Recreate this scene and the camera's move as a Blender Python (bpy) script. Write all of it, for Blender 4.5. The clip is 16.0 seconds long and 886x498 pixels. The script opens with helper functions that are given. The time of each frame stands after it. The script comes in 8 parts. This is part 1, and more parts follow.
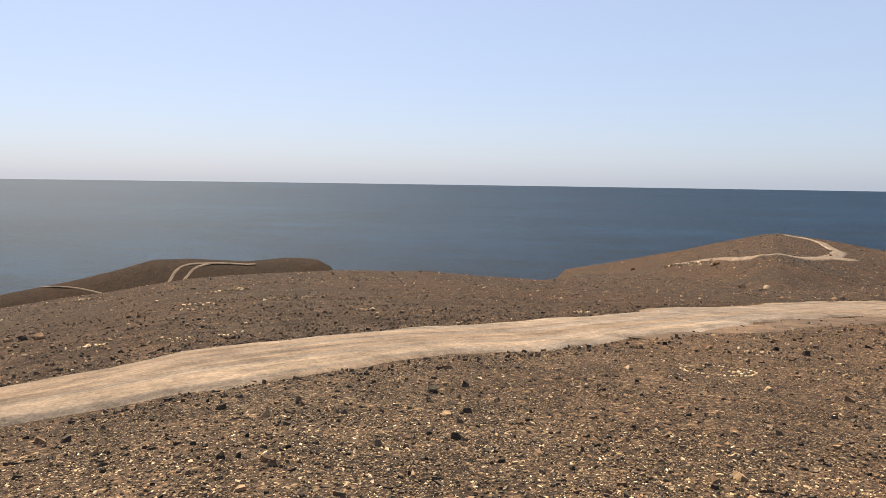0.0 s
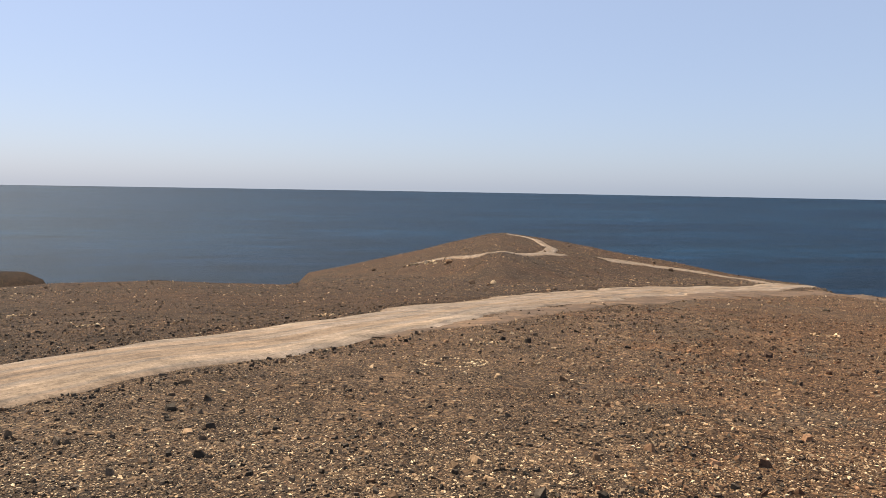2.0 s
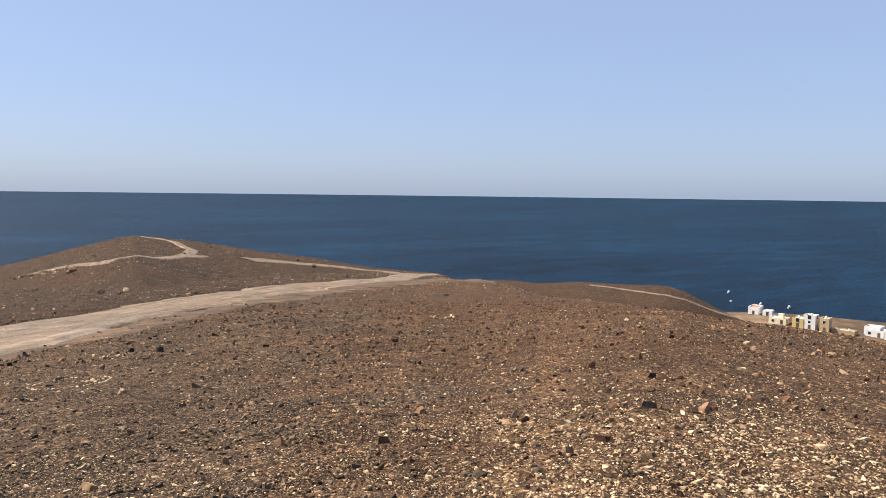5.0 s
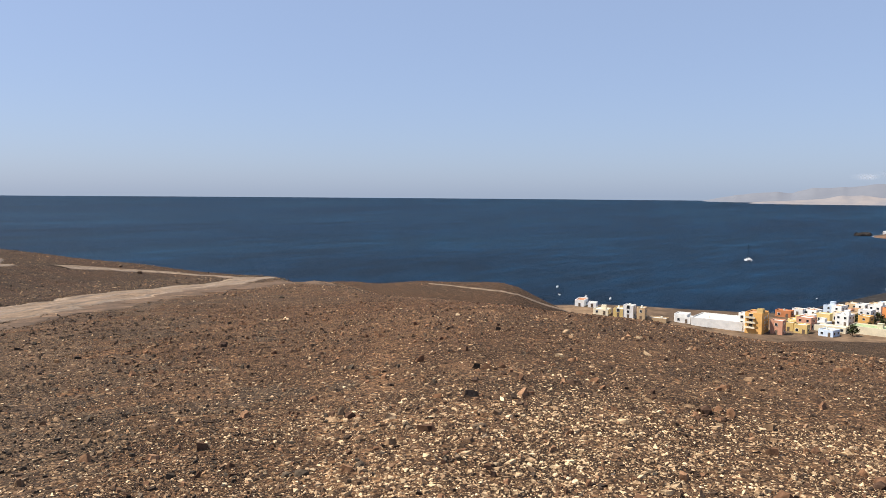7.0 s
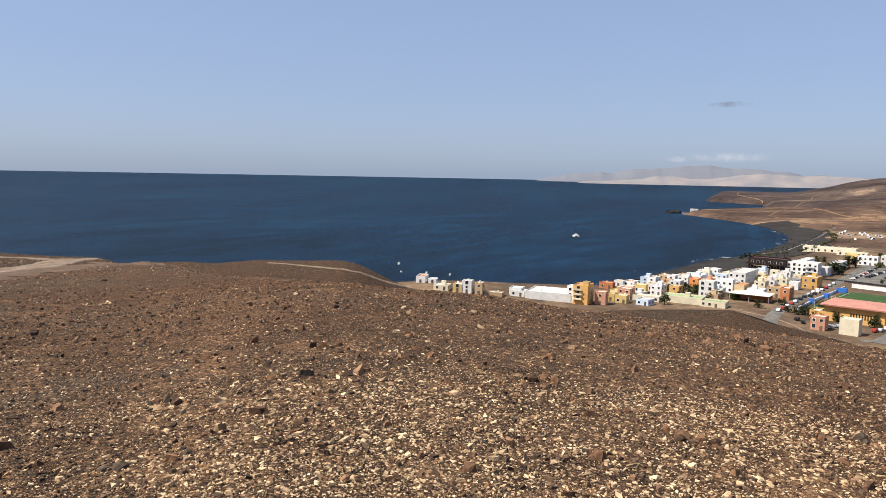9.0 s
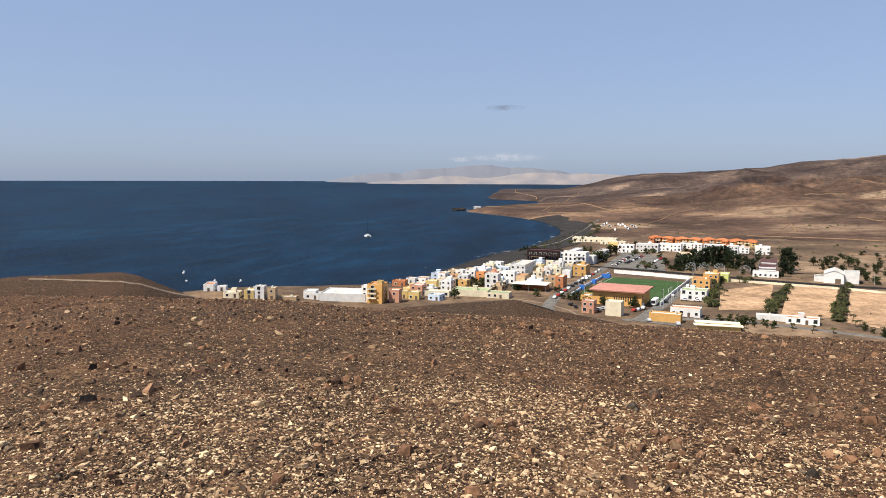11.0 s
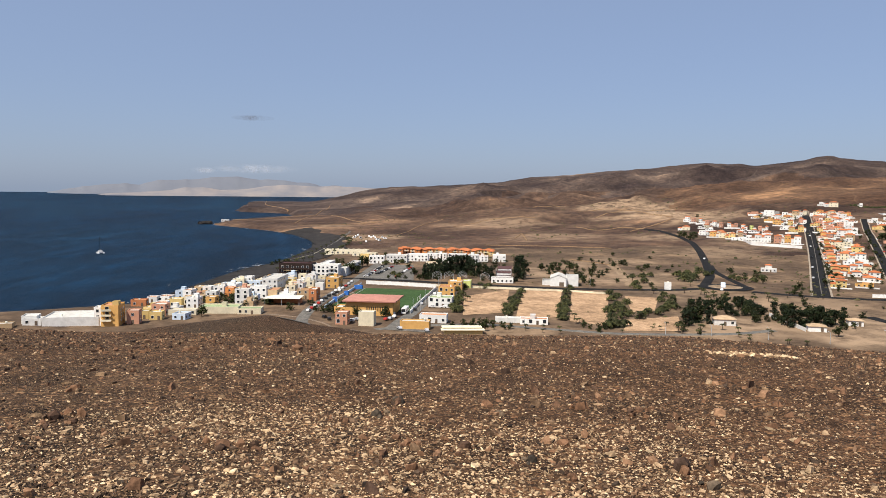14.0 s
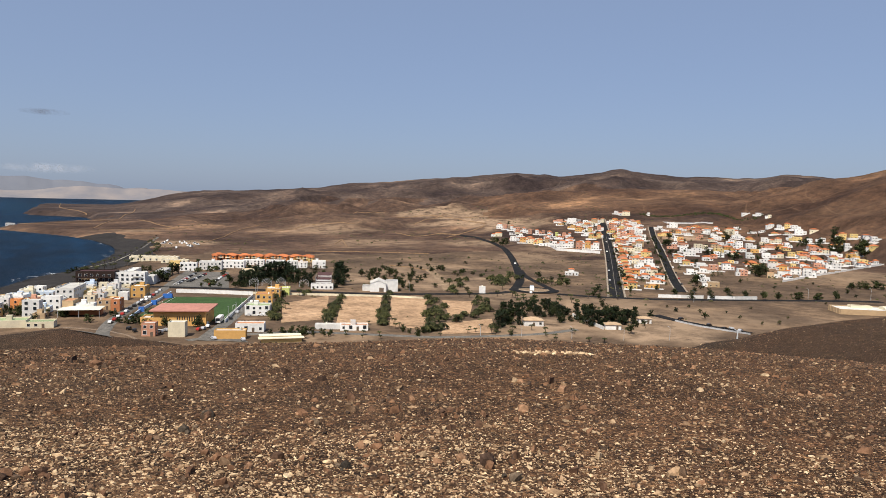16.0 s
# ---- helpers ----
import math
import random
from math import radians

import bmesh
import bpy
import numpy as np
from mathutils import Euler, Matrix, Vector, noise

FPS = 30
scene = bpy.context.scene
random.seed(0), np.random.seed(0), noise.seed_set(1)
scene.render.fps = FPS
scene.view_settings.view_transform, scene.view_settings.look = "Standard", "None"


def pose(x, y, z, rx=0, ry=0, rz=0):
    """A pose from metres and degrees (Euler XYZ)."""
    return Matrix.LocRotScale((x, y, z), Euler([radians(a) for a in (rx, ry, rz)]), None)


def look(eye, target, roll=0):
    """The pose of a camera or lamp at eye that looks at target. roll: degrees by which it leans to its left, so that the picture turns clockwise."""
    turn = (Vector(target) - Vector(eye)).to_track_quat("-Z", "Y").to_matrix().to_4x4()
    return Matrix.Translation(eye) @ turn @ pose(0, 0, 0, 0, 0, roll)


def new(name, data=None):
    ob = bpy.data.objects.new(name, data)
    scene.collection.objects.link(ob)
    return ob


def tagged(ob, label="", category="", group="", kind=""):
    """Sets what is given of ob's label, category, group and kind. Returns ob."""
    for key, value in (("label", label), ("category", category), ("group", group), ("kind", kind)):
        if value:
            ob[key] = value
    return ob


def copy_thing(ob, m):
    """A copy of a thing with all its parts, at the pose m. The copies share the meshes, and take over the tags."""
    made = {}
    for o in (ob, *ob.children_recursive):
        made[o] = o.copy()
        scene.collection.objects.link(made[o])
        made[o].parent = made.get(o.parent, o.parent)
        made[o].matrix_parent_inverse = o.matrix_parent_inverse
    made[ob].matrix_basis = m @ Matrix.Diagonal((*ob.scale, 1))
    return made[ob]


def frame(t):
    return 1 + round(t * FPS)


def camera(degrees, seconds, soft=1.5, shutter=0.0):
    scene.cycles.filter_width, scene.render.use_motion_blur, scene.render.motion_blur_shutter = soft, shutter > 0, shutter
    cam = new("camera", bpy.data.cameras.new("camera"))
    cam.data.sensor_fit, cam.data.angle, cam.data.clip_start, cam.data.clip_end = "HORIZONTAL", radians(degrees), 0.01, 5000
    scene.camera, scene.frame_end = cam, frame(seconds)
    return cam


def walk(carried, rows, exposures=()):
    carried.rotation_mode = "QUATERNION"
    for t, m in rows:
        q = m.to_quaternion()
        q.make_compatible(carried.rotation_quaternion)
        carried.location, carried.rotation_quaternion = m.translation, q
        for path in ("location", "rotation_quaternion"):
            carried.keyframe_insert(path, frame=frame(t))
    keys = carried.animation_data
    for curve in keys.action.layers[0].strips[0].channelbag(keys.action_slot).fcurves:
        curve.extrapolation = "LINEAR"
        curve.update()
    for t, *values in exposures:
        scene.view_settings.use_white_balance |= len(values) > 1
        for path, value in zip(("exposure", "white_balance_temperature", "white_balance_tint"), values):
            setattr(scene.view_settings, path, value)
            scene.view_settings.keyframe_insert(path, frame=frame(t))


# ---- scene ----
cam = camera(62.48, 16.0, soft=0.7)
# seconds, eye, yaw, pitch, roll
ROWS = [
    (0, 0.037, -0.041, 1.601, 7.62, -5.30, 0.83),
    (0.5, 0.041, -0.060, 1.603, 2.30, -4.90, 1.02),
    (1, 0.037, -0.059, 1.610, -1.94, -4.67, 1.67),
    (1.5, 0.033, -0.047, 1.608, -6.33, -4.93, 1.51),
    (2, 0.026, -0.059, 1.614, -12.49, -4.74, 0.99),
    (2.5, 0.015, -0.063, 1.610, -16.54, -5.02, 0.94),
    (3, 0.045, -0.088, 1.612, -20.99, -4.34, 1.48),
    (3.5, 0.095, -0.102, 1.612, -23.93, -4.48, 1.34),
    (4, 0.128, -0.125, 1.617, -29.71, -4.44, 1.39),
    (4.5, 0.154, -0.136, 1.619, -34.49, -4.23, 0.92),
    (5, 0.168, -0.154, 1.620, -39.91, -4.42, 0.69),
    (7.5, 0.269, -0.296, 1.586, -55.10, -4.39, 1.10),
    (8, 0.290, -0.308, 1.586, -58.07, -4.65, 1.89),
    (8.5, 0.299, -0.318, 1.586, -60.53, -4.79, 1.50),
    (9, 0.292, -0.317, 1.586, -64.88, -5.82, 1.06),
    (11.5, 0.267, -0.270, 1.591, -83.69, -5.13, 0.37),
    (12, 0.242, -0.293, 1.589, -85.41, -5.13, 0.80),
    (12.5, 0.246, -0.318, 1.591, -86.76, -5.65, 0.85),
    (13, 0.232, -0.339, 1.598, -90.51, -5.21, 0.46),
    (13.5, 0.245, -0.346, 1.597, -96.18, -4.78, 1.07),
    (14, 0.249, -0.360, 1.599, -100.41, -4.44, 0.60),
    (14.5, 0.234, -0.378, 1.602, -104.78, -4.43, 0.47),
    (15, 0.211, -0.381, 1.606, -107.64, -4.14, 0.69),
    (15.5, 0.198, -0.388, 1.613, -111.12, -4.05, 1.02),
    (16, 0.180, -0.388, 1.615, -114.48, -3.73, 1.45),
]
EXPOSURES = [(0.0, 1.05, 7300, 10), (1.0, 0.97, 7200, 10), (3.0, 0.95, 6950, 10), (5.0, 0.90, 6550, 10), (9.0, 0.68, 6500, 10), (12.5, 0.58, 6500, 10), (16.0, 0.34, 6500, 10)]
walk(cam, [(t, pose(x, y, z, 0, 0, yaw) @ pose(0, 0, 0, 90 + pitch, 0, 0) @ pose(0, 0, 0, 0, 0, roll)) for t, x, y, z, yaw, pitch, roll in ROWS], EXPOSURES)

# ---- light ----
SUN_BEARING, SUN_HEIGHT = -38.0, 56.0
world = bpy.data.worlds.new("world")
scene.world = world
world.use_nodes = True
wn = world.node_tree.nodes
sky = wn.new("ShaderNodeTexSky")
sky.sky_type = "NISHITA"
sky.sun_disc = False
sky.sun_elevation = radians(SUN_HEIGHT)
sky.sun_rotation = radians(SUN_BEARING)
sky.altitude = 60
sky.air_density, sky.dust_density, sky.ozone_density = 1.0, 1.2, 4.0
tint = wn.new("ShaderNodeMix")
tint.data_type, tint.blend_type = "RGBA", "MULTIPLY"
tint.inputs[0].default_value = 1.0
tint.inputs[7].default_value = (0.96, 0.96, 1.16, 1)
world.node_tree.links.new(sky.outputs[0], tint.inputs[6])
haze = wn.new("ShaderNodeMix")
haze.data_type = "RGBA"
haze.inputs[0].default_value = 0.5
haze.inputs[7].default_value = (5.0, 6.35, 8.7, 1)
world.node_tree.links.new(tint.outputs[2], haze.inputs[6])
world.node_tree.links.new(haze.outputs[2], wn["Background"].inputs[0])
wn["Background"].inputs[1].default_value = 0.06
sun = new("sun", bpy.data.lights.new("sun", "SUN"))
sun.data.energy, sun.data.angle, sun.data.color = 5.0, radians(0.53), (1.0, 0.92, 0.80)
sb, sh = radians(SUN_BEARING), radians(SUN_HEIGHT)
sun.matrix_world = look((0, 0, 300), (-math.sin(sb) * math.cos(sh), -math.cos(sb) * math.cos(sh), 300 - math.sin(sh)))


# ---- materials ----
def material(name, rough=0.9):
    m = bpy.data.materials.new(name)
    m.use_nodes = True
    b = m.node_tree.nodes["Principled BSDF"]
    b.inputs["Roughness"].default_value = rough
    b.inputs["Specular IOR Level"].default_value = 0.1
    return m, m.node_tree.nodes, m.node_tree.links, b


def place(nodes):
    return nodes.new("ShaderNodeNewGeometry").outputs["Position"]


def noise_tex(nodes, links, vec, scale, detail=4.0, rough=0.6):
    n = nodes.new("ShaderNodeTexNoise")
    n.inputs["Scale"].default_value, n.inputs["Detail"].default_value, n.inputs["Roughness"].default_value = scale, detail, rough
    links.new(vec, n.inputs["Vector"])
    return n.outputs["Fac"]


def cells(nodes, links, vec, scale, out="Color", feature="F1"):
    n = nodes.new("ShaderNodeTexVoronoi")
    n.feature = feature
    n.inputs["Scale"].default_value = scale
    links.new(vec, n.inputs["Vector"])
    return n.outputs[out]


def ramp(nodes, links, fac, stops):
    n = nodes.new("ShaderNodeValToRGB")
    r = n.color_ramp
    while len(r.elements) < len(stops):
        r.elements.new(0.5)
    for e, (p, c) in zip(r.elements, stops):
        e.position, e.color = p, (*c, 1)
    links.new(fac, n.inputs[0])
    return n.outputs[0]


def mix(nodes, links, fac, a, b, blend="MIX"):
    n = nodes.new("ShaderNodeMix")
    n.data_type, n.blend_type = "RGBA", blend
    for v, k in ((fac, 0), (a, 6), (b, 7)):
        if isinstance(v, (int, float)):
            n.inputs[k].default_value = v
        elif isinstance(v, tuple):
            n.inputs[k].default_value = (*v, 1)
        else:
            links.new(v, n.inputs[k])
    return n.outputs[2]


def bump(nodes, links, shader, height, strength, dist):
    n = nodes.new("ShaderNodeBump")
    n.inputs["Strength"].default_value, n.inputs["Distance"].default_value = strength, dist
    links.new(height, n.inputs["Height"])
    links.new(n.outputs[0], shader.inputs["Normal"])


GREY3 = lambda v: (v, v, v)


def gravel_material(name="gravel_ground", tint=(1.0, 1.0, 1.0), stones=3.0):
    """Dark stony desert ground: packed grit with shade painted into its gaps, flakes, red and grey patches."""
    m, n, l, b = material(name, 0.95)
    p = place(n)

    def packed(scale, stops):
        v = n.new("ShaderNodeTexVoronoi")
        v.inputs["Scale"].default_value = scale
        l.new(p, v.inputs["Vector"])
        tone = ramp(n, l, v.outputs["Color"], stops)
        # shade between the stones, painted as darkening towards the cell edges
        gap = ramp(n, l, v.outputs["Distance"], [(0.1, GREY3(1.15)), (0.62, GREY3(0.42))])
        return mix(n, l, 1.0, tone, gap, "MULTIPLY"), v.outputs["Distance"]

    fine, fine_d = packed(58.0, [(0.22, (0.036, 0.027, 0.020)), (0.45, (0.076, 0.054, 0.038)), (0.62, (0.118, 0.081, 0.054)), (0.74, (0.18, 0.124, 0.08)), (0.86, (0.36, 0.265, 0.165))])
    coarse, coarse_d = packed(21.0, [(0.22, (0.038, 0.028, 0.021)), (0.45, (0.078, 0.054, 0.037)), (0.62, (0.125, 0.079, 0.048)), (0.78, (0.19, 0.125, 0.076)), (0.88, (0.29, 0.205, 0.12))])
    where = ramp(n, l, noise_tex(n, l, p, 1.7, 6, 0.7), [(0.44, GREY3(0.0)), (0.60, GREY3(0.85))])
    c = mix(n, l, where, fine, coarse)
    red = ramp(n, l, noise_tex(n, l, p, 0.06, 5), [(0.35, (0.92, 0.95, 0.97)), (0.5, (1.08, 1.0, 0.93)), (0.68, (1.16, 1.0, 0.90))])
    c = mix(n, l, 1.0, c, red, "MULTIPLY")
    broad = ramp(n, l, noise_tex(n, l, p, 0.7, 7, 0.72), [(0.34, GREY3(0.74)), (0.52, GREY3(1.0)), (0.68, GREY3(1.3))])
    c = mix(n, l, 1.0, c, broad, "MULTIPLY")
    speck = ramp(n, l, noise_tex(n, l, p, stones, 9, 0.85), [(0.36, GREY3(0.62)), (0.5, GREY3(1.0)), (0.64, (1.35, 1.3, 1.22))])
    c = mix(n, l, 0.75, c, mix(n, l, 1.0, c, speck, "MULTIPLY"))
    pale = ramp(n, l, noise_tex(n, l, p, 0.33, 7, 0.72), [(0.6, GREY3(0)), (0.74, GREY3(0.5))])
    c = mix(n, l, pale, c, (0.20, 0.125, 0.072))
    c = mix(n, l, 1.0, c, tint, "MULTIPLY")
    l.new(c, b.inputs["Base Color"])
    bump(n, l, b, mix(n, l, where, fine_d, coarse_d), 1.0, -0.03)
    return m


def earth_material(name, lo, mid, hi, scale, rough=0.95):
    """Bare soil with patches at two sizes."""
    m, n, l, b = material(name, rough)
    p = place(n)
    c = ramp(n, l, noise_tex(n, l, p, scale, 8, 0.62), [(0.3, lo), (0.5, mid), (0.7, hi)])
    fine = ramp(n, l, noise_tex(n, l, p, scale * 6, 9, 0.8), [(0.34, GREY3(0.55)), (0.66, GREY3(1.5))])
    c = mix(n, l, 1.0, c, fine, "MULTIPLY")
    l.new(c, b.inputs["Base Color"])
    bump(n, l, b, noise_tex(n, l, p, scale * 9, 6, 0.7), 0.5, 0.12 / scale * 0.05)
    return m


def hill_material(name="hill_ground", tint=(0.92, 0.89, 0.93)):
    """Eroded brown hills: gullies, stony bands and pale tan scars."""
    m, n, l, b = material(name, 0.95)
    p = place(n)
    c = ramp(n, l, noise_tex(n, l, p, 0.0042, 9, 0.62), [(0.36, (0.040, 0.026, 0.020)), (0.46, (0.062, 0.040, 0.028)), (0.54, (0.084, 0.055, 0.038)), (0.61, (0.125, 0.082, 0.053)), (0.68, (0.25, 0.16, 0.095))])
    streak = ramp(n, l, noise_tex(n, l, p, 0.014, 13, 0.8), [(0.38, GREY3(0.68)), (0.52, GREY3(1.0)), (0.64, (1.4, 1.33, 1.24))])
    c = mix(n, l, 1.0, c, streak, "MULTIPLY")
    rough = ramp(n, l, noise_tex(n, l, p, 0.075, 6, 0.75), [(0.36, GREY3(0.66)), (0.5, GREY3(1.0)), (0.64, (1.42, 1.36, 1.28))])
    c = mix(n, l, 1.0, c, rough, "MULTIPLY")
    s = n.new("ShaderNodeTexVoronoi")
    s.feature = "DISTANCE_TO_EDGE"
    s.inputs["Scale"].default_value = 0.0042
    w = n.new("ShaderNodeVectorMath")
    w.operation = "ADD"
    wob = n.new("ShaderNodeTexNoise")
    wob.inputs["Scale"].default_value = 0.006
    l.new(p, wob.inputs["Vector"])
    k = n.new("ShaderNodeVectorMath")
    k.operation = "SCALE"
    k.inputs[3].default_value = 140.0
    l.new(wob.outputs["Color"], k.inputs[0])
    l.new(p, w.inputs[0])
    l.new(k.outputs[0], w.inputs[1])
    l.new(w.outputs[0], s.inputs["Vector"])
    path = ramp(n, l, s.outputs["Distance"], [(0.003, GREY3(0.14)), (0.008, GREY3(0.0))])
    c = mix(n, l, path, c, (0.24, 0.17, 0.115))
    c = mix(n, l, 1.0, c, tint, "MULTIPLY")
    l.new(c, b.inputs["Base Color"])
    bump(n, l, b, noise_tex(n, l, p, 0.035, 9, 0.72), 0.8, 5.0)
    return m


def sea_material():
    """Deep open water: wind bands, swell and fine chop."""
    m, n, l, b = material("sea_water", 0.55)
    p = place(n)
    b.inputs["IOR"].default_value = 1.33
    b.inputs["Specular IOR Level"].default_value = 0.20
    b.inputs["Specular Tint"].default_value = (0.55, 0.82, 1.0, 1)
    s = n.new("ShaderNodeMapping")
    s.inputs["Scale"].default_value = (0.32, 1.0, 1.0)
    s.inputs["Rotation"].default_value = (0, 0, 0.35)
    l.new(p, s.inputs["Vector"])
    big = noise_tex(n, l, s.outputs[0], 0.0022, 6, 0.62)
    c = ramp(n, l, big, [(0.32, (0.0010, 0.0088, 0.0225)), (0.5, (0.0016, 0.0122, 0.0285)), (0.68, (0.0030, 0.0175, 0.0360))])
    band = ramp(n, l, noise_tex(n, l, s.outputs[0], 0.010, 7, 0.7), [(0.36, GREY3(0.66)), (0.64, GREY3(1.4))])
    # light and shade of the ripples put into the base colour
    chop = ramp(n, l, noise_tex(n, l, s.outputs[0], 0.045, 3.5, 0.7), [(0.34, GREY3(0.62)), (0.5, GREY3(0.97)), (0.66, GREY3(1.5))])
    l.new(mix(n, l, 1.0, mix(n, l, 1.0, c, band, "MULTIPLY"), chop, "MULTIPLY"), b.inputs["Base Color"])
    h = mix(n, l, 0.5, noise_tex(n, l, s.outputs[0], 0.16, 7, 0.75), noise_tex(n, l, s.outputs[0], 0.03, 5, 0.65))
    bump(n, l, b, h, 1.0, 4.0)
    return m


def road_material():
    m, n, l, b = material("dirt_road", 0.95)
    p = place(n)
    u = n.new("ShaderNodeUVMap").outputs[0]
    sep = n.new("ShaderNodeSeparateXYZ")
    l.new(u, sep.inputs[0])
    base = ramp(n, l, noise_tex(n, l, p, 0.7, 7, 0.65), [(0.3, (0.135, 0.105, 0.080)), (0.5, (0.195, 0.154, 0.118)), (0.7, (0.265, 0.212, 0.165))])
    sc = n.new("ShaderNodeMapping")
    sc.inputs["Scale"].default_value = (1.0, 0.035, 1.0)
    l.new(u, sc.inputs["Vector"])
    band = ramp(n, l, noise_tex(n, l, sc.outputs[0], 0.9, 4, 0.6), [(0.38, (0.62, 0.61, 0.62)), (0.46, (1.0, 0.90, 0.80)), (0.54, (0.86, 0.88, 0.92)), (0.62, (1.3, 1.22, 1.12))])
    c = mix(n, l, 1.0, base, band, "MULTIPLY")
    st = n.new("ShaderNodeMapping")
    st.inputs["Scale"].default_value = (1.0, 0.08, 1.0)
    l.new(u, st.inputs["Vector"])
    rut = ramp(n, l, noise_tex(n, l, st.outputs[0], 4.0, 7, 0.75), [(0.36, (0.66, 0.64, 0.62)), (0.5, GREY3(1.0)), (0.64, (1.32, 1.24, 1.15))])
    c = mix(n, l, 1.0, c, rut, "MULTIPLY")
    clod = ramp(n, l, noise_tex(n, l, p, 2.2, 10, 0.85), [(0.38, GREY3(0.6)), (0.62, GREY3(1.3))])
    c = mix(n, l, 0.7, c, mix(n, l, 1.0, c, clod, "MULTIPLY"))
    grit = ramp(n, l, cells(n, l, p, 30.0), [(0.1, GREY3(0.6)), (0.5, GREY3(1.0)), (1.0, GREY3(1.3))])
    c = mix(n, l, 0.6, c, mix(n, l, 1.0, c, grit, "MULTIPLY"))
    l.new(c, b.inputs["Base Color"])
    bump(n, l, b, noise_tex(n, l, p, 9.0, 7, 0.7), 0.6, 0.05)
    return m


GRAVEL = gravel_material(tint=(1.25, 1.08, 0.96))
GREY_GRAVEL = gravel_material("grey_stony_ground", (1.16, 1.13, 1.12), 2.6)
# darker gravel copy: shade of the far knoll's near face put into its colour
SHADED_KNOLL = gravel_material("shaded_knoll_ground", (0.40, 0.37, 0.36), 0.6)
FAR_GRAVEL = gravel_material("dark_stony_ground", (0.77, 0.73, 0.72), 1.4)
def soil_map(m, tan):
    """Mixes bare tan soil in where the ground is marked as scraped or trodden."""
    n, l = m.node_tree.nodes, m.node_tree.links
    b = n["Principled BSDF"]
    base = b.inputs["Base Color"].links[0].from_socket
    a = n.new("ShaderNodeAttribute")
    a.attribute_name = "bare"
    grit = ramp(n, l, noise_tex(n, l, place(n), 0.05, 9, 0.75), [(0.36, GREY3(0.0)), (0.56, GREY3(1.0))])
    l.new(mix(n, l, mix(n, l, 1.0, a.outputs["Color"], grit, "MULTIPLY"), base, tan), b.inputs["Base Color"])


PLAIN = earth_material("plain_earth", (0.055, 0.038, 0.026), (0.098, 0.066, 0.043), (0.21, 0.14, 0.085), 0.018)
HILL = hill_material()
RED_HILL = hill_material("red_hill_ground", (1.12, 1.0, 0.92))
# same hills far off, air haze put into a bluer, greyer tint
HAZED_SLOPE = hill_material("hazed_hill_ground", (0.80, 0.88, 1.08))
soil_map(PLAIN, (0.30, 0.21, 0.135))
soil_map(HILL, (0.36, 0.25, 0.16))
soil_map(HAZED_SLOPE, (0.20, 0.15, 0.12))
soil_map(RED_HILL, (0.28, 0.17, 0.10))
SEA = sea_material()
ROAD = road_material()
SAND = earth_material("dark_sand", (0.020, 0.018, 0.017), (0.028, 0.025, 0.023), (0.042, 0.037, 0.033), 0.05)


def paint_material(name, colour, rough=0.85, stain=0.2, rnd=0.24):
    """Rendered and painted masonry, faded and stained unevenly."""
    m, n, l, b = material(name, rough)
    p = place(n)
    info = n.new("ShaderNodeObjectInfo")
    v = ramp(n, l, info.outputs["Random"], [(0.0, GREY3(1 - rnd)), (1.0, GREY3(1 + rnd * 0.3))])
    d = ramp(n, l, noise_tex(n, l, p, 0.35, 6, 0.7), [(0.3, GREY3(1 - stain)), (0.6, GREY3(1.0))])
    f = ramp(n, l, noise_tex(n, l, p, 4.0, 4, 0.7), [(0.3, GREY3(0.94)), (0.7, GREY3(1.03))])
    c = mix(n, l, 1.0, mix(n, l, 1.0, mix(n, l, 1.0, colour, v, "MULTIPLY"), d, "MULTIPLY"), f, "MULTIPLY")
    l.new(c, b.inputs["Base Color"])
    return m


def leaf_material(name, dark, light):
    m, n, l, b = material(name, 0.7)
    g = n.new("ShaderNodeNewGeometry")
    c = ramp(n, l, g.outputs["Random Per Island"], [(0.0, dark), (1.0, light)])
    info = n.new("ShaderNodeObjectInfo")
    v = ramp(n, l, info.outputs["Random"], [(0.0, GREY3(0.75)), (1.0, (1.25, 1.2, 1.0))])
    l.new(mix(n, l, 1.0, c, v, "MULTIPLY"), b.inputs["Base Color"])
    return m


def stone_material(name, stops, rough=0.85):
    """Loose stones, each with a tone of its own."""
    m, n, l, b = material(name, rough)
    g = n.new("ShaderNodeNewGeometry")
    info = n.new("ShaderNodeObjectInfo")
    add = n.new("ShaderNodeMath")
    add.operation = "ADD"
    l.new(g.outputs["Random Per Island"], add.inputs[0])
    l.new(info.outputs["Random"], add.inputs[1])
    fr = n.new("ShaderNodeMath")
    fr.operation = "FRACT"
    l.new(add.outputs[0], fr.inputs[0])
    c = ramp(n, l, fr.outputs[0], stops)
    grain = ramp(n, l, noise_tex(n, l, g.outputs["Position"], 45.0, 5, 0.7), [(0.3, GREY3(0.7)), (0.7, GREY3(1.2))])
    stain = ramp(n, l, noise_tex(n, l, g.outputs["Position"], 11.0, 4, 0.7), [(0.36, GREY3(0.62)), (0.6, GREY3(1.3))])
    c = mix(n, l, 1.0, c, stain, "MULTIPLY")
    l.new(mix(n, l, 1.0, c, grain, "MULTIPLY"), b.inputs["Base Color"])
    bump(n, l, b, noise_tex(n, l, g.outputs["Position"], 60.0, 4), 0.5, 0.006)
    return m


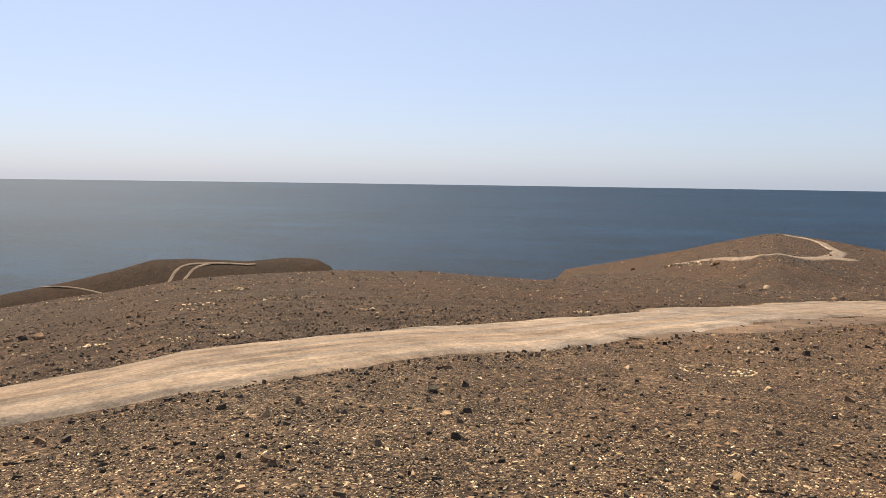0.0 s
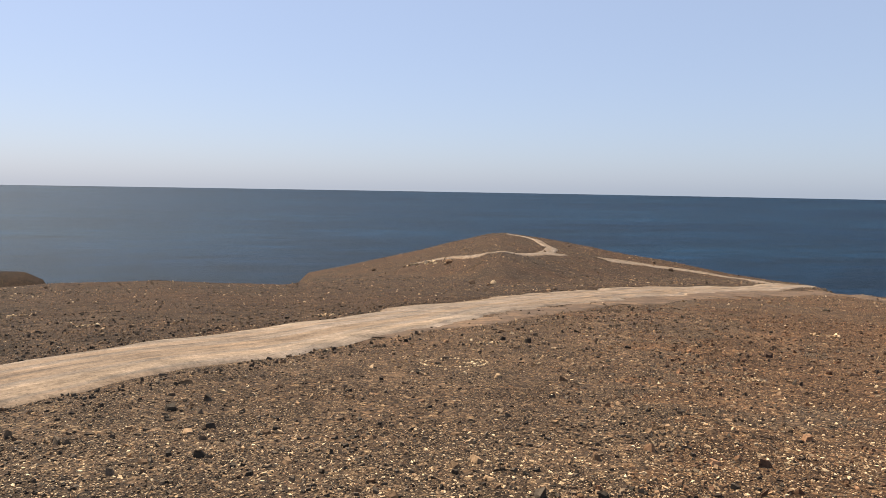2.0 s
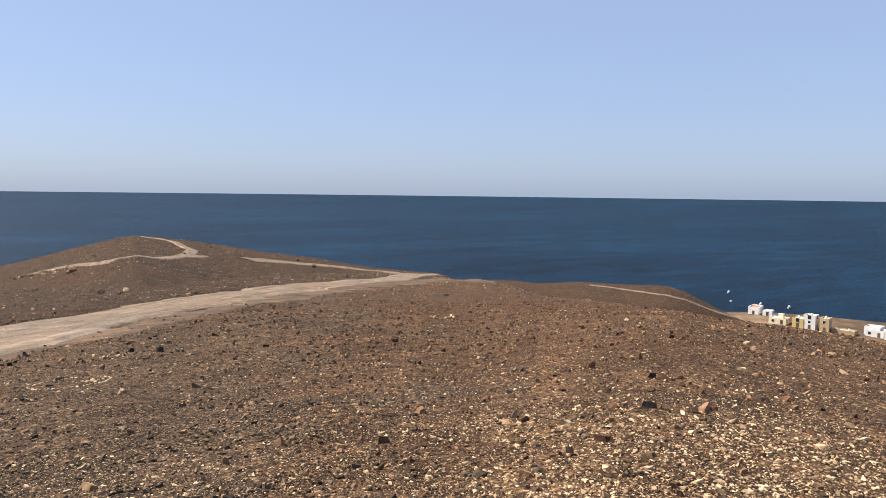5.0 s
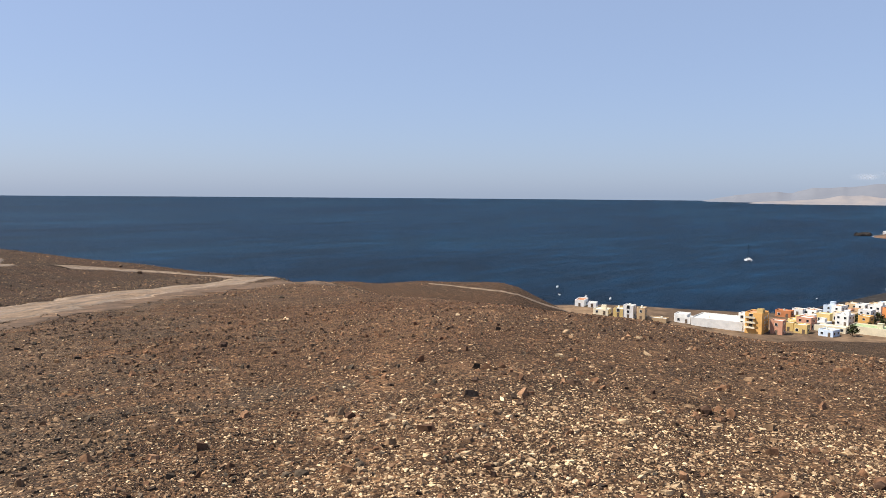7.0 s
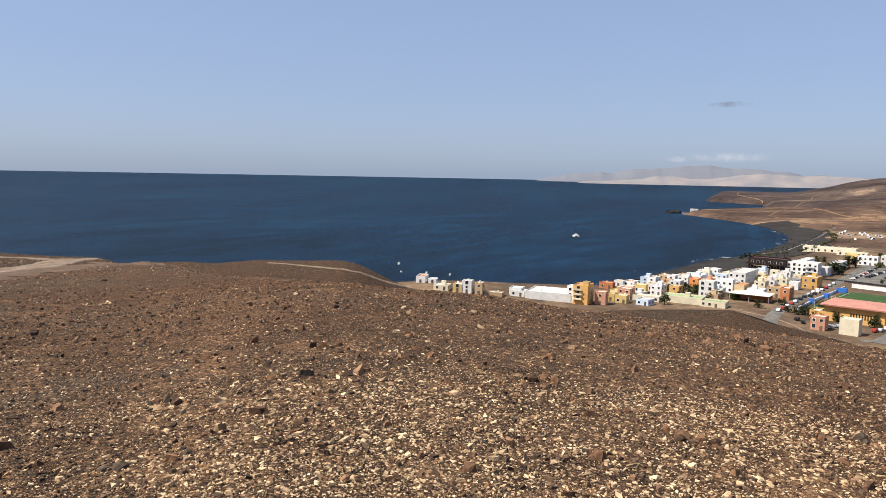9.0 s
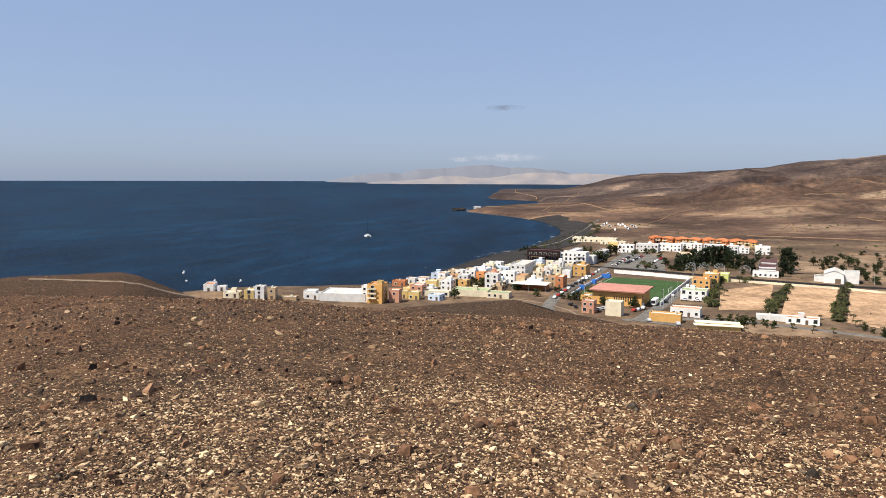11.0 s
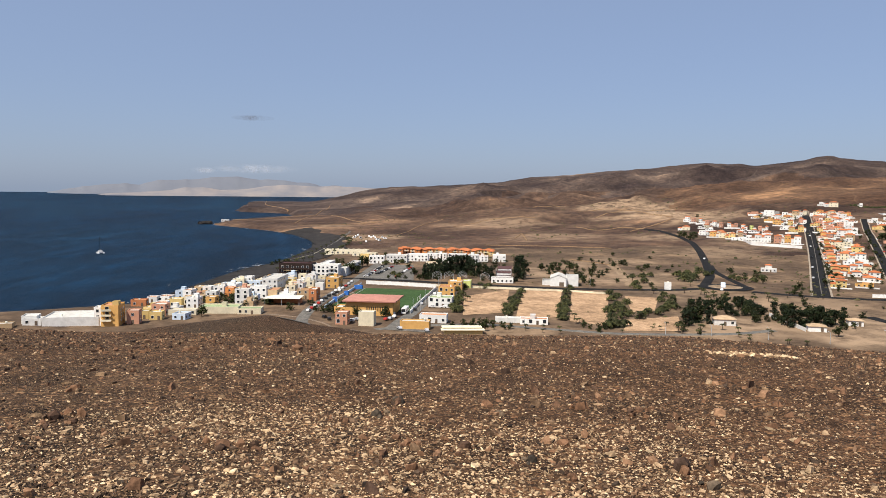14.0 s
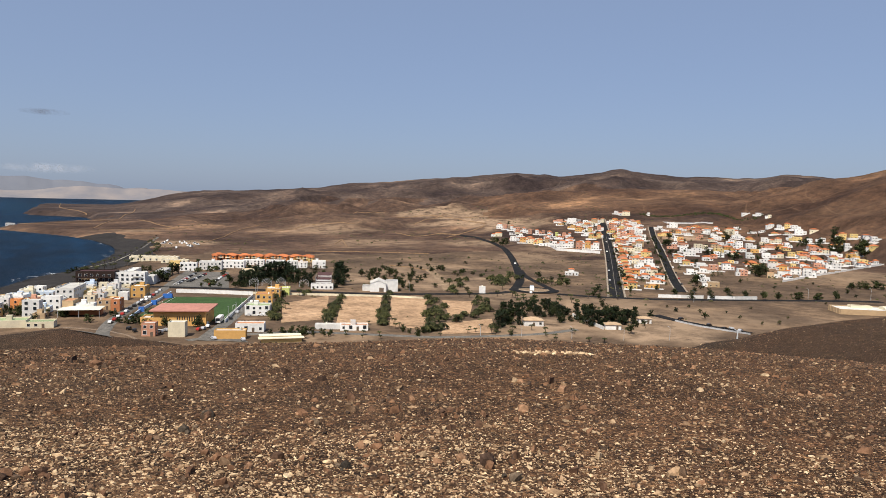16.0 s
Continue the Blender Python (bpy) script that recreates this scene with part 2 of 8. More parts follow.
WALLS = {
    "white": paint_material("white_paint", (0.80, 0.79, 0.76)),
    "bluewhite": paint_material("pale_blue_paint", (0.58, 0.68, 0.80)),
    "cream": paint_material("cream_paint", (0.76, 0.68, 0.50)),
    "yellow": paint_material("yellow_paint", (0.72, 0.53, 0.22)),
    "ochre": paint_material("ochre_paint", (0.66, 0.38, 0.13)),
    "orange": paint_material("orange_paint", (0.66, 0.26, 0.09)),
    "salmon": paint_material("salmon_paint", (0.58, 0.30, 0.20)),
    "brick": paint_material("brick_red_paint", (0.50, 0.20, 0.09)),
    "tan": paint_material("tan_paint", (0.52, 0.37, 0.22)),
    "lime": paint_material("lime_paint", (0.58, 0.62, 0.22)),
    "grey": paint_material("grey_render", (0.30, 0.29, 0.28)),
    "dark": paint_material("dark_cladding", (0.040, 0.026, 0.022), 0.6),
    "blue": paint_material("blue_paint", (0.05, 0.17, 0.52)),
}
ROOFS = {
    "flat": paint_material("roof_screed", (0.62, 0.60, 0.55), stain=0.3),
    "terrace": paint_material("terracotta_terrace", (0.48, 0.24, 0.13), stain=0.25),
    "green": paint_material("green_roof_coating", (0.30, 0.36, 0.20), stain=0.3),
    "slate": paint_material("dark_plum_roof", (0.10, 0.055, 0.055), stain=0.3),
    "tile": paint_material("orange_roof_tiles", (0.50, 0.17, 0.07), stain=0.3, rnd=0.3),
    "sand": paint_material("sand_roof_tiles", (0.46, 0.33, 0.21), stain=0.3),
    "pink": paint_material("faded_red_sheet_roof", (0.42, 0.20, 0.155), stain=0.25),
}
GLASS, _n, _l, _b = material("dark_window_glass", 0.12)
_b.inputs["Base Color"].default_value = (0.02, 0.024, 0.03, 1)
_b.inputs["Specular IOR Level"].default_value = 0.5
RUBBER, _n, _l, _b = material("tyre_rubber", 0.9)
_b.inputs["Base Color"].default_value = (0.02, 0.02, 0.02, 1)
METAL = paint_material("galvanised_metal", (0.45, 0.46, 0.47), 0.45)
WOOD = paint_material("grey_wood", (0.16, 0.12, 0.09))
ASPHALT = earth_material("asphalt", (0.011, 0.011, 0.012), (0.016, 0.016, 0.017), (0.026, 0.025, 0.024), 0.15, 1.0)
ASPHALT.node_tree.nodes["Principled BSDF"].inputs["Specular IOR Level"].default_value = 0.05
STREET = earth_material("dusty_asphalt", (0.085, 0.080, 0.075), (0.12, 0.112, 0.10), (0.16, 0.145, 0.125), 0.12)
PAVING = earth_material("pale_paving", (0.21, 0.175, 0.135), (0.27, 0.225, 0.175), (0.33, 0.28, 0.22), 0.2)
LINE_PAINT = paint_material("road_line_paint", (0.62, 0.61, 0.57))
FIELD = earth_material("ploughed_tan_field", (0.22, 0.142, 0.085), (0.34, 0.22, 0.13), (0.44, 0.295, 0.18), 0.05)
DUST = earth_material("pale_dust", (0.15, 0.105, 0.066), (0.22, 0.155, 0.098), (0.30, 0.22, 0.145), 0.05)
TAN_EARTH = earth_material("tan_earth", (0.13, 0.082, 0.048), (0.20, 0.125, 0.07), (0.30, 0.20, 0.115), 0.8)
SHOULDER = earth_material("stony_tan_earth", (0.055, 0.040, 0.029), (0.095, 0.064, 0.044), (0.18, 0.112, 0.066), 1.1)
TURF = earth_material("sports_turf", (0.030, 0.058, 0.020), (0.037, 0.070, 0.024), (0.048, 0.084, 0.030), 0.12)
BARK = earth_material("bark", (0.07, 0.05, 0.035), (0.10, 0.072, 0.05), (0.14, 0.10, 0.07), 2.0)
PALM_LEAF = leaf_material("palm_leaf", (0.016, 0.021, 0.008), (0.066, 0.066, 0.028))
TREE_LEAF = leaf_material("tree_leaf", (0.012, 0.018, 0.007), (0.046, 0.054, 0.021))
GROVE_LEAF = leaf_material("tamarisk_leaf", (0.006, 0.011, 0.006), (0.022, 0.031, 0.015))
SCRUB_LEAF = leaf_material("scrub_leaf", (0.035, 0.038, 0.02), (0.08, 0.075, 0.04))
CAR_PAINTS = [paint_material("car_" + k, c, 0.3, 0.05) for k, c in (("white", (0.75, 0.75, 0.74)), ("silver", (0.42, 0.43, 0.45)), ("black", (0.02, 0.02, 0.022)), ("red", (0.30, 0.03, 0.025)), ("blue", (0.05, 0.09, 0.20)))]
CANVAS = paint_material("canvas", (0.80, 0.78, 0.66))
FOAM, _n, _l, _b = material("sea_foam", 0.9)
_t = _n.new("ShaderNodeBsdfTransparent")
_x = _n.new("ShaderNodeMixShader")
_f = ramp(_n, _l, noise_tex(_n, _l, place(_n), 0.09, 9, 0.8), [(0.55, GREY3(0)), (0.65, GREY3(0.9))])
_b.inputs["Base Color"].default_value = (0.8, 0.82, 0.83, 1)
_l.new(_f, _x.inputs[0])
_l.new(_t.outputs[0], _x.inputs[1])
_l.new(_b.outputs[0], _x.inputs[2])
_l.new(_x.outputs[0], _n["Material Output"].inputs[0])


# ---- terrain: one eye-centred sheet of land, built from hill lines ----
EYE_Z = 1.6
SEA_Z = -73.0
PLAIN_Z = -68.0


def spline(v, pairs):
    """Smooth table look-up of pairs (angle or place, value)."""
    p = np.array(pairs, float)
    return np.interp(v, p[:, 0], p[:, 1])


def smax(a, b, k):
    d = np.clip(0.5 + 0.5 * (a - b) / k, 0, 1)
    return b + (a - b) * d + k * d * (1 - d)


def step(v, lo, hi):
    u = np.clip((v - lo) / (hi - lo), 0, 1)
    return u * u * (3 - 2 * u)


def waves(x, y, size, seed):
    """Cheap smooth value noise, -1 to 1."""
    u, v = x / size, y / size
    i, j = np.floor(u), np.floor(v)
    fu, fv = u - i, v - j
    fu, fv = fu * fu * (3 - 2 * fu), fv * fv * (3 - 2 * fv)

    def lattice(a, b):
        h = np.sin(a * 127.1 + b * 311.7 + seed * 74.7) * 43758.5453
        return 2 * (h - np.floor(h)) - 1

    low = lattice(i, j) * (1 - fu) + lattice(i + 1, j) * fu
    high = lattice(i, j + 1) * (1 - fu) + lattice(i + 1, j + 1) * fu
    return low * (1 - fv) + high * fv


# fall of the home slope beyond its shoulder, and the softness of the shoulder, by bearing
HOME_EDGE = [(-75, -9.77), (-39, -9.07), (-32, -8.27), (-27, -7.57), (-16, -7.17), (-9, -7.22), (-4, -7.57), (0, -7.72), (8, -7.47), (20, -7.2), (33, -7.05), (42, -7.05), (47, -7.25), (52, -7.9), (57, -8.7)]
DOME_EDGE = [(38, -7.0), (46, -7.2), (52, -7.7), (58, -8.5), (62, -8.95), (66, -9.2), (70, -9.45), (75, -10.08), (83, -10.5), (90, -10.8), (97, -11.1), (105, -11.0), (112, -10.8), (119, -10.5), (128, -10.4), (135, -10.1), (150, -10.0)]
# visible crest lines: bearing, degrees above the eye's level
LEFT_HILL = [(-75, -9.5), (-39, -8.0), (-34.6, -7.3), (-32.4, -6.8), (-29.4, -5.98), (-26.7, -5.96), (-22.6, -6.2), (-19.6, -5.93), (-17.5, -6.1), (-16.2, -6.8), (-14, -14), (0, -20)]
SPUR = [(-5, -20), (0.2, -9.5), (1.3, -7.4), (2, -6.7), (6.2, -5.86), (10.3, -4.96), (14.2, -3.96), (16, -3.45), (17.2, -3.34), (20.2, -3.71), (24.6, -4.41), (29.1, -5.15), (33.5, -5.85), (38, -6.4), (40.5, -6.75), (45, -8.2), (52, -14)]
EAST_RIDGE = [(34, -14), (38, -8.2), (41, -7.2), (44, -6.85), (46, -6.9), (47.5, -7.02), (51, -6.8), (54, -6.88), (57.2, -6.88), (58.5, -7.2), (60.3, -8.1), (62, -8.9), (65, -10.2), (70, -13), (80, -18)]
KNOLL = [(68, -15.25), (74, -11.45), (78, -10.35), (82, -9.97), (87, -9.67), (90, -10.35), (92.3, -10.75), (95, -11.25), (100, -12.75), (110, -18.25)]
RIGHT_SLOPE = [(128, -16.35), (133, -11.15), (134.6, -10.35), (137.3, -9.6), (140.3, -8.55), (143.7, -7.65), (146, -7.15), (155, -5.85), (180, -5.35)]
SKYLINE = [(84, -0.85), (90, -0.3), (94, 0.25), (97, 0.15), (101, 0.3), (104.6, 0.67), (110.6, 1.25), (115, 1.68), (120.7, 2.13), (123.8, 1.98), (128, 2.52), (132, 2.05), (136, 1.95), (139.7, 2.4), (143.2, 2.2), (160, 2.4), (185, 1.8)]
RED_RIDGE = [(112, -3), (118, 0.2), (122, 0.95), (128, 1.2), (134, 1.25), (137, 1.0), (141, -1)]
BIG_HILL = [(132, -3), (135.5, 0.2), (138, 1.0), (140.5, 1.65), (143, 2.3), (145.5, 2.95), (150, 3.8), (165, 4.5)]
# shore line of the bay: y of the water's edge at x
SHORE = [(-9, 300), (200, 300), (300, 290), (380, 262), (430, 226), (455, 190), (475, 150), (500, 118), (540, 97), (615, 80), (680, 66), (724, 54), (763, 34), (847, 13), (980, -7), (1060, -8), (1129, -3), (1271, 26), (1390, 72), (1529, 150), (1600, 192), (1640, 204), (1700, 206), (1760, 198), (1840, 172), (1930, 120), (2019, 62), (2150, 50), (2400, 62), (2490, 120), (2600, 225), (2760, 262), (3500, 300), (5000, 420)]


def crest(r, th, line, dist, front, back, soft=2.0):
    """A ridge at distance dist whose top follows a crest line."""
    top = EYE_Z + dist * np.tan(np.radians(spline(th, line)))
    d = r - dist
    run = np.sqrt(d * d + (soft * 2) ** 2) - soft * 2
    return top - run * np.where(d < 0, front, back)


def land(x, y):
    """Height of the ground at x, y (arrays)."""
    x, y = np.asarray(x, float), np.asarray(y, float)
    r = np.hypot(x, y) + 1e-6
    th = np.degrees(np.arctan2(x, y))
    th = np.where(th < -100, th + 360, th)
    # the home slope to the north: nearly a plane that ends at a brink
    fall = (55 * np.tan(np.radians(-spline(th, HOME_EDGE))) - EYE_Z) / 51.0
    north = -fall * (np.sqrt(r * r + 16) - 4)
    brink = 62 + 130 * step(th, 0.5, 7) * (1 - step(th, 36, 42)) + 60 * step(th, 40, 46)
    north -= 0.9 * np.maximum(0, r - brink) * step(r, brink, brink + 12)
    # the dome above the village
    m = np.tan(np.radians(-spline(th, DOME_EDGE)))
    s = 0.27
    a = EYE_Z / (s - np.sqrt(s * s - m * m))
    dome = -s * (np.sqrt(r * r + a * a) - a)
    w = step(th, 40, 60)
    z = north * (1 - w) + dome * w
    z = z * (1 - step(th, 150, 170)) - 0.02 * r * step(th, 150, 170)
    z = smax(z, crest(r, th, LEFT_HILL, 200.0, 0.5, 0.5, 2), 1.0)
    z = smax(z, crest(r, th, SPUR, 150.0, -0.022, 0.35, 5), 0.6)
    z = smax(z, crest(r, th, EAST_RIDGE, 230.0, 0.10, 0.30, 6), 1.0)
    z = smax(z, crest(r, th, KNOLL, 150.0, 0.12, 0.36, 6), 1.0)
    z = smax(z, crest(r, th, RIGHT_SLOPE, 120.0, 0.08, 0.3, 8), 1.0)
    # coastal plain and the hills behind
    inland = spline(x, SHORE) - y
    cliff = 3.5 * step(x, 1240, 1330) + 9 * step(x, 2020, 2150)
    plain = SEA_Z + 5.0 * step(inland, 5, 60) + cliff * step(inland, 4, 16) - 6 * step(-inland, 0, 25)
    plain = plain + 4.5 * np.exp(-((x - 402) ** 2 + (y - 206) ** 2) / 3000)
    plain = np.where(x > 120, plain, -200.0)
    far = 3000.0
    ragged = 0.07 * waves(th, 0 * th, 2.1, 51) + 0.05 * waves(th, 0 * th, 0.8, 52) + 0.02 * waves(th, 0 * th, 0.3, 53)
    top = EYE_Z + far * np.tan(np.radians(spline(th, SKYLINE) + ragged))
    u = np.clip((r - 720) / (far - 720), 0, 1.4)
    rise = (top - PLAIN_Z) * np.where(u < 1, u ** 1.2, 1 - (u - 1) * 2.5) * step(inland, 60, 700)
    gully = waves(x, y, 420, 3) * 9 - np.abs(waves(x, y, 230, 5)) * 16 - np.abs(waves(x, y, 95, 6)) * 8 - np.abs(waves(x, y, 45, 7)) * 4 - np.abs(waves(x, y, 24, 8)) * 1.8 + 10
    hills = plain + np.maximum(rise, 0) * step(th, 80, 92) + 1.5 * gully * step(r, 850, 1900) * step(th, 88, 98) * step(inland, 100, 500) * (1 - step(u, 0.75, 0.95))
    folds = 14 - 34 * np.abs(waves(x, y, 260, 15)) - 15 * np.abs(waves(x, y, 110, 16))
    hills = hills + 1.3 * folds * step(r, 1250, 1900) * step(th, 96, 104) * (1 - step(u, 0.8, 0.98))
    hills = smax(hills, crest(r, th, RED_RIDGE, 1900.0, 0.14, 0.3, 40) + 5 - 12 * np.abs(waves(x, y, 120, 9)) - 4 * np.abs(waves(x, y, 50, 10)), 5.0)
    hills = smax(hills, crest(r, th, BIG_HILL, 1650.0, 0.22, 0.3, 40) + 9 - 22 * np.abs(waves(x, y, 150, 11)) - 8 * np.abs(waves(x, y, 60, 12)), 5.0)
    z = smax(z, hills, 1.5)
    # small unevenness, none underfoot
    z = z + 0.05 * waves(x, y, 3.1, 1) * step(r, 3, 9) + 0.16 * waves(x, y, 11, 2) * step(r, 16, 60) * (z > PLAIN_Z + 2)
    return z


# ---- land and sea ----
def height(x, y):
    return float(land(np.array([x]), np.array([y]))[0])


def polar_grid(angles, radii):
    a, r = np.meshgrid(np.radians(angles), radii)
    return r * np.sin(a), r * np.cos(a)


def sheet(name, x, y, z, mats, close=False):
    rows, cols = x.shape
    verts = np.stack([x.ravel(), y.ravel(), z.ravel()], -1)
    i, j = np.meshgrid(np.arange(rows - 1), np.arange(cols if close else cols - 1), indexing="ij")
    k = (j + 1) % cols
    quads = np.stack([i * cols + j, (i + 1) * cols + j, (i + 1) * cols + k, i * cols + k], -1).reshape(-1, 4)
    me = bpy.data.meshes.new(name)
    me.vertices.add(len(verts))
    me.vertices.foreach_set("co", verts.ravel())
    me.loops.add(quads.size)
    me.loops.foreach_set("vertex_index", quads.ravel())
    me.polygons.add(len(quads))
    me.polygons.foreach_set("loop_start", np.arange(0, quads.size, 4))
    for m in mats:
        me.materials.append(m)
    me.update(calc_edges=True)
    me.validate()
    me.shade_smooth()
    return new(name, me), quads


ANGLES = np.concatenate([np.arange(-70, 158, 0.36), np.arange(158, 290, 3.0)])
RADII = np.concatenate([[0.05], np.arange(0.6, 3, 0.4), np.geomspace(3, 60, 95), np.geomspace(61, 350, 66), np.linspace(353, 1300, 165), np.geomspace(1306, 3400, 170), np.geomspace(3430, 4950, 24)])
gx, gy = polar_grid(ANGLES, RADII)
gz = land(gx, gy)
ground, quads = sheet("ground", gx, gy, gz, [GRAVEL, PLAIN, HILL, SAND, RED_HILL, FAR_GRAVEL, HAZED_SLOPE, GREY_GRAVEL, SHADED_KNOLL], close=True)
qx, qy, qz = gx.ravel()[quads[:, 0]], gy.ravel()[quads[:, 0]], gz.ravel()[quads[:, 0]]
inland = spline(qx, SHORE) - qy
qr = np.hypot(qx, qy)
kind = np.where(qz < PLAIN_Z + 6, 1, 0)
kind = np.where((qr > 330) & (qx > 100), 1, kind)
edge = 90 * waves(qx, qy, 130, 21) + 50 * waves(qx, qy, 40, 22)
kind = np.where((qr > 930 + edge) & (qx > 100), 2, kind)
# haze-tinted ground from about 2 km out
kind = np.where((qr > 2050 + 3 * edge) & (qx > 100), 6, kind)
kind = np.where((kind == 0) & (qr > 70 + 0.15 * edge), 5, kind)
kind = np.where((inland < 24) & (qx > 420) & (qx < 1330), 3, kind)
qth = np.degrees(np.arctan2(qx, qy))
kind = np.where((kind == 0) & (0.84 * qx - 0.54 * qy + (0.6 + 0.12 * np.minimum(qr, 30)) * (waves(qx, qy, 1.7, 23) + 0.7 * waves(qx, qy, 0.5, 24)) < 0), 7, kind)
across = qy > np.interp(qx, [-40, -16, -9.5, -4.9, -2.6, -0.5, 2.9, 5.8, 8.6, 14.1, 19.9, 27.1, 39.7, 62], [-24, -3, 2.8, 7, 8.6, 12, 17.3, 20.6, 23.6, 30.9, 37.1, 44.5, 56.5, 78])
kind = np.where(((kind == 0) | (kind == 7)) & across & (qx < 62), 5, kind)
# the far knoll gets the ground with shade in its tint
kind = np.where((kind == 5) & (qth < -12) & (qr > 110), 8, kind)
ridge = (crest(qr, qth, RED_RIDGE, 1900.0, 0.14, 0.3, 40) > qz - 16) & (qr > 1450) & (qr < 2050) & (qth > 114)
kind = np.where(ridge | ((qth > 134 + 0.02 * edge) & (qr > 1080) & (qr < 2400)), 4, kind)
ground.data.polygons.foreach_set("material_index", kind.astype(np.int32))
# bare, scraped and trodden soil: x, y, reach, amount
BARE = [(565, -255, 40, 0.8), (1408, -632, 90, 0.8), (1169, -626, 80, 1), (1296, -641, 60, 0.9), (945, -479, 45, 0.6), (746, -451, 45, 0.5), (568, -238, 35, 0.7), (349, -103, 16, 0.6), (365, -170, 22, 0.8), (341, -212, 22, 0.8), (671, -245, 30, 0.6), (1297, -329, 70, 0.5), (1026, -373, 60, 0.5), (350, -229, 25, 0.9), (307, -268, 22, 1), (294, -281, 16, 0.9), (797, -542, 50, 0.4), (845, -786, 30, 0.8), (341, -348, 45, 0.4), (519, -666, 50, 0.5), (740, -1034, 60, 0.15), (1142, -668, 60, 0.8), (345, -250, 20, 0.7), (600, -205, 26, 0.9), (640, -200, 22, 0.8), (560, -250, 30, 0.8), (700, -300, 40, 0.6), (395, -290, 40, 0.8), (330, -300, 30, 0.9), (420, -330, 30, 0.5), (470, -260, 30, 0.6), (360, -330, 26, 0.7), (1110, -85, 60, 0.8), (1400, -40, 40, 0.5)]
wear = np.zeros(gx.size)
fx, fy = gx.ravel(), gy.ravel()
for bx, by, br, bk in BARE:
    d = np.hypot(fx - bx, fy - by) / br * (1 + 0.4 * waves(fx, fy, br * 0.7, 3) + 0.25 * waves(fx, fy, br * 0.25, 4))
    wear = np.maximum(wear, bk * (1 - step(d, 0.45, 1.5)))
ground.data.attributes.new("bare", "FLOAT", "POINT").data.foreach_set("value", wear.astype(np.float32))
tagged(ground, "dark stony desert hill falling to a dusty coastal plain", "ground", kind="structure")

# the sea, lifted a little towards its rim so that its edge meets the true horizon
sea_r = np.concatenate([[1.0], np.geomspace(40, 4980, 90)])
sx, sy = polar_grid(np.arange(0, 360, 1.0), sea_r)
sr = np.hypot(sx, sy)
lift = np.clip((sr - 2600) / 2380, 0, 1) ** 2
sea, _ = sheet("sea", sx, sy, SEA_Z + lift * (EYE_Z - 23.0 - SEA_Z), [SEA], close=True)
tagged(sea, "deep blue ocean with light chop and small breakers", "sea", kind="structure")


def ribbon(name, line, width, mat, label, ragged=0.12, lift=0.03, kind="structure", category="track", seg=1.2, seed=1):
    """A track laid on the ground along a line of (x, y) or (x, y, width)."""
    p = np.array([(q[0], q[1], q[2] if len(q) > 2 else width) for q in line], float)
    d = np.concatenate([[0], np.cumsum(np.hypot(*np.diff(p[:, :2], axis=0).T))])
    s = np.linspace(0, d[-1], max(4, int(d[-1] / seg)))

    def smooth(col):
        v = np.interp(s, d, p[:, col])
        k = max(1, int(len(s) / len(p) * 0.35))
        pad = np.concatenate([2 * v[0] - v[k:0:-1], v, 2 * v[-1] - v[-2:-k - 2:-1]])
        return np.convolve(pad, np.ones(2 * k + 1) / (2 * k + 1), "valid")

    x, y, w = smooth(0), smooth(1), smooth(2)
    tx, ty = np.gradient(x), np.gradient(y)
    tl = np.hypot(tx, ty) + 1e-9
    nx, ny = -ty / tl, tx / tl
    across = np.array([-0.5, -0.46, -0.4, -0.2, 0.0, 0.2, 0.4, 0.46, 0.5])
    jag = np.stack([waves(s, s * 0 + 7 * e, 1.4, seed + e) + 0.6 * waves(s, s * 0 + 3 * e, 0.5, seed + 5 + e) for e in (0, 1)])
    X = np.empty((len(s), 9))
    Y, U = X.copy(), X.copy()
    for j, c in enumerate(across):
        rag = ragged * np.where(c < 0, jag[0], jag[1]) * (abs(c) * 2) ** 3 * np.sign(c)
        off = c * w + rag * w * 0.5
        X[:, j], Y[:, j], U[:, j] = x + nx * off, y + ny * off, c * w
    R = np.hypot(X, Y)
    edge = (np.abs(across) * 2)[None] ** 8
    Z = land(X, Y) + (lift + 0.0003 * R) * (1 - edge) - 0.03 * edge
    ob, q = sheet(name, X, Y, Z, [mat])
    uv = ob.data.uv_layers.new(name="uv")
    S = np.repeat(s[:, None], 9, 1)
    uv.data.foreach_set("uv", np.stack([U.ravel()[q.ravel()], S.ravel()[q.ravel()]], -1).ravel())
    return tagged(ob, label, category, kind=kind)


ribbon("road", [(-16, -3, 3), (-9.5, 2.8, 3), (-4.9, 7, 3), (-2.65, 9.1, 2.9), (-0.5, 12, 3), (2.7, 16.8, 3.6), (5.8, 20.8, 3.9), (8.9, 24.6, 4.3), (14.1, 30.9, 4.8), (19.9, 37.1, 5), (27.1, 44.5, 4.8), (39.7, 56.5, 4.6), (62, 78, 4.6), (80, 92, 4.5)], 4, ROAD, "pale rutted dirt road across the dark stony slope", seg=0.5, ragged=0.2, lift=0.08)
ribbon("track", [(52.4, 112.7, 3.6), (59.7, 117.4, 3.4), (66.9, 119.9, 3), (73.4, 120.4, 2.8), (79, 119.1, 2.6), (83.4, 115.9, 2.6), (61.7, 79.3, 2.4)], 3.0, ROAD, "pale dirt track turning off over the spur", seg=1.0, seed=3, lift=0.1)
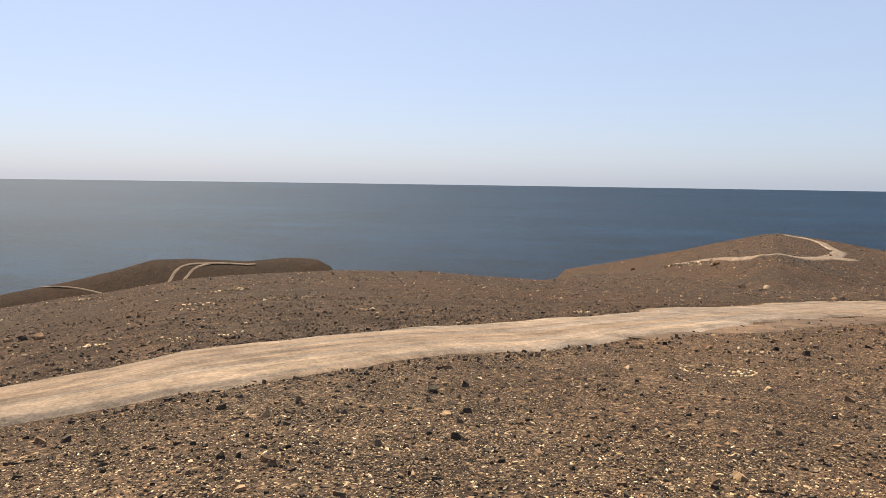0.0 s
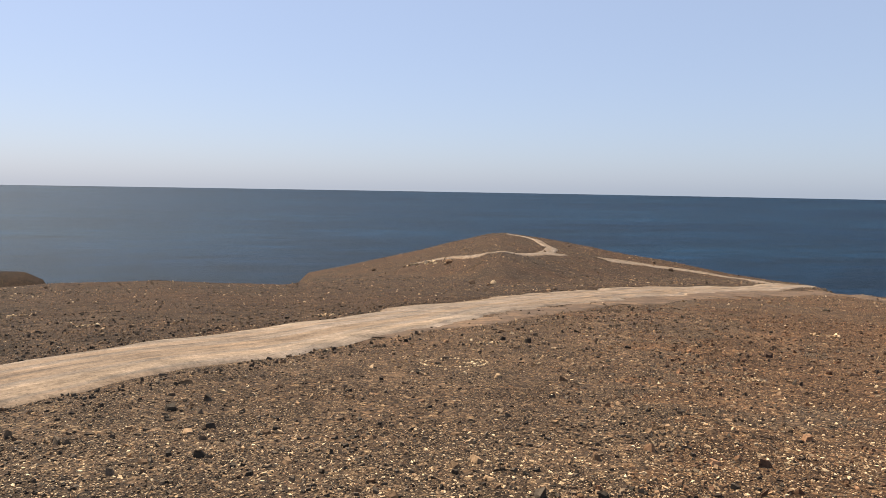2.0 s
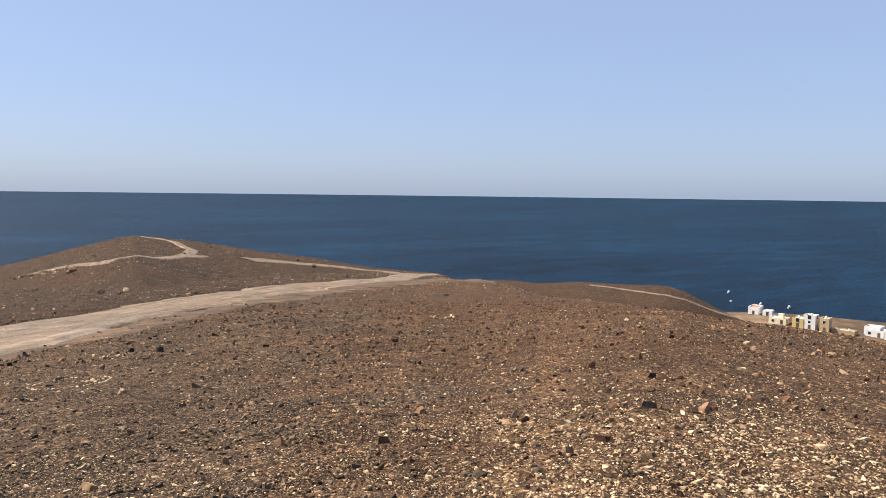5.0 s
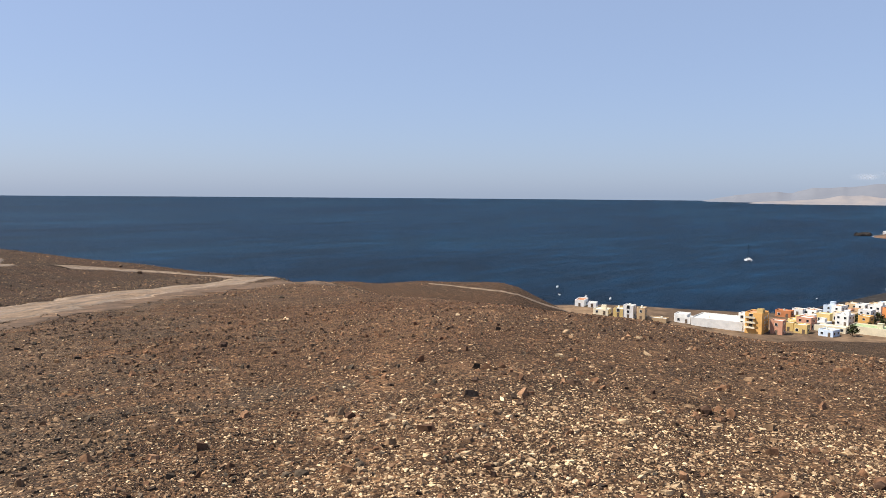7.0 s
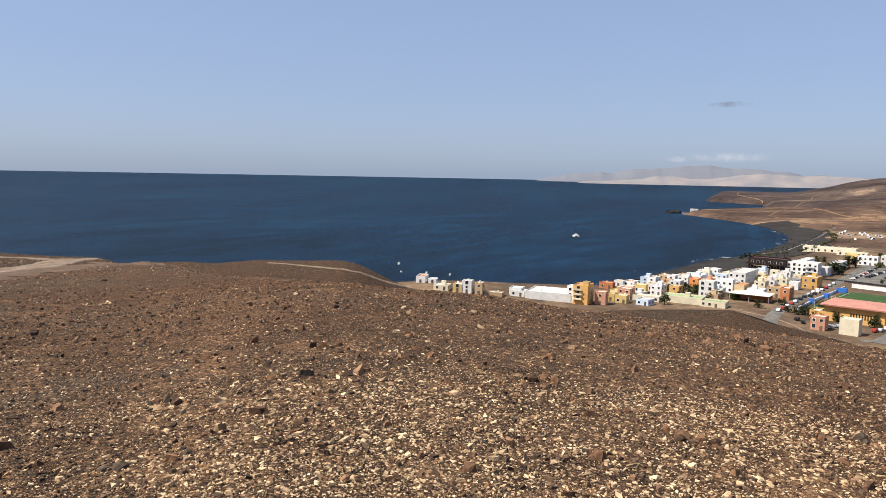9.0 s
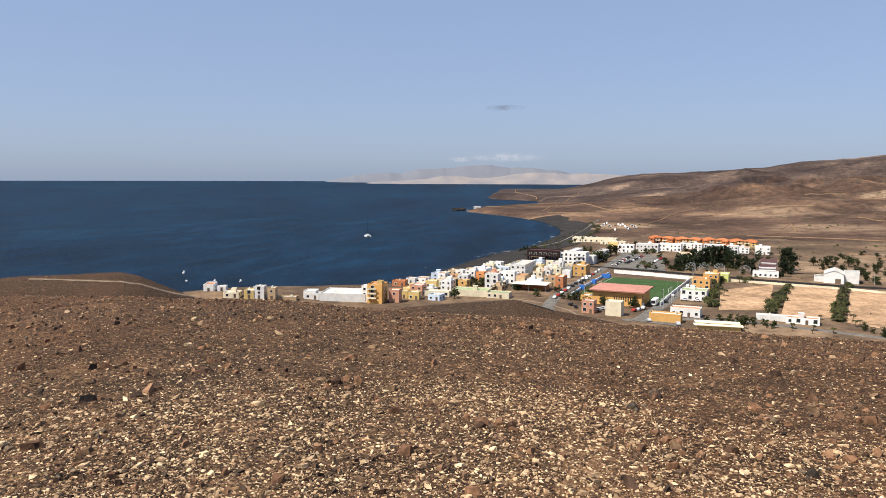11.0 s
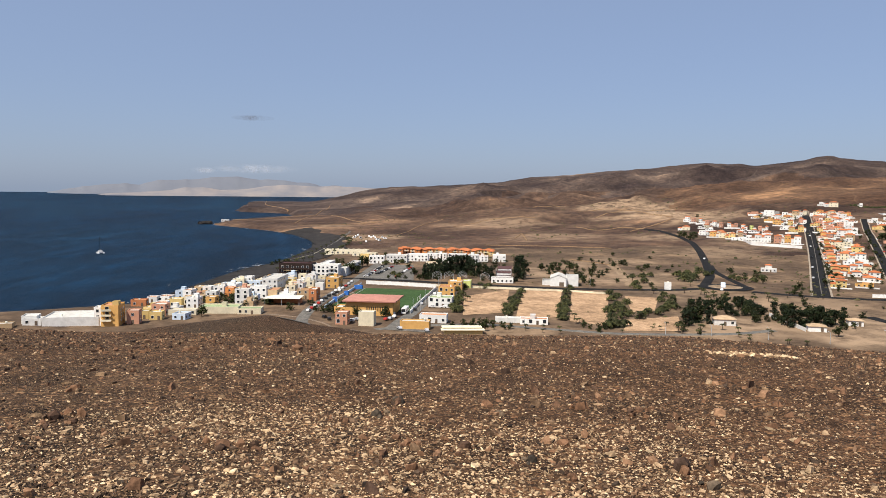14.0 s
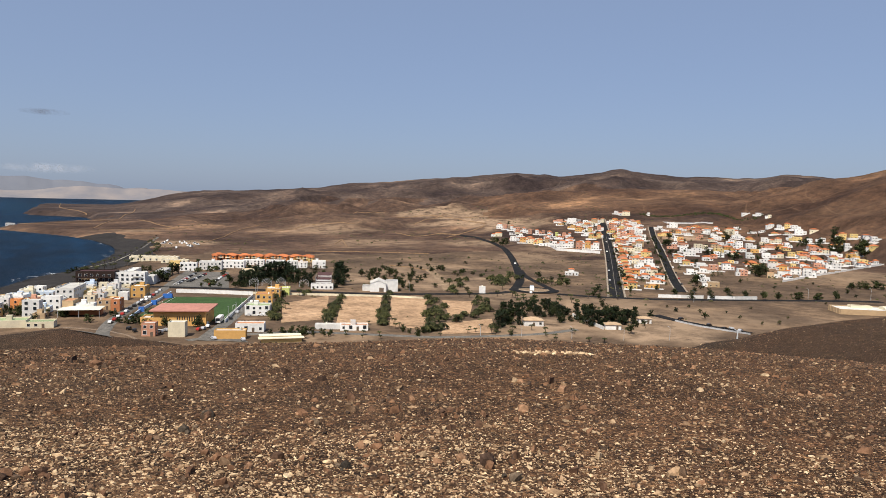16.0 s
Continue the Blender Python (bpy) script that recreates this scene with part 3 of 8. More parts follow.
ribbon("track", [(21.1, 119.3, 0.9), (23.6, 115.2, 1.1), (25.2, 103.3, 1.1), (23.9, 83.8, 1.2), (27.8, 85.2, 1.4), (35.4, 96.9, 1.8), (42.3, 104.5, 1.2)], 1.4, ROAD, "narrow pale dirt track across the spur", seg=1.0, seed=4, lift=0.1)
ribbon("track", [(44.8, 141.3, 1.2), (46.3, 135.7, 1.4), (46.7, 130.3, 1.6), (45.9, 123.8, 1.9), (44.2, 114.7, 2), (39.8, 104.6, 2), (35.8, 97.3, 1.8)], 1.8, ROAD, "pale dirt track hooking up to the top of the spur", seg=0.8, seed=12, lift=0.1)
ribbon("track", [(177, 141), (180, 128), (181, 116), (190, 112), (203, 109), (225, 112)], 1.7, ROAD, "pale footpath along the headland ridge", seg=2.0, seed=5)
ribbon("track", [(-88, 158.9), (-88.6, 162), (-89.1, 165.7), (-90.1, 171.3), (-88.2, 174.5), (-80.8, 179.4), (-73.9, 182)], 0.8, ROAD, "pale wheel track over the far knoll", seg=1.5, seed=6)
ribbon("track", [(-86.3, 161.3), (-86.2, 164.4), (-86.3, 167.6), (-86.5, 173.5), (-84, 177)], 0.8, ROAD, "pale wheel track over the far knoll", seg=1.5, seed=7)
ribbon("track", [(-121, 147.3), (-117, 149), (-114, 150.6)], 0.9, ROAD, "pale dirt track on the far slope", seg=1.5, seed=8)
ribbon("track", [(-119.3, 159.8), (-111.1, 160.7), (-99.8, 159.1)], 0.5, ROAD, "faint pale track on the far knoll", seg=1.5, seed=11)
ribbon("shoulder", [(1.6, 12.4, 0.6), (4.7, 16.2, 1.0), (7.6, 19.4, 1.4), (11.2, 23.2, 1.9), (17.0, 29.6, 2.4), (23.0, 35.8, 3.0), (37.5, 48.5, 4.0), (52, 61, 4)], 2.0, SHOULDER, "reddish tan earth strip beside the dirt road", ragged=0.6, lift=0.015, seg=0.5, seed=9)
ribbon("shoulder", [(15.3, 27.2, 1.2), (21.2, 34.5, 1.6), (25.8, 38.7, 2.2), (34.7, 47.3, 2.8), (41.9, 52.2, 3.2), (52, 58, 3.4), (62, 63, 3.2), (72, 66, 2.6)], 3.0, SHOULDER, "reddish tan scraped earth on the brow", ragged=0.6, lift=0.03, seg=0.8, seed=14)
ribbon("track", [(54, 61, 1.6), (75, 67, 1.6), (100, 82, 1.6), (130, 104, 1.6), (160, 128, 1.6)], 2.4, ROAD, "pale dirt track along the brow of the hill", seg=2.0, seed=10)


# ---- shape helpers ----
class Shape:
    """Collects boxes, prisms and cones into one mesh."""

    def __init__(self):
        self.v, self.f, self.m = [], [], []

    def add(self, verts, faces, mat=0, m=None):
        o = len(self.v)
        self.v += [tuple(m @ Vector(q)) if m else tuple(q) for q in verts]
        self.f += [tuple(o + i for i in q) for q in faces]
        self.m += [mat] * len(faces)
        return self

    def box(self, x0, y0, z0, x1, y1, z1, mat=0, m=None):
        v = [(x, y, z) for z in (z0, z1) for y in (y0, y1) for x in (x0, x1)]
        return self.add(v, [(0, 2, 3, 1), (4, 5, 7, 6), (0, 1, 5, 4), (1, 3, 7, 5), (3, 2, 6, 7), (2, 0, 4, 6)], mat, m)

    def tube(self, a, b, ra, rb, n=6, mat=0):
        a, b = Vector(a), Vector(b)
        q = (b - a).to_track_quat("Z", "Y").to_matrix()
        ring = [q @ Vector((math.cos(6.2832 * i / n), math.sin(6.2832 * i / n), 0)) for i in range(n)]
        v = [a + ra * r for r in ring] + [b + rb * r for r in ring]
        f = [(i, (i + 1) % n, n + (i + 1) % n, n + i) for i in range(n)] + [tuple(range(n - 1, -1, -1)), tuple(range(n, 2 * n))]
        return self.add(v, f, mat)

    def mesh(self, name, mats):
        me = bpy.data.meshes.new(name)
        me.from_pydata(self.v, [], self.f)
        for m in mats if isinstance(mats, (list, tuple)) else [mats]:
            me.materials.append(m)
        me.polygons.foreach_set("material_index", self.m)
        me.update()
        return me

    def part(self, name, mats, parent, label=""):
        return attach(name, self.mesh(name, mats), parent, label=label)


def attach(name, me, parent, at=(0, 0, 0), turn=0.0, label=""):
    ob = new(name, me)
    ob.parent = parent
    ob.matrix_basis = pose(*at, 0, 0, turn)
    return tagged(ob, label)


def thing(name, x, y, z, bearing, label, category, group=""):
    """An empty at the base of a thing; its y axis points along the bearing."""
    ob = new(name)
    ob.empty_display_size = 0.3
    ob.matrix_basis = pose(x, y, z, 0, 0, -bearing)
    return tagged(ob, label, category, group)


def window_mesh(w, h):
    s = Shape()
    for x0, x1, z0, z1 in ((-w / 2 - 0.1, -w / 2, -0.1, h + 0.1), (w / 2, w / 2 + 0.1, -0.1, h + 0.1), (-w / 2, w / 2, h, h + 0.1), (-w / 2, w / 2, -0.1, 0)):
        s.box(x0, -0.09, z0, x1, 0.02, z1)
    return s.mesh("window", WALLS["white"])


def pane_mesh(w, h):
    return Shape().box(-w / 2, -0.05, 0, w / 2, 0.02, h).mesh("pane", GLASS)


WIN, PANE = window_mesh(1.3, 1.35), pane_mesh(1.3, 1.35)
TALL_WIN, TALL_PANE = window_mesh(1.7, 1.9), pane_mesh(1.7, 1.9)
DOOR = Shape().box(-0.5, -0.06, 0, 0.5, 0.02, 2.1).box(-0.62, -0.09, 0, -0.5, 0.02, 2.2).box(0.5, -0.09, 0, 0.62, 0.02, 2.2).box(-0.5, -0.09, 2.1, 0.5, 0.02, 2.2).mesh("door", WOOD)


def put_window(parent, x, y, z, turn, big=False):
    w = attach("window", TALL_WIN if big else WIN, parent, (x, y, z), turn)
    attach("pane", TALL_PANE if big else PANE, w)


def shell(w, d, h, parapet=0.5, foot=-2.5):
    """Four walls with a parapet round a sunk roof."""
    s = Shape()
    X, Y, t = w / 2, d / 2, 0.22
    o = [(-X, -Y), (X, -Y), (X, Y), (-X, Y)]
    i = [(-X + t, -Y + t), (X - t, -Y + t), (X - t, Y - t), (-X + t, Y - t)]
    v = [(*q, foot) for q in o] + [(*q, h) for q in o] + [(*q, h) for q in i] + [(*q, h - parapet) for q in i]
    f = []
    for k in range(4):
        n = (k + 1) % 4
        f += [(k, n, 4 + n, 4 + k), (4 + k, 4 + n, 8 + n, 8 + k), (8 + k, 8 + n, 12 + n, 12 + k)]
    return s.add(v, f)


def hip(w, d, rise, over=0.45, z=0.0):
    X, Y = w / 2 + over, d / 2 + over
    k = max(X - Y, 0.0), max(Y - X, 0.0)
    v = [(-X, -Y, z), (X, -Y, z), (X, Y, z), (-X, Y, z), (-k[0], -k[1], z + rise), (k[0], k[1], z + rise)]
    v += [(a, b, c - 0.15) for a, b, c in v[:4]]
    if X >= Y:
        f = [(0, 1, 5, 4), (1, 2, 5), (2, 3, 4, 5), (3, 0, 4)]
    else:
        f = [(0, 1, 4), (1, 2, 5, 4), (2, 3, 5), (3, 0, 4, 5)]
    f += [(6, 7, 1, 0), (7, 8, 2, 1), (8, 9, 3, 2), (9, 6, 0, 3), (9, 8, 7, 6)]
    return Shape().add(v, f)


COLOUR_WORD = {"white": "white", "bluewhite": "pale blue", "cream": "cream", "yellow": "yellow", "ochre": "ochre", "orange": "orange", "salmon": "salmon pink", "brick": "brick-red", "tan": "tan", "lime": "lime yellow", "grey": "grey", "dark": "dark brown"}
ROOF_WORD = {"flat": "a flat parapet roof", "terrace": "a terracotta roof terrace", "green": "a green coated flat roof", "sand": "a sand-coloured tiled roof", "slate": "a dark plum roof", "tile": "an orange tiled roof", "pink": "a faded red roof"}
rng = random.Random(11)


def house(x, y, w, d, h, bearing, wall, roof, storeys, group="houses of the village", name="house", small=False):
    z = height(x, y)
    kind = "%d-storey" % storeys if storeys > 1 else ("single-storey" if storeys else "windowless")
    b = thing(name, x, y, z, bearing, "%s rendered %s %s with %s" % (COLOUR_WORD[wall], kind, name.replace("_", " "), ROOF_WORD[roof]), "house", group)
    shell(w, d, h, 0.25 if roof in ("tile", "slate", "sand") else 0.6).part("wall", WALLS[wall], b)
    if roof in ("tile", "slate", "sand"):
        hip(w, d, min(w, d) * 0.2, z=h).part("roof", ROOFS[roof], b, "sloping roof" if roof in ("slate", "sand") else "orange tiled roof")
    else:
        r = Shape().box(-w / 2 + 0.2, -d / 2 + 0.2, h - 0.9, w / 2 - 0.2, d / 2 - 0.2, h - 0.55)
        r.part("roof", ROOFS[roof], b)
        if w > 6 and d > 6 and rng.random() < 0.6:
            hx, hy = rng.uniform(-0.2, 0.25) * w, rng.uniform(0, 0.25) * d
            s = Shape().box(hx - 1.3, hy - 1.3, h - 0.55, hx + 1.3, hy + 1.3, h + 1.6).box(hx - 1.4, hy - 1.4, h + 1.6, hx + 1.4, hy + 1.4, h + 1.75)
            s.part("stair_head", WALLS[wall], b)
        if rng.random() < 0.45:
            hx, hy = rng.uniform(-0.3, 0.3) * w, rng.uniform(-0.2, 0.3) * d
            Shape().tube((hx, hy, h - 0.56), (hx, hy, h + 0.7), 0.5, 0.5, 8).tube((hx, hy, h + 0.7), (hx, hy, h + 0.8), 0.5, 0.15, 8).part("water_tank", CANVAS, b)
    if storeys:
        step_h = h / storeys if roof in ("tile", "slate", "sand") else (h - 0.5) / storeys
        n, k = max(1, int(w / 3.2)), max(1, int(d / 3.8))
        for s in range(storeys):
            zz = s * step_h + min(1.0, step_h * 0.34)
            for i in range(n):
                xx = (i + 0.5) / n * w - w / 2
                if s == 0 and i == n // 2:
                    attach("door", DOOR, b, (xx, -d / 2, 0))
                elif small:
                    attach("window", BIG_HOLE, b, (xx, -d / 2, zz))
                elif rng.random() < 0.9:
                    put_window(b, xx, -d / 2, zz, 0, rng.random() < 0.2)
            for i in range(k):
                yy = (i + 0.5) / k * d - d / 2
                if small:
                    attach("window", BIG_HOLE, b, (w / 2, yy, zz), 90)
                    continue
                if rng.random() < 0.7:
                    put_window(b, w / 2, yy, zz, 90)
                if rng.random() < 0.5:
                    put_window(b, -w / 2, yy, zz, -90)
    return b


def villa(x, y, w, h, bearing, wall, roof):
    """A small house of the hillside estate, far off."""
    z = height(x, y)
    d = 8.0
    b = thing("villa", x, y, z, bearing, "%s hillside villa with %s" % (COLOUR_WORD[wall], ROOF_WORD[roof]), "house", "villas of the hillside estate")
    low = rng.uniform(0.55, 0.8) * w
    s = shell(low, d, h, 0.3, -3)
    s.part("wall", WALLS[wall], b)
    side = rng.choice((-1, 1))
    wing = w - low + 1.5
    wx = side * (low / 2 + wing / 2 - 0.75)
    wh = h * rng.uniform(0.5, 0.72)
    ws = shell(wing, d * 0.75, wh, 0.3, -3)
    ws.v = [(q[0] + wx, q[1] - 0.6, q[2]) for q in ws.v]
    ws.part("wing", WALLS["white" if rng.random() < 0.6 else wall], b)
    if roof == "tile":
        hip(low, d, 1.5, z=h).part("roof", ROOFS["tile"], b)
        r = hip(wing, d * 0.75, 1.0, 0.3, z=wh)
        r.v = [(q[0] + wx, q[1] - 0.6, q[2]) for q in r.v]
        r.part("wing_roof", ROOFS["tile"], b)
    else:
        Shape().box(-low / 2 + 0.2, -d / 2 + 0.2, h - 0.5, low / 2 - 0.2, d / 2 - 0.2, h - 0.32).part("roof", ROOFS[rng.choice(("flat", "flat", "terrace"))], b)
    for sgn in range(2 if h > 5.5 else 1):
        for xx in (-low * 0.25, low * 0.25):
            attach("window", BIG_HOLE, b, (xx, -d / 2, 0.9 + sgn * h * 0.5))
    attach("window", BIG_HOLE, b, (wx, -d * 0.375 - 0.6, 0.8))
    attach("window", BIG_HOLE, b, (-low / 2, 0.5, 1.0), -90)
    if rng.random() < 0.6:
        g = Shape()
        g.box(-w / 2 - 2, -d / 2 - 5, -2, w / 2 + 2, -d / 2 - 4.8, 1.0)
        g.box(-w / 2 - 2, -d / 2 - 4.8, -2, -w / 2 - 1.8, d / 2, 1.0)
        g.part("garden_wall", WALLS["white"], b)
    return b


BIG_HOLE = Shape().box(-0.6, -0.06, 0, 0.6, 0.02, 1.15, 0).box(-0.7, -0.11, -0.1, 0.7, 0.02, 0, 1).box(-0.7, -0.11, 1.15, 0.7, 0.02, 1.25, 1).mesh("window", [GLASS, WALLS["white"]])


# ---- the village by the bay ----
house(534.2, -18.3, 9.4, 12, 7.7, 107, "ochre", "flat", 2)
house(384.4, -17.5, 6.4, 6, 6.7, 107, "salmon", "flat", 2)
house(378.8, -30.1, 8, 6.4, 7.5, 107, "cream", "flat", 0)
house(366.1, -53.6, 15.0, 6, 4.3, 107, "ochre", "flat", 0)
house(383.8, -66.2, 14.5, 7.8, 4.4, 107, "white", "terrace", 1)
house(437.6, -79.9, 14.2, 12, 6, 107, "white", "green", 2)
house(479.9, -91.8, 10.7, 12, 7, 107, "ochre", "terrace", 2)
house(510.5, -103.7, 9.9, 12, 6.7, 107, "ochre", "flat", 2)
house(522, -114.3, 6.3, 10.3, 5.3, 107, "lime", "flat", 1)
house(378.6, -106.4, 14.5, 5, 2.7, 106, "white", "flat", 0)
house(372.2, -118.6, 14.7, 7, 3.1, 106, "white", "terrace", 1)
house(356.9, -220.7, 11, 8, 3.4, 112, "white", "sand", 1)
house(494.3, -259.2, 4.6, 4.6, 5.4, 112, "white", "flat", 0)
house(333.2, -258.7, 8.8, 6.1, 2.8, 118, "white", "sand", 1)
house(345.2, -291.2, 7.4, 6.0, 3.0, 118, "white", "sand", 1)
house(601.2, -414.2, 13.1, 7, 3.2, 122, "white", "flat", 1)
house(606.5, -417.6, 5.5, 5.5, 5.4, 122, "white", "tile", 1)
house(396.7, 199.1, 5.6, 12, 4.1, 75, "white", "terrace", 1)
house(395.8, 191.3, 4.9, 6, 2.8, 75, "white", "flat", 1)
house(382, 178.6, 8.5, 8, 3, 80, "cream", "flat", 1)
house(383.5, 168.7, 5.4, 8, 4.6, 80, "yellow", "flat", 2)
house(383.7, 163.1, 5.7, 6, 7.2, 82, "white", "flat", 3)
house(385.1, 156.3, 4.3, 6, 6.8, 82, "tan", "flat", 2)
house(388.5, 148.6, 10.7, 6, 2.0, 84, "tan", "flat", 0)
house(400, 139, 7.1, 8, 4.3, 86, "white", "flat", 1)
house(402.5, 118.5, 26.5, 21.2, 4.6, 88, "white", "flat", 0)
house(396.8, 136.8, 8.4, 7, 3.4, 88, "white", "flat", 1)
house(395.7, 103.8, 6.7, 6, 9.5, 90, "white", "flat", 3)
house(398.7, 89.2, 6, 6, 7.2, 93, "salmon", "flat", 2)
house(413.7, 86.7, 4.6, 6, 4.5, 94, "yellow", "flat", 1)
house(430.5, 49.5, 21.9, 12, 3.9, 97, "cream", "green", 0)
house(424.6, 32.6, 13.2, 9, 3.3, 97, "cream", "green", 1)
house(460.4, 39.6, 8.7, 6.5, 9.5, 102, "white", "flat", 3)
house(485.4, 31.4, 10.3, 6, 8.1, 102, "white", "flat", 2)
house(519, 23, 10.6, 30, 10.3, 102, "white", "flat", 3)
house(468.1, 21.1, 5.8, 12, 8.1, 102, "tan", "terrace", 2)
house(466.2, 12.9, 9.5, 7.8, 6, 102, "white", "flat", 2)
house(479.5, 3.3, 7.6, 6, 6.1, 102, "tan", "terrace", 2)
house(473.1, -3.5, 5, 10.1, 7.3, 104, "brick", "flat", 2)
house(528, 54.1, 12.4, 14.5, 5, 102, "bluewhite", "flat", 1)
house(537.6, 13.4, 8, 9, 6.5, 102, "yellow", "flat", 2)
house(511.8, 7.9, 10.2, 8.9, 6.5, 102, "white", "terrace", 2)
house(522.5, -0.3, 7.5, 6.4, 6.6, 102, "cream", "flat", 2)
house(520.7, -7.8, 5.7, 6, 5.1, 102, "white", "flat", 1)
house(549.3, 41.1, 14.1, 6, 3.6, 102, "bluewhite", "flat", 1)
house(444, 83.5, 6.2, 6, 4.8, 95, "white", "terrace", 1)
house(452.5, 77.3, 6.9, 6, 5.2, 95, "yellow", "flat", 1)
house(462.2, 70.9, 6.9, 6, 5.3, 95, "cream", "terrace", 1)
house(410.2, 80.2, 6.4, 6, 4.5, 95, "yellow", "flat", 1)
house(424.7, 70.5, 18, 6, 3.2, 95, "cream", "flat", 1)
house(459.7, 99.7, 8.7, 6, 3.9, 94, "brick", "terrace", 1)
house(473.2, 94.7, 5.9, 6, 3.7, 94, "white", "terrace", 1)
house(567, 26, 8.6, 6, 5.7, 102, "ochre", "flat", 2)
house(707.1, -65.4, 15, 6, 7.8, 106, "white", "flat", 2)
house(716.8, -86.3, 20.5, 10.5, 8, 106, "white", "flat", 2)
house(731.5, -109.2, 21.2, 12, 7.2, 106, "white", "flat", 2)
house(690.6, -157.5, 10, 12, 9.8, 106, "white", "flat", 3)
house(724, -171, 18, 12, 5.6, 106, "white", "terrace", 2)
house(716, -190, 13, 12, 7.2, 106, "white", "flat", 2)
house(706, -133, 14, 9, 3.6, 106, "white", "flat", 1)
house(684, -116, 12, 9, 3.4, 106, "cream", "terrace", 1)
house(753.4, -57.1, 9.5, 6, 5.5, 106, "yellow", "flat", 1)
house(760, -133.6, 21, 12, 5.2, 106, "white", "flat", 2)
house(744, -152.6, 19, 12, 5.8, 106, "white", "flat", 2)
# ---- the estate on the hillside ----
villa(1125.9, -745, 16.3, 5.1, 126, "salmon", "flat")
villa(1110.6, -761.5, 20.2, 9.2, 126, "white", "flat")
villa(1092.4, -763.6, 8.9, 9.1, 126, "grey", "flat")
villa(1075.8, -766.4, 15.7, 7, 126, "white", "flat")
villa(1073.7, -784.2, 15.7, 8, 126, "tan", "tile")
villa(1074, -801.5, 10.9, 8.1, 126, "cream", "tile")
villa(1084.5, -598.6, 8.6, 7.6, 126, "white", "tile")
villa(1067.3, -599.9, 8.5, 7.5, 126, "salmon", "flat")
villa(1047.1, -600.3, 8.4, 7.4, 126, "white", "tile")
villa(1024.6, -598.9, 8.2, 7.3, 126, "salmon", "flat")
villa(1010.3, -602, 8.1, 7.2, 126, "white", "tile")
villa(992.2, -602.6, 8, 7.1, 126, "salmon", "flat")
villa(980.3, -607.7, 7.9, 7.1, 126, "white", "tile")
villa(971.4, -613.5, 7.9, 7, 126, "salmon", "flat")
villa(956.3, -615.2, 7.7, 7, 126, "white", "tile")
villa(945.3, -621.4, 7.7, 6.9, 126, "lime", "flat")
villa(935.5, -628.2, 7.6, 6.9, 126, "salmon", "flat")
villa(923.6, -630.3, 7.5, 6.8, 126, "white", "tile")
villa(994, -547.1, 15.8, 5.2, 126, "cream", "tile")
villa(926, -534.3, 11.5, 6.6, 126, "white", "flat")
villa(897.7, -533.7, 11.2, 7.2, 126, "ochre", "tile")
villa(885.8, -540.5, 11.1, 7.2, 126, "cream", "tile")
villa(871.6, -545.6, 11.7, 7.1, 126, "yellow", "tile")
villa(873.1, -558.5, 10.2, 7.9, 126, "tan", "tile")
villa(839.8, -549, 10.6, 7.7, 126, "white", "flat")
villa(829.6, -555, 11.3, 9.1, 126, "white", "tile")
villa(820.2, -562.1, 11.2, 9.1, 126, "white", "tile")
villa(806.5, -566.2, 11, 9, 126, "salmon", "tile")
villa(795, -571.5, 10.9, 9.7, 126, "ochre", "tile")
villa(783.5, -576.6, 10.1, 9.6, 126, "white", "tile")
villa(961.3, -694.1, 11.4, 8.1, 126, "yellow", "tile")
villa(882.2, -639.5, 11.3, 7.4, 126, "yellow", "tile")
villa(975.8, -722.1, 9.9, 7.3, 126, "salmon", "tile")
villa(884.8, -655.3, 8.9, 7.5, 126, "yellow", "tile")
villa(491.4, -400.6, 10.1, 5.7, 126, "yellow", "tile")
villa(516.4, -419.6, 9.6, 5, 126, "cream", "tile")
villa(544.4, -440.2, 9.7, 4.7, 126, "ochre", "tile")
villa(572.8, -461.6, 9.6, 5, 126, "tan", "tile")
villa(593.4, -476.7, 10, 4.6, 126, "yellow", "tile")
villa(615.6, -492.8, 9.7, 4.7, 126, "salmon", "tile")
villa(636.9, -508.1, 9.5, 4.9, 126, "tan", "tile")
villa(658.9, -523.9, 9.8, 5.1, 126, "yellow", "tile")
villa(681.6, -540.2, 9.5, 5.2, 126, "salmon", "tile")
villa(706.1, -557.7, 9.8, 5.4, 126, "tan", "tile")
villa(731, -576.3, 9.5, 4.9, 126, "ochre", "tile")
villa(760.1, -597.3, 9.9, 5.1, 126, "ochre", "tile")
villa(787.4, -616.6, 9.5, 5.3, 126, "cream", "tile")
villa(816.6, -637.3, 9.8, 5.5, 126, "ochre", "tile")
villa(857.8, -663.1, 12.7, 6.5, 126, "yellow", "tile")
villa(924.9, -710.2, 12, 6.1, 126, "yellow", "tile")
villa(985.8, -754.3, 12.7, 6.5, 126, "salmon", "tile")
villa(1061, -818.8, 13.7, 7, 126, "ochre", "tile")
villa(1015.4, -805.1, 15.1, 7.8, 126, "cream", "tile")
villa(950.7, -747.6, 12.3, 6.4, 126, "yellow", "flat")
villa(872.4, -688.6, 12.1, 6.7, 126, "salmon", "flat")
villa(976.2, -790.5, 16.4, 7.5, 126, "white", "flat")
villa(926.8, -755.3, 15.6, 7.1, 126, "white", "flat")
villa(877.6, -722, 14.8, 6.8, 126, "white", "flat")
villa(824.4, -669.6, 15.4, 7.2, 126, "white", "tile")
villa(783.4, -647, 14.7, 7.6, 126, "tan", "tile")
villa(737.4, -605.9, 12.4, 5.7, 126, "cream", "flat")
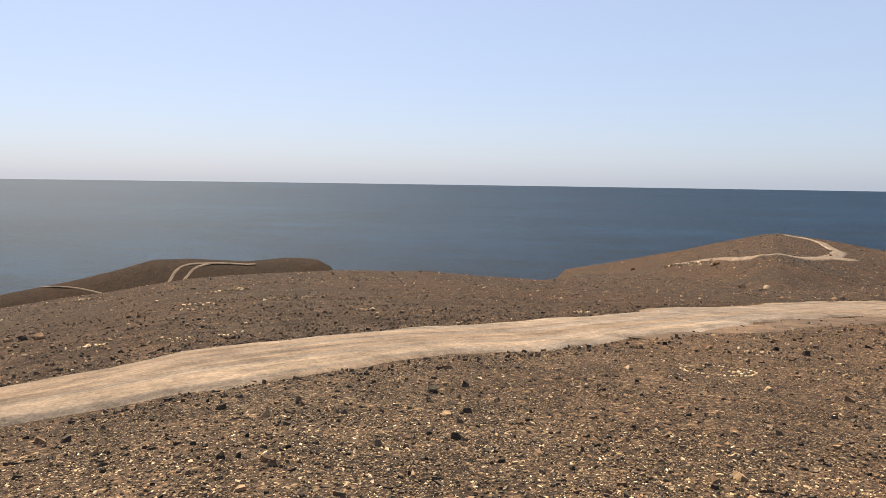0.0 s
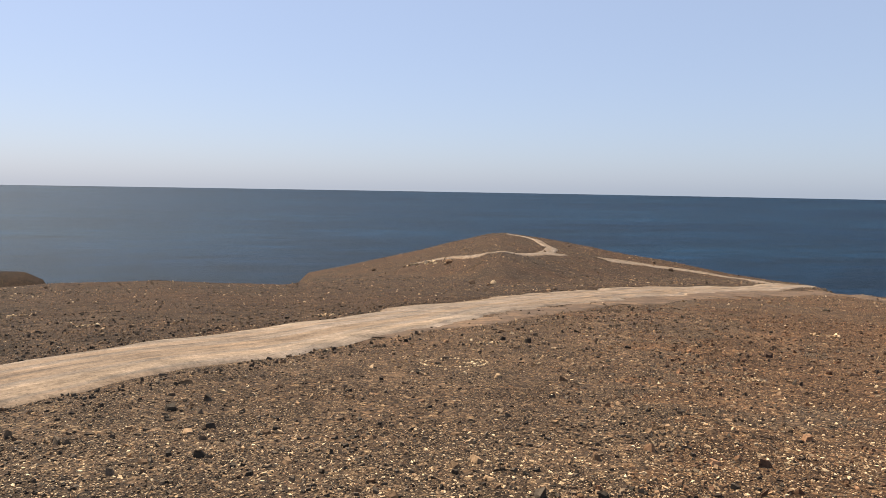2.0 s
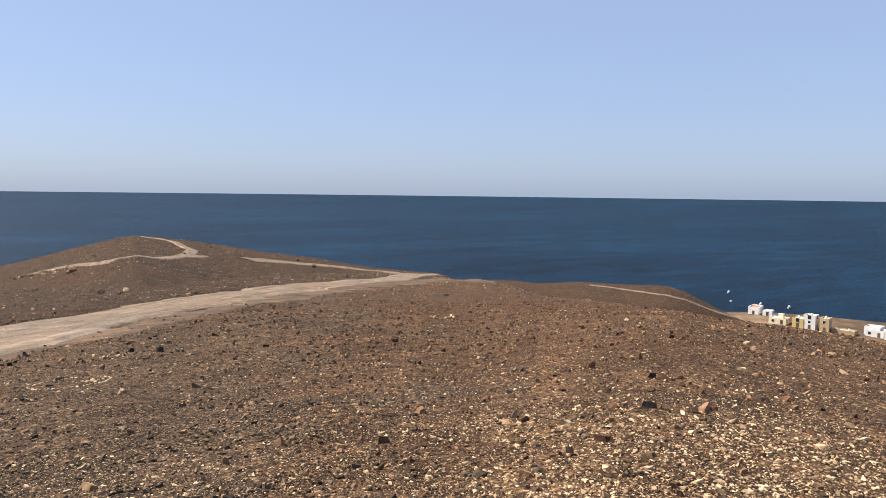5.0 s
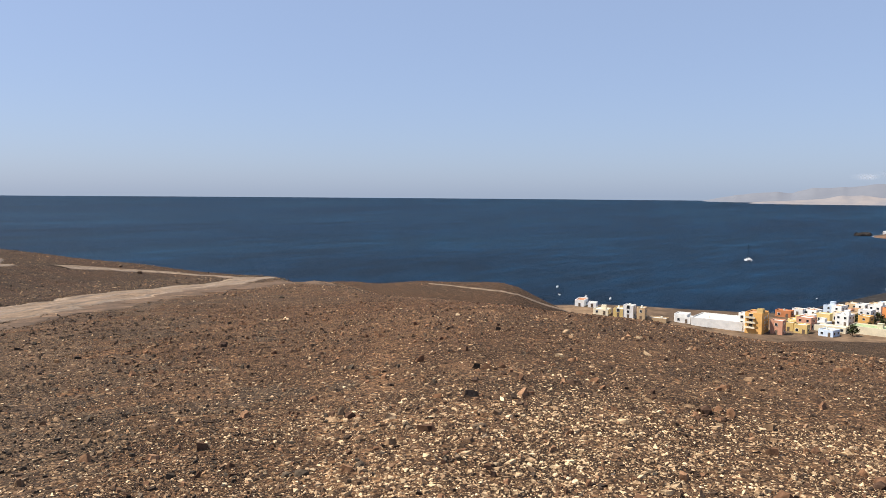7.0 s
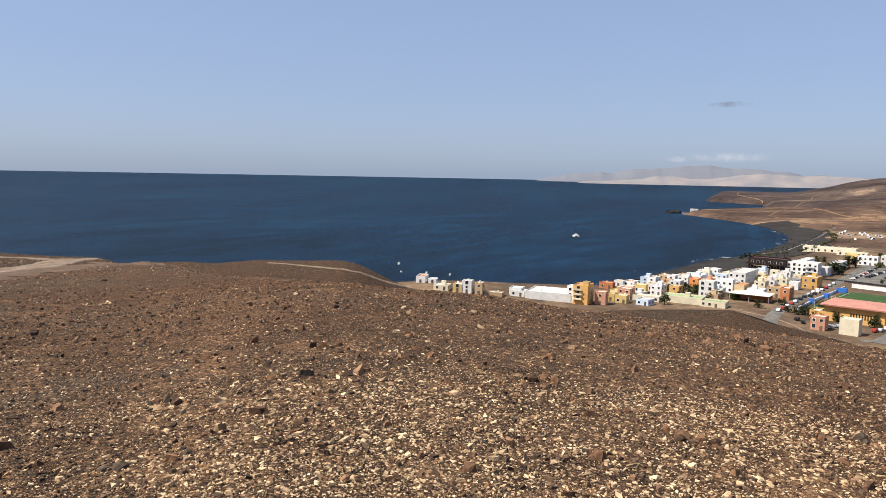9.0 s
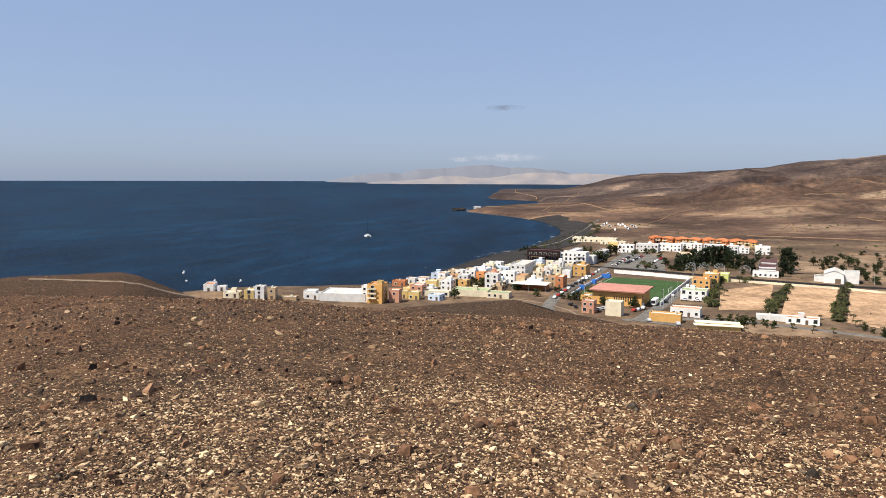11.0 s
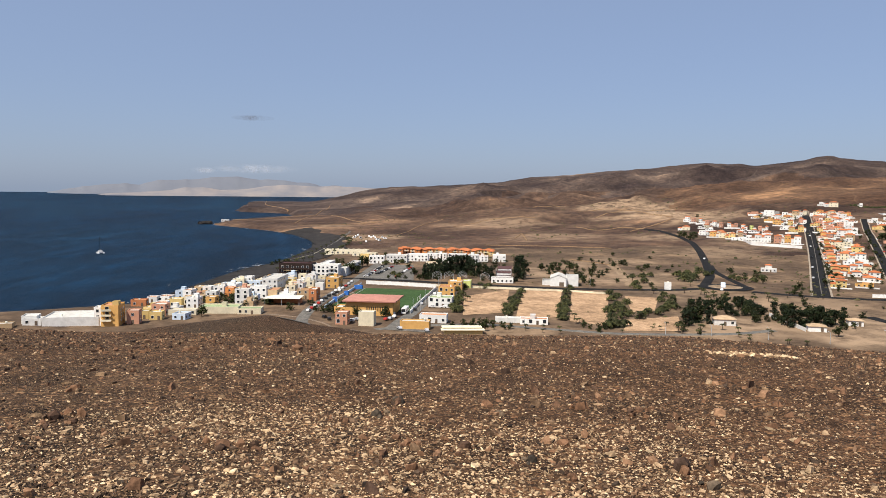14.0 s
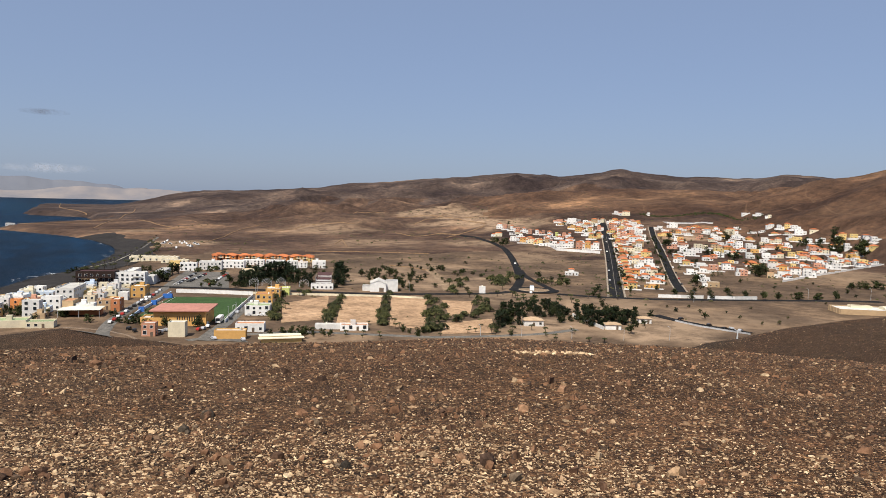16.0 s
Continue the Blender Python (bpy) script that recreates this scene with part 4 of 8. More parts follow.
villa(694, -582.3, 13, 6.8, 126, "yellow", "tile")
villa(653.5, -553.5, 12.3, 5.8, 126, "white", "tile")
villa(616.2, -525.2, 11.6, 5.4, 126, "white", "flat")
villa(581.7, -500.5, 11, 5.2, 126, "cream", "tile")
villa(541.5, -472.9, 12.3, 5.9, 126, "white", "tile")
villa(557.3, -468.7, 9.4, 4.4, 126, "white", "tile")
villa(591.8, -494.6, 10, 4.6, 126, "white", "tile")
villa(627.7, -521.2, 9.4, 4.9, 126, "white", "flat")
villa(665.6, -545.8, 10, 5.2, 126, "white", "tile")
villa(702.2, -573.9, 9.2, 4.8, 126, "cream", "flat")
villa(939.9, -816.3, 12.4, 5.5, 126, "white", "flat")
villa(943.2, -847.5, 16.1, 7.5, 126, "white", "flat")
villa(881, -778.9, 20, 5.2, 126, "yellow", "tile")
villa(909.4, -831.3, 12.1, 5.4, 126, "white", "tile")
villa(721.7, -666.7, 13.8, 5.8, 126, "white", "flat")
villa(771.4, -708.2, 13.2, 5.4, 126, "salmon", "tile")
villa(666, -605.6, 11.4, 5.3, 126, "tan", "tile")
villa(625.1, -582.4, 10.8, 5, 126, "yellow", "tile")
villa(572.1, -538.7, 8.8, 4.6, 126, "white", "flat")
villa(884, -844.8, 13.6, 7.1, 126, "salmon", "tile")
villa(875.9, -855.7, 15.2, 7.1, 126, "white", "tile")
villa(868.4, -895.5, 18.6, 9, 126, "cream", "tile")
villa(818.1, -813, 14.3, 7.5, 126, "white", "flat")
villa(856.8, -972.6, 11.7, 6.4, 132, "white", "tile")
villa(828.5, -957.6, 9.8, 6.2, 132, "white", "flat")
villa(820.1, -965, 11.3, 6.2, 132, "yellow", "tile")
villa(804.8, -963, 12.7, 7, 132, "white", "flat")
villa(782.4, -946.2, 15.5, 7.7, 132, "white", "flat")
villa(760.7, -951.8, 15.2, 5, 132, "cream", "tile")
villa(807.2, -853.1, 11.1, 5, 126, "white", "flat")
villa(786.8, -849.4, 10.8, 5, 126, "ochre", "tile")
villa(755.3, -845.5, 13.3, 7.2, 132, "white", "flat")
villa(730.8, -843.9, 14.4, 7.1, 132, "cream", "tile")
villa(693.3, -817.5, 8.2, 5.3, 132, "white", "flat")
villa(737.3, -889, 16.1, 6.4, 132, "yellow", "flat")
villa(710.8, -881.4, 9.9, 7, 132, "white", "flat")
villa(699.4, -892.7, 11.2, 7, 132, "white", "flat")
villa(685.3, -913.3, 13.8, 7.8, 132, "yellow", "tile")
villa(672.9, -918.9, 12.3, 6.1, 132, "yellow", "flat")
villa(646.1, -907.8, 13.2, 6.7, 132, "white", "tile")
villa(581.3, -830.1, 10.7, 6.8, 132, "white", "flat")
villa(739, -707.5, 14.2, 6, 126, "cream", "flat")
villa(707.4, -674.8, 16.3, 5.7, 126, "white", "flat")
villa(730.7, -727.8, 14.2, 6, 126, "tan", "tile")
villa(693, -697.2, 17.5, 5.7, 126, "yellow", "flat")
villa(701.2, -721.6, 13.7, 5.8, 126, "ochre", "tile")
villa(713.5, -753.8, 11.2, 6, 126, "white", "flat")
villa(711.6, -768.9, 12.6, 6.7, 126, "white", "flat")
villa(691.6, -784.8, 16.3, 5.2, 132, "salmon", "tile")
villa(682.3, -792.5, 9.4, 5.1, 132, "ochre", "tile")
villa(647.3, -811.6, 14.2, 6.5, 132, "salmon", "tile")
villa(626.6, -805.7, 12.6, 5.6, 132, "cream", "tile")
villa(609.6, -798.8, 12.3, 5.5, 132, "white", "flat")
villa(612, -824.8, 7.4, 7, 132, "white", "flat")
villa(640.6, -692.9, 8.8, 6.7, 126, "white", "flat")
villa(634, -713.7, 11.2, 5.4, 132, "white", "flat")
villa(621, -722, 12.2, 5.4, 132, "cream", "tile")
villa(621.4, -741.2, 9.8, 6.1, 132, "yellow", "flat")
villa(601.8, -736.5, 10.8, 4.6, 132, "cream", "tile")
villa(591.1, -741.9, 10.6, 4.6, 132, "ochre", "tile")
villa(581.6, -762.5, 14.1, 5.2, 132, "yellow", "tile")
villa(605, -682.3, 9.5, 3.9, 132, "white", "flat")
villa(661.1, -690.7, 10.4, 4.8, 126, "cream", "tile")
villa(646.4, -631.7, 11.2, 4.6, 126, "white", "tile")
villa(605.1, -584.5, 11.7, 4.9, 126, "white", "flat")
villa(579.6, -577.1, 16.9, 6.5, 126, "salmon", "flat")
villa(580.9, -596.5, 11.3, 7.2, 126, "white", "tile")
villa(553.2, -587.6, 12, 5.2, 126, "white", "flat")
villa(566.6, -647, 11.1, 5.5, 132, "white", "flat")
villa(551.7, -646.6, 9.8, 4.8, 132, "ochre", "tile")
villa(544.3, -652.7, 7.5, 7.1, 132, "yellow", "flat")
villa(558.3, -683.8, 8.9, 4.3, 132, "white", "tile")
villa(569.2, -723.7, 11.4, 5.1, 132, "white", "tile")
villa(537.5, -709.8, 14.1, 6.1, 132, "white", "flat")
villa(550.7, -745.2, 8.9, 4.4, 132, "cream", "tile")
villa(537.8, -750.5, 11, 3.7, 132, "white", "tile")
villa(543.7, -782, 8.9, 3.8, 132, "white", "tile")
villa(534.1, -516.6, 11.3, 4.9, 126, "white", "flat")
villa(488.5, -487.2, 13.3, 4.5, 126, "tan", "flat")
villa(523.4, -513.3, 7.1, 3.2, 126, "white", "flat")
villa(520.2, -593, 9.2, 5, 132, "tan", "flat")
villa(520.1, -609.9, 12.3, 4.5, 132, "white", "flat")
villa(510.9, -632.8, 11.2, 5.7, 132, "white", "flat")
villa(520.6, -666.8, 12.5, 4.7, 132, "white", "tile")
villa(507.3, -602.7, 7, 3.3, 132, "white", "tile")
villa(1132.9, -876, 9.4, 5.4, 126, "white", "flat")
villa(1112.7, -884.1, 20.6, 7.4, 126, "cream", "tile")
villa(1110.9, -936, 6.2, 5.4, 126, "white", "flat")
villa(1004.2, -1072.7, 19.7, 4.2, 126, "white", "flat")
villa(963.6, -1060.2, 15, 4.1, 132, "white", "flat")
villa(922.9, -1042.2, 9, 3.9, 132, "cream", "flat")


# smaller houses packed between the named ones
taken = [(o.location.x, o.location.y) for o in scene.objects if o.parent is None and o.name.startswith("house")]
for i in range(21):
    for j in range(14):
        x, y = 410 + i * 8.4 + rng.uniform(-1.6, 1.6), -10 + j * 7.6 + rng.uniform(-1.6, 1.6)
        if spline(x, SHORE) - y < 34 or x > 585 - 0.4 * y or y < 20 - (x - 412) * 0.2 - 6 or rng.random() < 0.16:
            continue
        if (x < 447 and y < 66) or (436 < x < 476 and 2 < y < 34) or (455 < x < 472 and 38 < y < 68) or min(math.hypot(x - a, y - b) for a, b in taken) < 8.0:
            continue
        taken.append((x, y))
        h = rng.choice((3.0, 3.2, 3.4, 5.8, 6.0, 6.3))
        house(x, y, rng.uniform(5.5, 8), rng.uniform(5.5, 8), h, rng.uniform(98, 106), rng.choice(("white", "white", "white", "white", "cream", "cream", "tan", "salmon", "yellow", "ochre", "bluewhite", "orange", "grey")), rng.choice(("flat", "flat", "flat", "terrace")), 1 if h < 4 else 2, small=True)


# ---- more small houses between the named ones of the estate ----
DISTRICTS = [
    [(1035, -588), (883, -628), (769, -578), (822, -533), (892, -507)],
    [(1133, -736), (1093, -816), (889, -668), (931, -668)],
    [(1080, -821), (1057, -870), (540, -494), (482, -415), (507, -410)],
    [(936, -801), (920, -971), (850, -969), (565, -828), (536, -788), (513, -611), (557, -516)],
]


def inside(x, y, poly):
    hit = False
    for (ax, ay), (bx, by) in zip(poly, poly[1:] + poly[:1]):
        if (ay > y) != (by > y) and x < ax + (bx - ax) * (y - ay) / (by - ay):
            hit = not hit
    return hit


def within(poly):
    while True:
        x, y = rng.uniform(min(p[0] for p in poly), max(p[0] for p in poly)), rng.uniform(min(p[1] for p in poly), max(p[1] for p in poly))
        if inside(x, y, poly):
            return x, y


STREETS = [((447, -350), (1105, -823)), ((461, -427), (963, -817))]


def off_street(x, y):
    best = 1e9
    for (ax, ay), (bx, by) in STREETS:
        t = max(0, min(1, ((x - ax) * (bx - ax) + (y - ay) * (by - ay)) / ((bx - ax) ** 2 + (by - ay) ** 2)))
        best = min(best, math.hypot(x - ax - t * (bx - ax), y - ay - t * (by - ay)))
    return best


taken = [(o.location.x, o.location.y) for o in scene.objects if o.parent is None and o.name.startswith("villa")]
for poly, count, walls, roofs in (
    (DISTRICTS[0], 16, ("white", "white", "salmon", "cream"), ("flat", "tile")),
    (DISTRICTS[1], 16, ("ochre", "cream", "white"), ("flat", "tile")),
    (DISTRICTS[2], 42, ("white", "cream", "ochre", "salmon"), ("tile", "tile", "flat")),
    (DISTRICTS[3], 68, ("white", "white", "white", "cream", "ochre", "salmon", "yellow"), ("flat", "flat", "tile")),
):
    built = 0
    for _ in range(count * 12):
        x, y = within(poly)
        if built >= count or off_street(x, y) < 16 or min(math.hypot(x - a, y - b) for a, b in taken) < 12.5:
            continue
        built += 1
        taken.append((x, y))
        villa(x, y, rng.uniform(8, 14), rng.choice((3.2, 3.4, 4.0, 5.8, 6.2)), rng.choice((126, 126, 132)), rng.choice(walls), rng.choice(roofs))


# ---- builders for the plain ----
def plot(name, corners, mat, label, category, rounded=False):
    """A patch of ground of its own, draped a hand above the soil."""
    c = np.array(corners, float)
    u, v = np.meshgrid(np.linspace(0, 1, 19), np.linspace(0, 1, 19))
    e = 0.03 * waves(u * 9, v * 9, 1.0, len(label))
    u2, v2 = u + e * u * (1 - u) * 3, v + e.T * v * (1 - v) * 3
    if rounded:
        p, q = u * 2 - 1, v * 2 - 1
        wob = 1 + 0.16 * waves(np.arctan2(q, p) * 2, 0 * p, 1.0, int(corners[0][0]))
        u2, v2 = 0.5 + 0.5 * p * np.sqrt(1 - q * q / 2) * wob, 0.5 + 0.5 * q * np.sqrt(1 - p * p / 2) * wob
    P = (1 - u2)[..., None] * (1 - v2)[..., None] * c[0] + u2[..., None] * (1 - v2)[..., None] * c[1] + u2[..., None] * v2[..., None] * c[2] + (1 - u2)[..., None] * v2[..., None] * c[3]
    X, Y = P[..., 0], P[..., 1]
    ob, _ = sheet(name, X, Y, land(X, Y) + 0.06 + 0.0003 * np.hypot(X, Y), [mat])
    return tagged(ob, label, category, kind="structure")


def wall_run(line, h, mat, label, t=0.3):
    """A free-standing wall of straight lengths with a coping."""
    x0, y0 = line[0]
    b = thing("boundary_wall", x0, y0, height(x0, y0), 0, label, "wall")
    for (ax, ay), (bx, by) in zip(line, line[1:]):
        n = max(1, int(math.hypot(bx - ax, by - ay) / 12))
        for i in range(n):
            px, py = ax + (bx - ax) * i / n, ay + (by - ay) * i / n
            qx, qy = ax + (bx - ax) * (i + 1) / n, ay + (by - ay) * (i + 1) / n
            L, z0 = math.hypot(qx - px, qy - py), min(height(px, py), height(qx, qy)) - b.location.z
            s = Shape().box(0, -t / 2, -0.6, L, t / 2, h).box(0, -t / 2 - 0.06, h, L, t / 2 + 0.06, h + 0.1)
            attach("wall_panel", s.mesh("wall_panel", mat), b, (px - x0, py - y0, z0), math.degrees(math.atan2(qy - py, qx - px)))
    return b


# roads and plots of the plain
plot("field", [(475.7, -102.4), (507.3, -142.3), (407.2, -113.1), (402.8, -86.2)], FIELD, "bare tan field between palm rows", "field")
plot("field", [(502, -150.8), (492.5, -177.3), (388.4, -137.5), (387.2, -112.8)], FIELD, "bare tan field between palm rows", "field")
plot("field", [(490.9, -183.6), (473.6, -204.6), (360.3, -154.8), (375.8, -140.3)], FIELD, "bare tan field between palm rows", "field")
plot("field", [(465, -212.2), (454.7, -231.9), (403.9, -203.9), (399.8, -187.6)], FIELD, "bare tan field between palm rows", "field")
plot("field", [(377.2, -175.3), (383.1, -207.9), (339.9, -188.2), (345.9, -157.7)], FIELD, "bare tan field between palm rows", "field")
plot("car_park", [(584.9, -40.3), (692.5, -66.9), (687.8, -98.4), (568.3, -81.4)], STREET, "dusty asphalt car park beside the hotel", "car park")
plot("yard", [(364.7, -36.8), (394, -47.2), (376, -56.1), (353.2, -60.1)], STREET, "asphalt yard before the sports hall", "yard")
ribbon("road", [(589, -20.7), (579.7, -48), (542.4, -116.6), (520.9, -153.8), (504.9, -192.4), (495.6, -234.4), (490.4, -270.3), (497.4, -285.3)], 9, ASPHALT, "asphalt main road through the village", category="road", ragged=0.0, lift=0.12, seg=6.0)
ribbon("road", [(475.7, -316.2), (455, -334), (432.7, -369.4), (411, -432.5), (391.1, -499.9), (372.8, -546.1)], 9, ASPHALT, "asphalt road below the hillside estate", category="road", ragged=0.0, lift=0.12, seg=6.0)
ribbon("road", [(512.6, -299.1), (572.3, -339.6), (666.2, -389.9), (762.3, -437.8), (851.1, -478), (937.9, -502.9), (1010, -513.5), (1056.4, -511.5)], 8, ASPHALT, "new black asphalt road climbing the hill", category="road", ragged=0.0, lift=0.12, seg=6.0)
ribbon("road", [(488.6, -323), (532.6, -337.5), (575.1, -352), (608, -364.3), (652.3, -385.9)], 6, ASPHALT, "new black asphalt road off the roundabout", category="road", ragged=0.0, lift=0.12, seg=6.0)
ribbon("road", [(447.3, -350.3), (614.2, -474.5), (732.1, -560.2), (884.5, -668.3), (1016.4, -761.2), (1105.5, -823.5)], 11, ASPHALT, "wide asphalt street up through the estate", category="street", ragged=0.0, lift=0.12, seg=6.0)
ribbon("road", [(461, -426.6), (593.8, -531.3), (710.7, -622.9), (840.5, -722.9), (963, -817.5)], 7.5, ASPHALT, "asphalt street up through the estate", category="street", ragged=0.0, lift=0.12, seg=6.0)
ribbon("pavement", [(451.1, -345.2), (617.9, -469.4), (735.8, -555.1), (888.1, -663.2), (1020.0, -756.0), (1109.1, -818.3)], 1.6, PAVING, "pale pavement beside the estate street", category="pavement", ragged=0.0, lift=0.3, seg=6.0)
ribbon("pavement", [(443.5, -355.4), (610.5, -479.6), (728.4, -565.3), (880.9, -673.4), (1012.8, -766.4), (1101.9, -828.7)], 1.6, PAVING, "pale pavement beside the estate street", category="pavement", ragged=0.0, lift=0.3, seg=6.0)
ribbon("median", [(447.3, -350.3), (614.2, -474.5), (732.1, -560.2), (884.5, -668.3)], 0.7, STREET, "low kerbed median of the estate street", category="median", ragged=0.0, lift=0.35, seg=6.0)
ribbon("pavement", [(463.8, -423.0), (596.6, -527.7), (713.5, -619.3), (843.3, -719.3), (965.8, -813.9)], 1.4, PAVING, "pale pavement beside the estate street", category="pavement", ragged=0.0, lift=0.3, seg=6.0)
ribbon("pavement", [(458.2, -430.2), (591.0, -534.9), (707.9, -626.5), (837.7, -726.5), (960.2, -821.1)], 1.4, PAVING, "pale pavement beside the estate street", category="pavement", ragged=0.0, lift=0.3, seg=6.0)
ribbon("road", [(152.4, 2.8), (413.5, 4.3), (492.8, -14.1), (571.4, -35.5), (626.1, -47.4), (703.7, -65.5)], 7, STREET, "asphalt street beside the sports ground", category="street", ragged=0.0, lift=0.12, seg=6.0)
ribbon("road", [(381.9, -46.6), (410.7, -57.6), (459.7, -74.5), (518.3, -94.8)], 7, STREET, "asphalt street beside the sports ground", category="street", ragged=0.0, lift=0.12, seg=6.0)
ribbon("road", [(366, -33), (373.6, -57.9), (373.5, -92.4), (357.6, -118.1), (340, -148.7), (333.7, -174.8), (330.3, -210.5), (336.7, -236.6)], 5, STREET, "grey dusty road at the foot of the hill", category="road", ragged=0.0, lift=0.12, seg=6.0)
ribbon("road", [(368.1, -319.4), (349.8, -317.1), (328.2, -319.3), (311.2, -324.3), (297.2, -326.8)], 8, ASPHALT, "asphalt road with parked cars on the plain", category="road", ragged=0.0, lift=0.12, seg=6.0)
ribbon("promenade", [(600, 36.2), (750.7, 26.8), (794.7, 13.4), (847.6, -2), (944.8, -17.5), (1024.3, -32.4), (1103.2, -47.4), (1259.7, -69.2)], 4, STREET, "pale promenade behind the black beach", category="promenade", ragged=0.0, lift=0.12, seg=6.0)
ribbon("track", [(675.3, -293.3), (614.4, -275.5), (550, -254.6), (514.6, -240.8)], 9, DUST, "pale dirt track across the plain", category="track", seg=4.0)
ribbon("track", [(1488.8, 29.5), (1652.6, 17.4), (2019.7, -16.4), (2238.2, -52.1), (2522.7, -70.2)], 2.8, TAN_EARTH, "pale dirt track over the brown hills", category="track", seg=9.0, lift=0.4)
ribbon("track", [(4729.9, 258.3), (2941.3, 169.1), (2495.2, 101.4), (2422.5, 66.1)], 2.8, TAN_EARTH, "pale dirt track over the brown hills", category="track", seg=9.0, lift=0.4)
ribbon("track", [(1840.7, -55.2), (1554.4, -85.1), (1448.3, -114.3)], 2.4, TAN_EARTH, "pale dirt track over the brown hills", category="track", seg=9.0, lift=0.4)
ribbon("track", [(1954.5, 244.7), (1689.9, 146.7), (1752.8, 81.4), (1965.2, -9.9)], 2.4, TAN_EARTH, "pale dirt track over the brown hills", category="track", seg=9.0, lift=0.4)
ribbon("track", [(1431.9, 19), (1426, -35.1), (1447.6, -97.1), (1458.3, -132)], 2.4, TAN_EARTH, "pale dirt track over the brown hills", category="track", seg=9.0, lift=0.4)
ribbon("track", [(1134.8, -598.5), (1236.9, -604), (1307.3, -601), (1360.2, -575.1), (1358, -513.5)], 3.6, TAN_EARTH, "pale dirt track over the brown hills", category="track", seg=9.0, lift=0.4)
ribbon("track", [(725.5, -269.2), (698.3, -284.1), (664.5, -291.7)], 2.8, TAN_EARTH, "pale dirt track over the brown hills", category="track", seg=9.0, lift=0.4)
ribbon("track", [(1176, -445.3), (1105.4, -458.2), (1122.7, -506.5), (1056.4, -511.5)], 2.8, TAN_EARTH, "pale dirt track over the brown hills", category="track", seg=9.0, lift=0.4)
ribbon("track", [(1118, -123.3), (1267.8, -176.1), (1401.2, -225.3), (1425.6, -261)], 2, TAN_EARTH, "pale dirt track over the brown hills", category="track", seg=9.0, lift=0.4)
ribbon("track", [(926.7, -227.4), (904.8, -266), (876.5, -317.2), (834.3, -361.7)], 2, TAN_EARTH, "pale dirt track over the brown hills", category="track", seg=9.0, lift=0.4)
ribbon("track", [(1294, -256.7), (1371.6, -335.8), (1354, -374.9), (1289.5, -421.2)], 2.4, TAN_EARTH, "pale dirt track over the brown hills", category="track", seg=9.0, lift=0.4)
ribbon("track", [(1246.4, -508.2), (1306.7, -570.3), (1359.4, -652.4), (1351.8, -707.4)], 3.2, TAN_EARTH, "pale dirt track over the brown hills", category="track", seg=9.0, lift=0.4)
ribbon("track", [(1052.3, -484.3), (1080.7, -536.2), (1112.6, -583.8)], 3.2, TAN_EARTH, "pale dirt track over the brown hills", category="track", seg=9.0, lift=0.4)
ribbon("track", [(1025, -294.2), (1114.2, -331.8), (976.8, -298.8)], 2, TAN_EARTH, "pale dirt track over the brown hills", category="track", seg=9.0, lift=0.4)
ribbon("track", [(1579.5, -385.2), (1627.4, -505), (1629.8, -589.4)], 2.4, TAN_EARTH, "pale dirt track over the brown hills", category="track", seg=9.0, lift=0.4)
ribbon("path", [(421.1, 25.5), (413.4, 9.6), (396.7, -3.6), (375.8, -13.3), (153.9, -9.8)], 1.6, ROAD, "pale footpath round the near knoll", category="track", seg=2.0)
# walls
wall_run([(532, -90), (520.6, -111.9), (505.3, -149.2), (487.2, -185.7), (473, -206)], 1.4, WALLS["cream"], "long pale wall along the main road")
wall_run([(549.4, -42.4), (537.5, -67.3), (522.4, -91.6)], 2.6, WALLS["white"], "white wall behind the sports ground")
wall_run([(513.5, -90), (463.1, -73.3), (410.8, -57)], 2, WALLS["white"], "white wall beside the sports ground")
wall_run([(436.2, -9), (472.8, -18.3), (510.8, -29.3), (544.6, -38.7)], 1.6, WALLS["bluewhite"], "pale blue fence beside the sports ground")
wall_run([(839.6, -542.4), (803.9, -529), (775.3, -540.1), (743.3, -553.2)], 3.2, WALLS["white"], "white boundary wall of the estate")
wall_run([(439.7, -383.5), (432.6, -399.5), (425.2, -415.1)], 2.4, WALLS["white"], "white wall along the estate road")
wall_run([(421.5, -415.6), (413.2, -434.7), (409.1, -453.8)], 2.6, WALLS["white"], "white wall along the estate road")
wall_run([(995.4, -870.4), (976.9, -863), (968.5, -905.2), (963.1, -953.6)], 2.6, WALLS["white"], "long white wall on the hillside")
wall_run([(378.7, -262.8), (354.3, -256.8), (332.4, -251.9)], 1.8, WALLS["white"], "white garden wall beside the trees")
wall_run([(344, -314.1), (323.4, -314.7), (306.7, -319.6), (294.8, -323.4)], 0.8, METAL, "grey roadside barrier")
wall_run([(792.4, 23.4), (826.7, 8.7), (861, -4.8), (950.9, -20.7)], 0.8, WALLS["cream"], "low pale promenade wall")
wall_run([(492.2, -577.7), (504.3, -626.5), (520.1, -704.7), (532.6, -776.2)], 2, WALLS["white"], "white estate wall on the hillside")
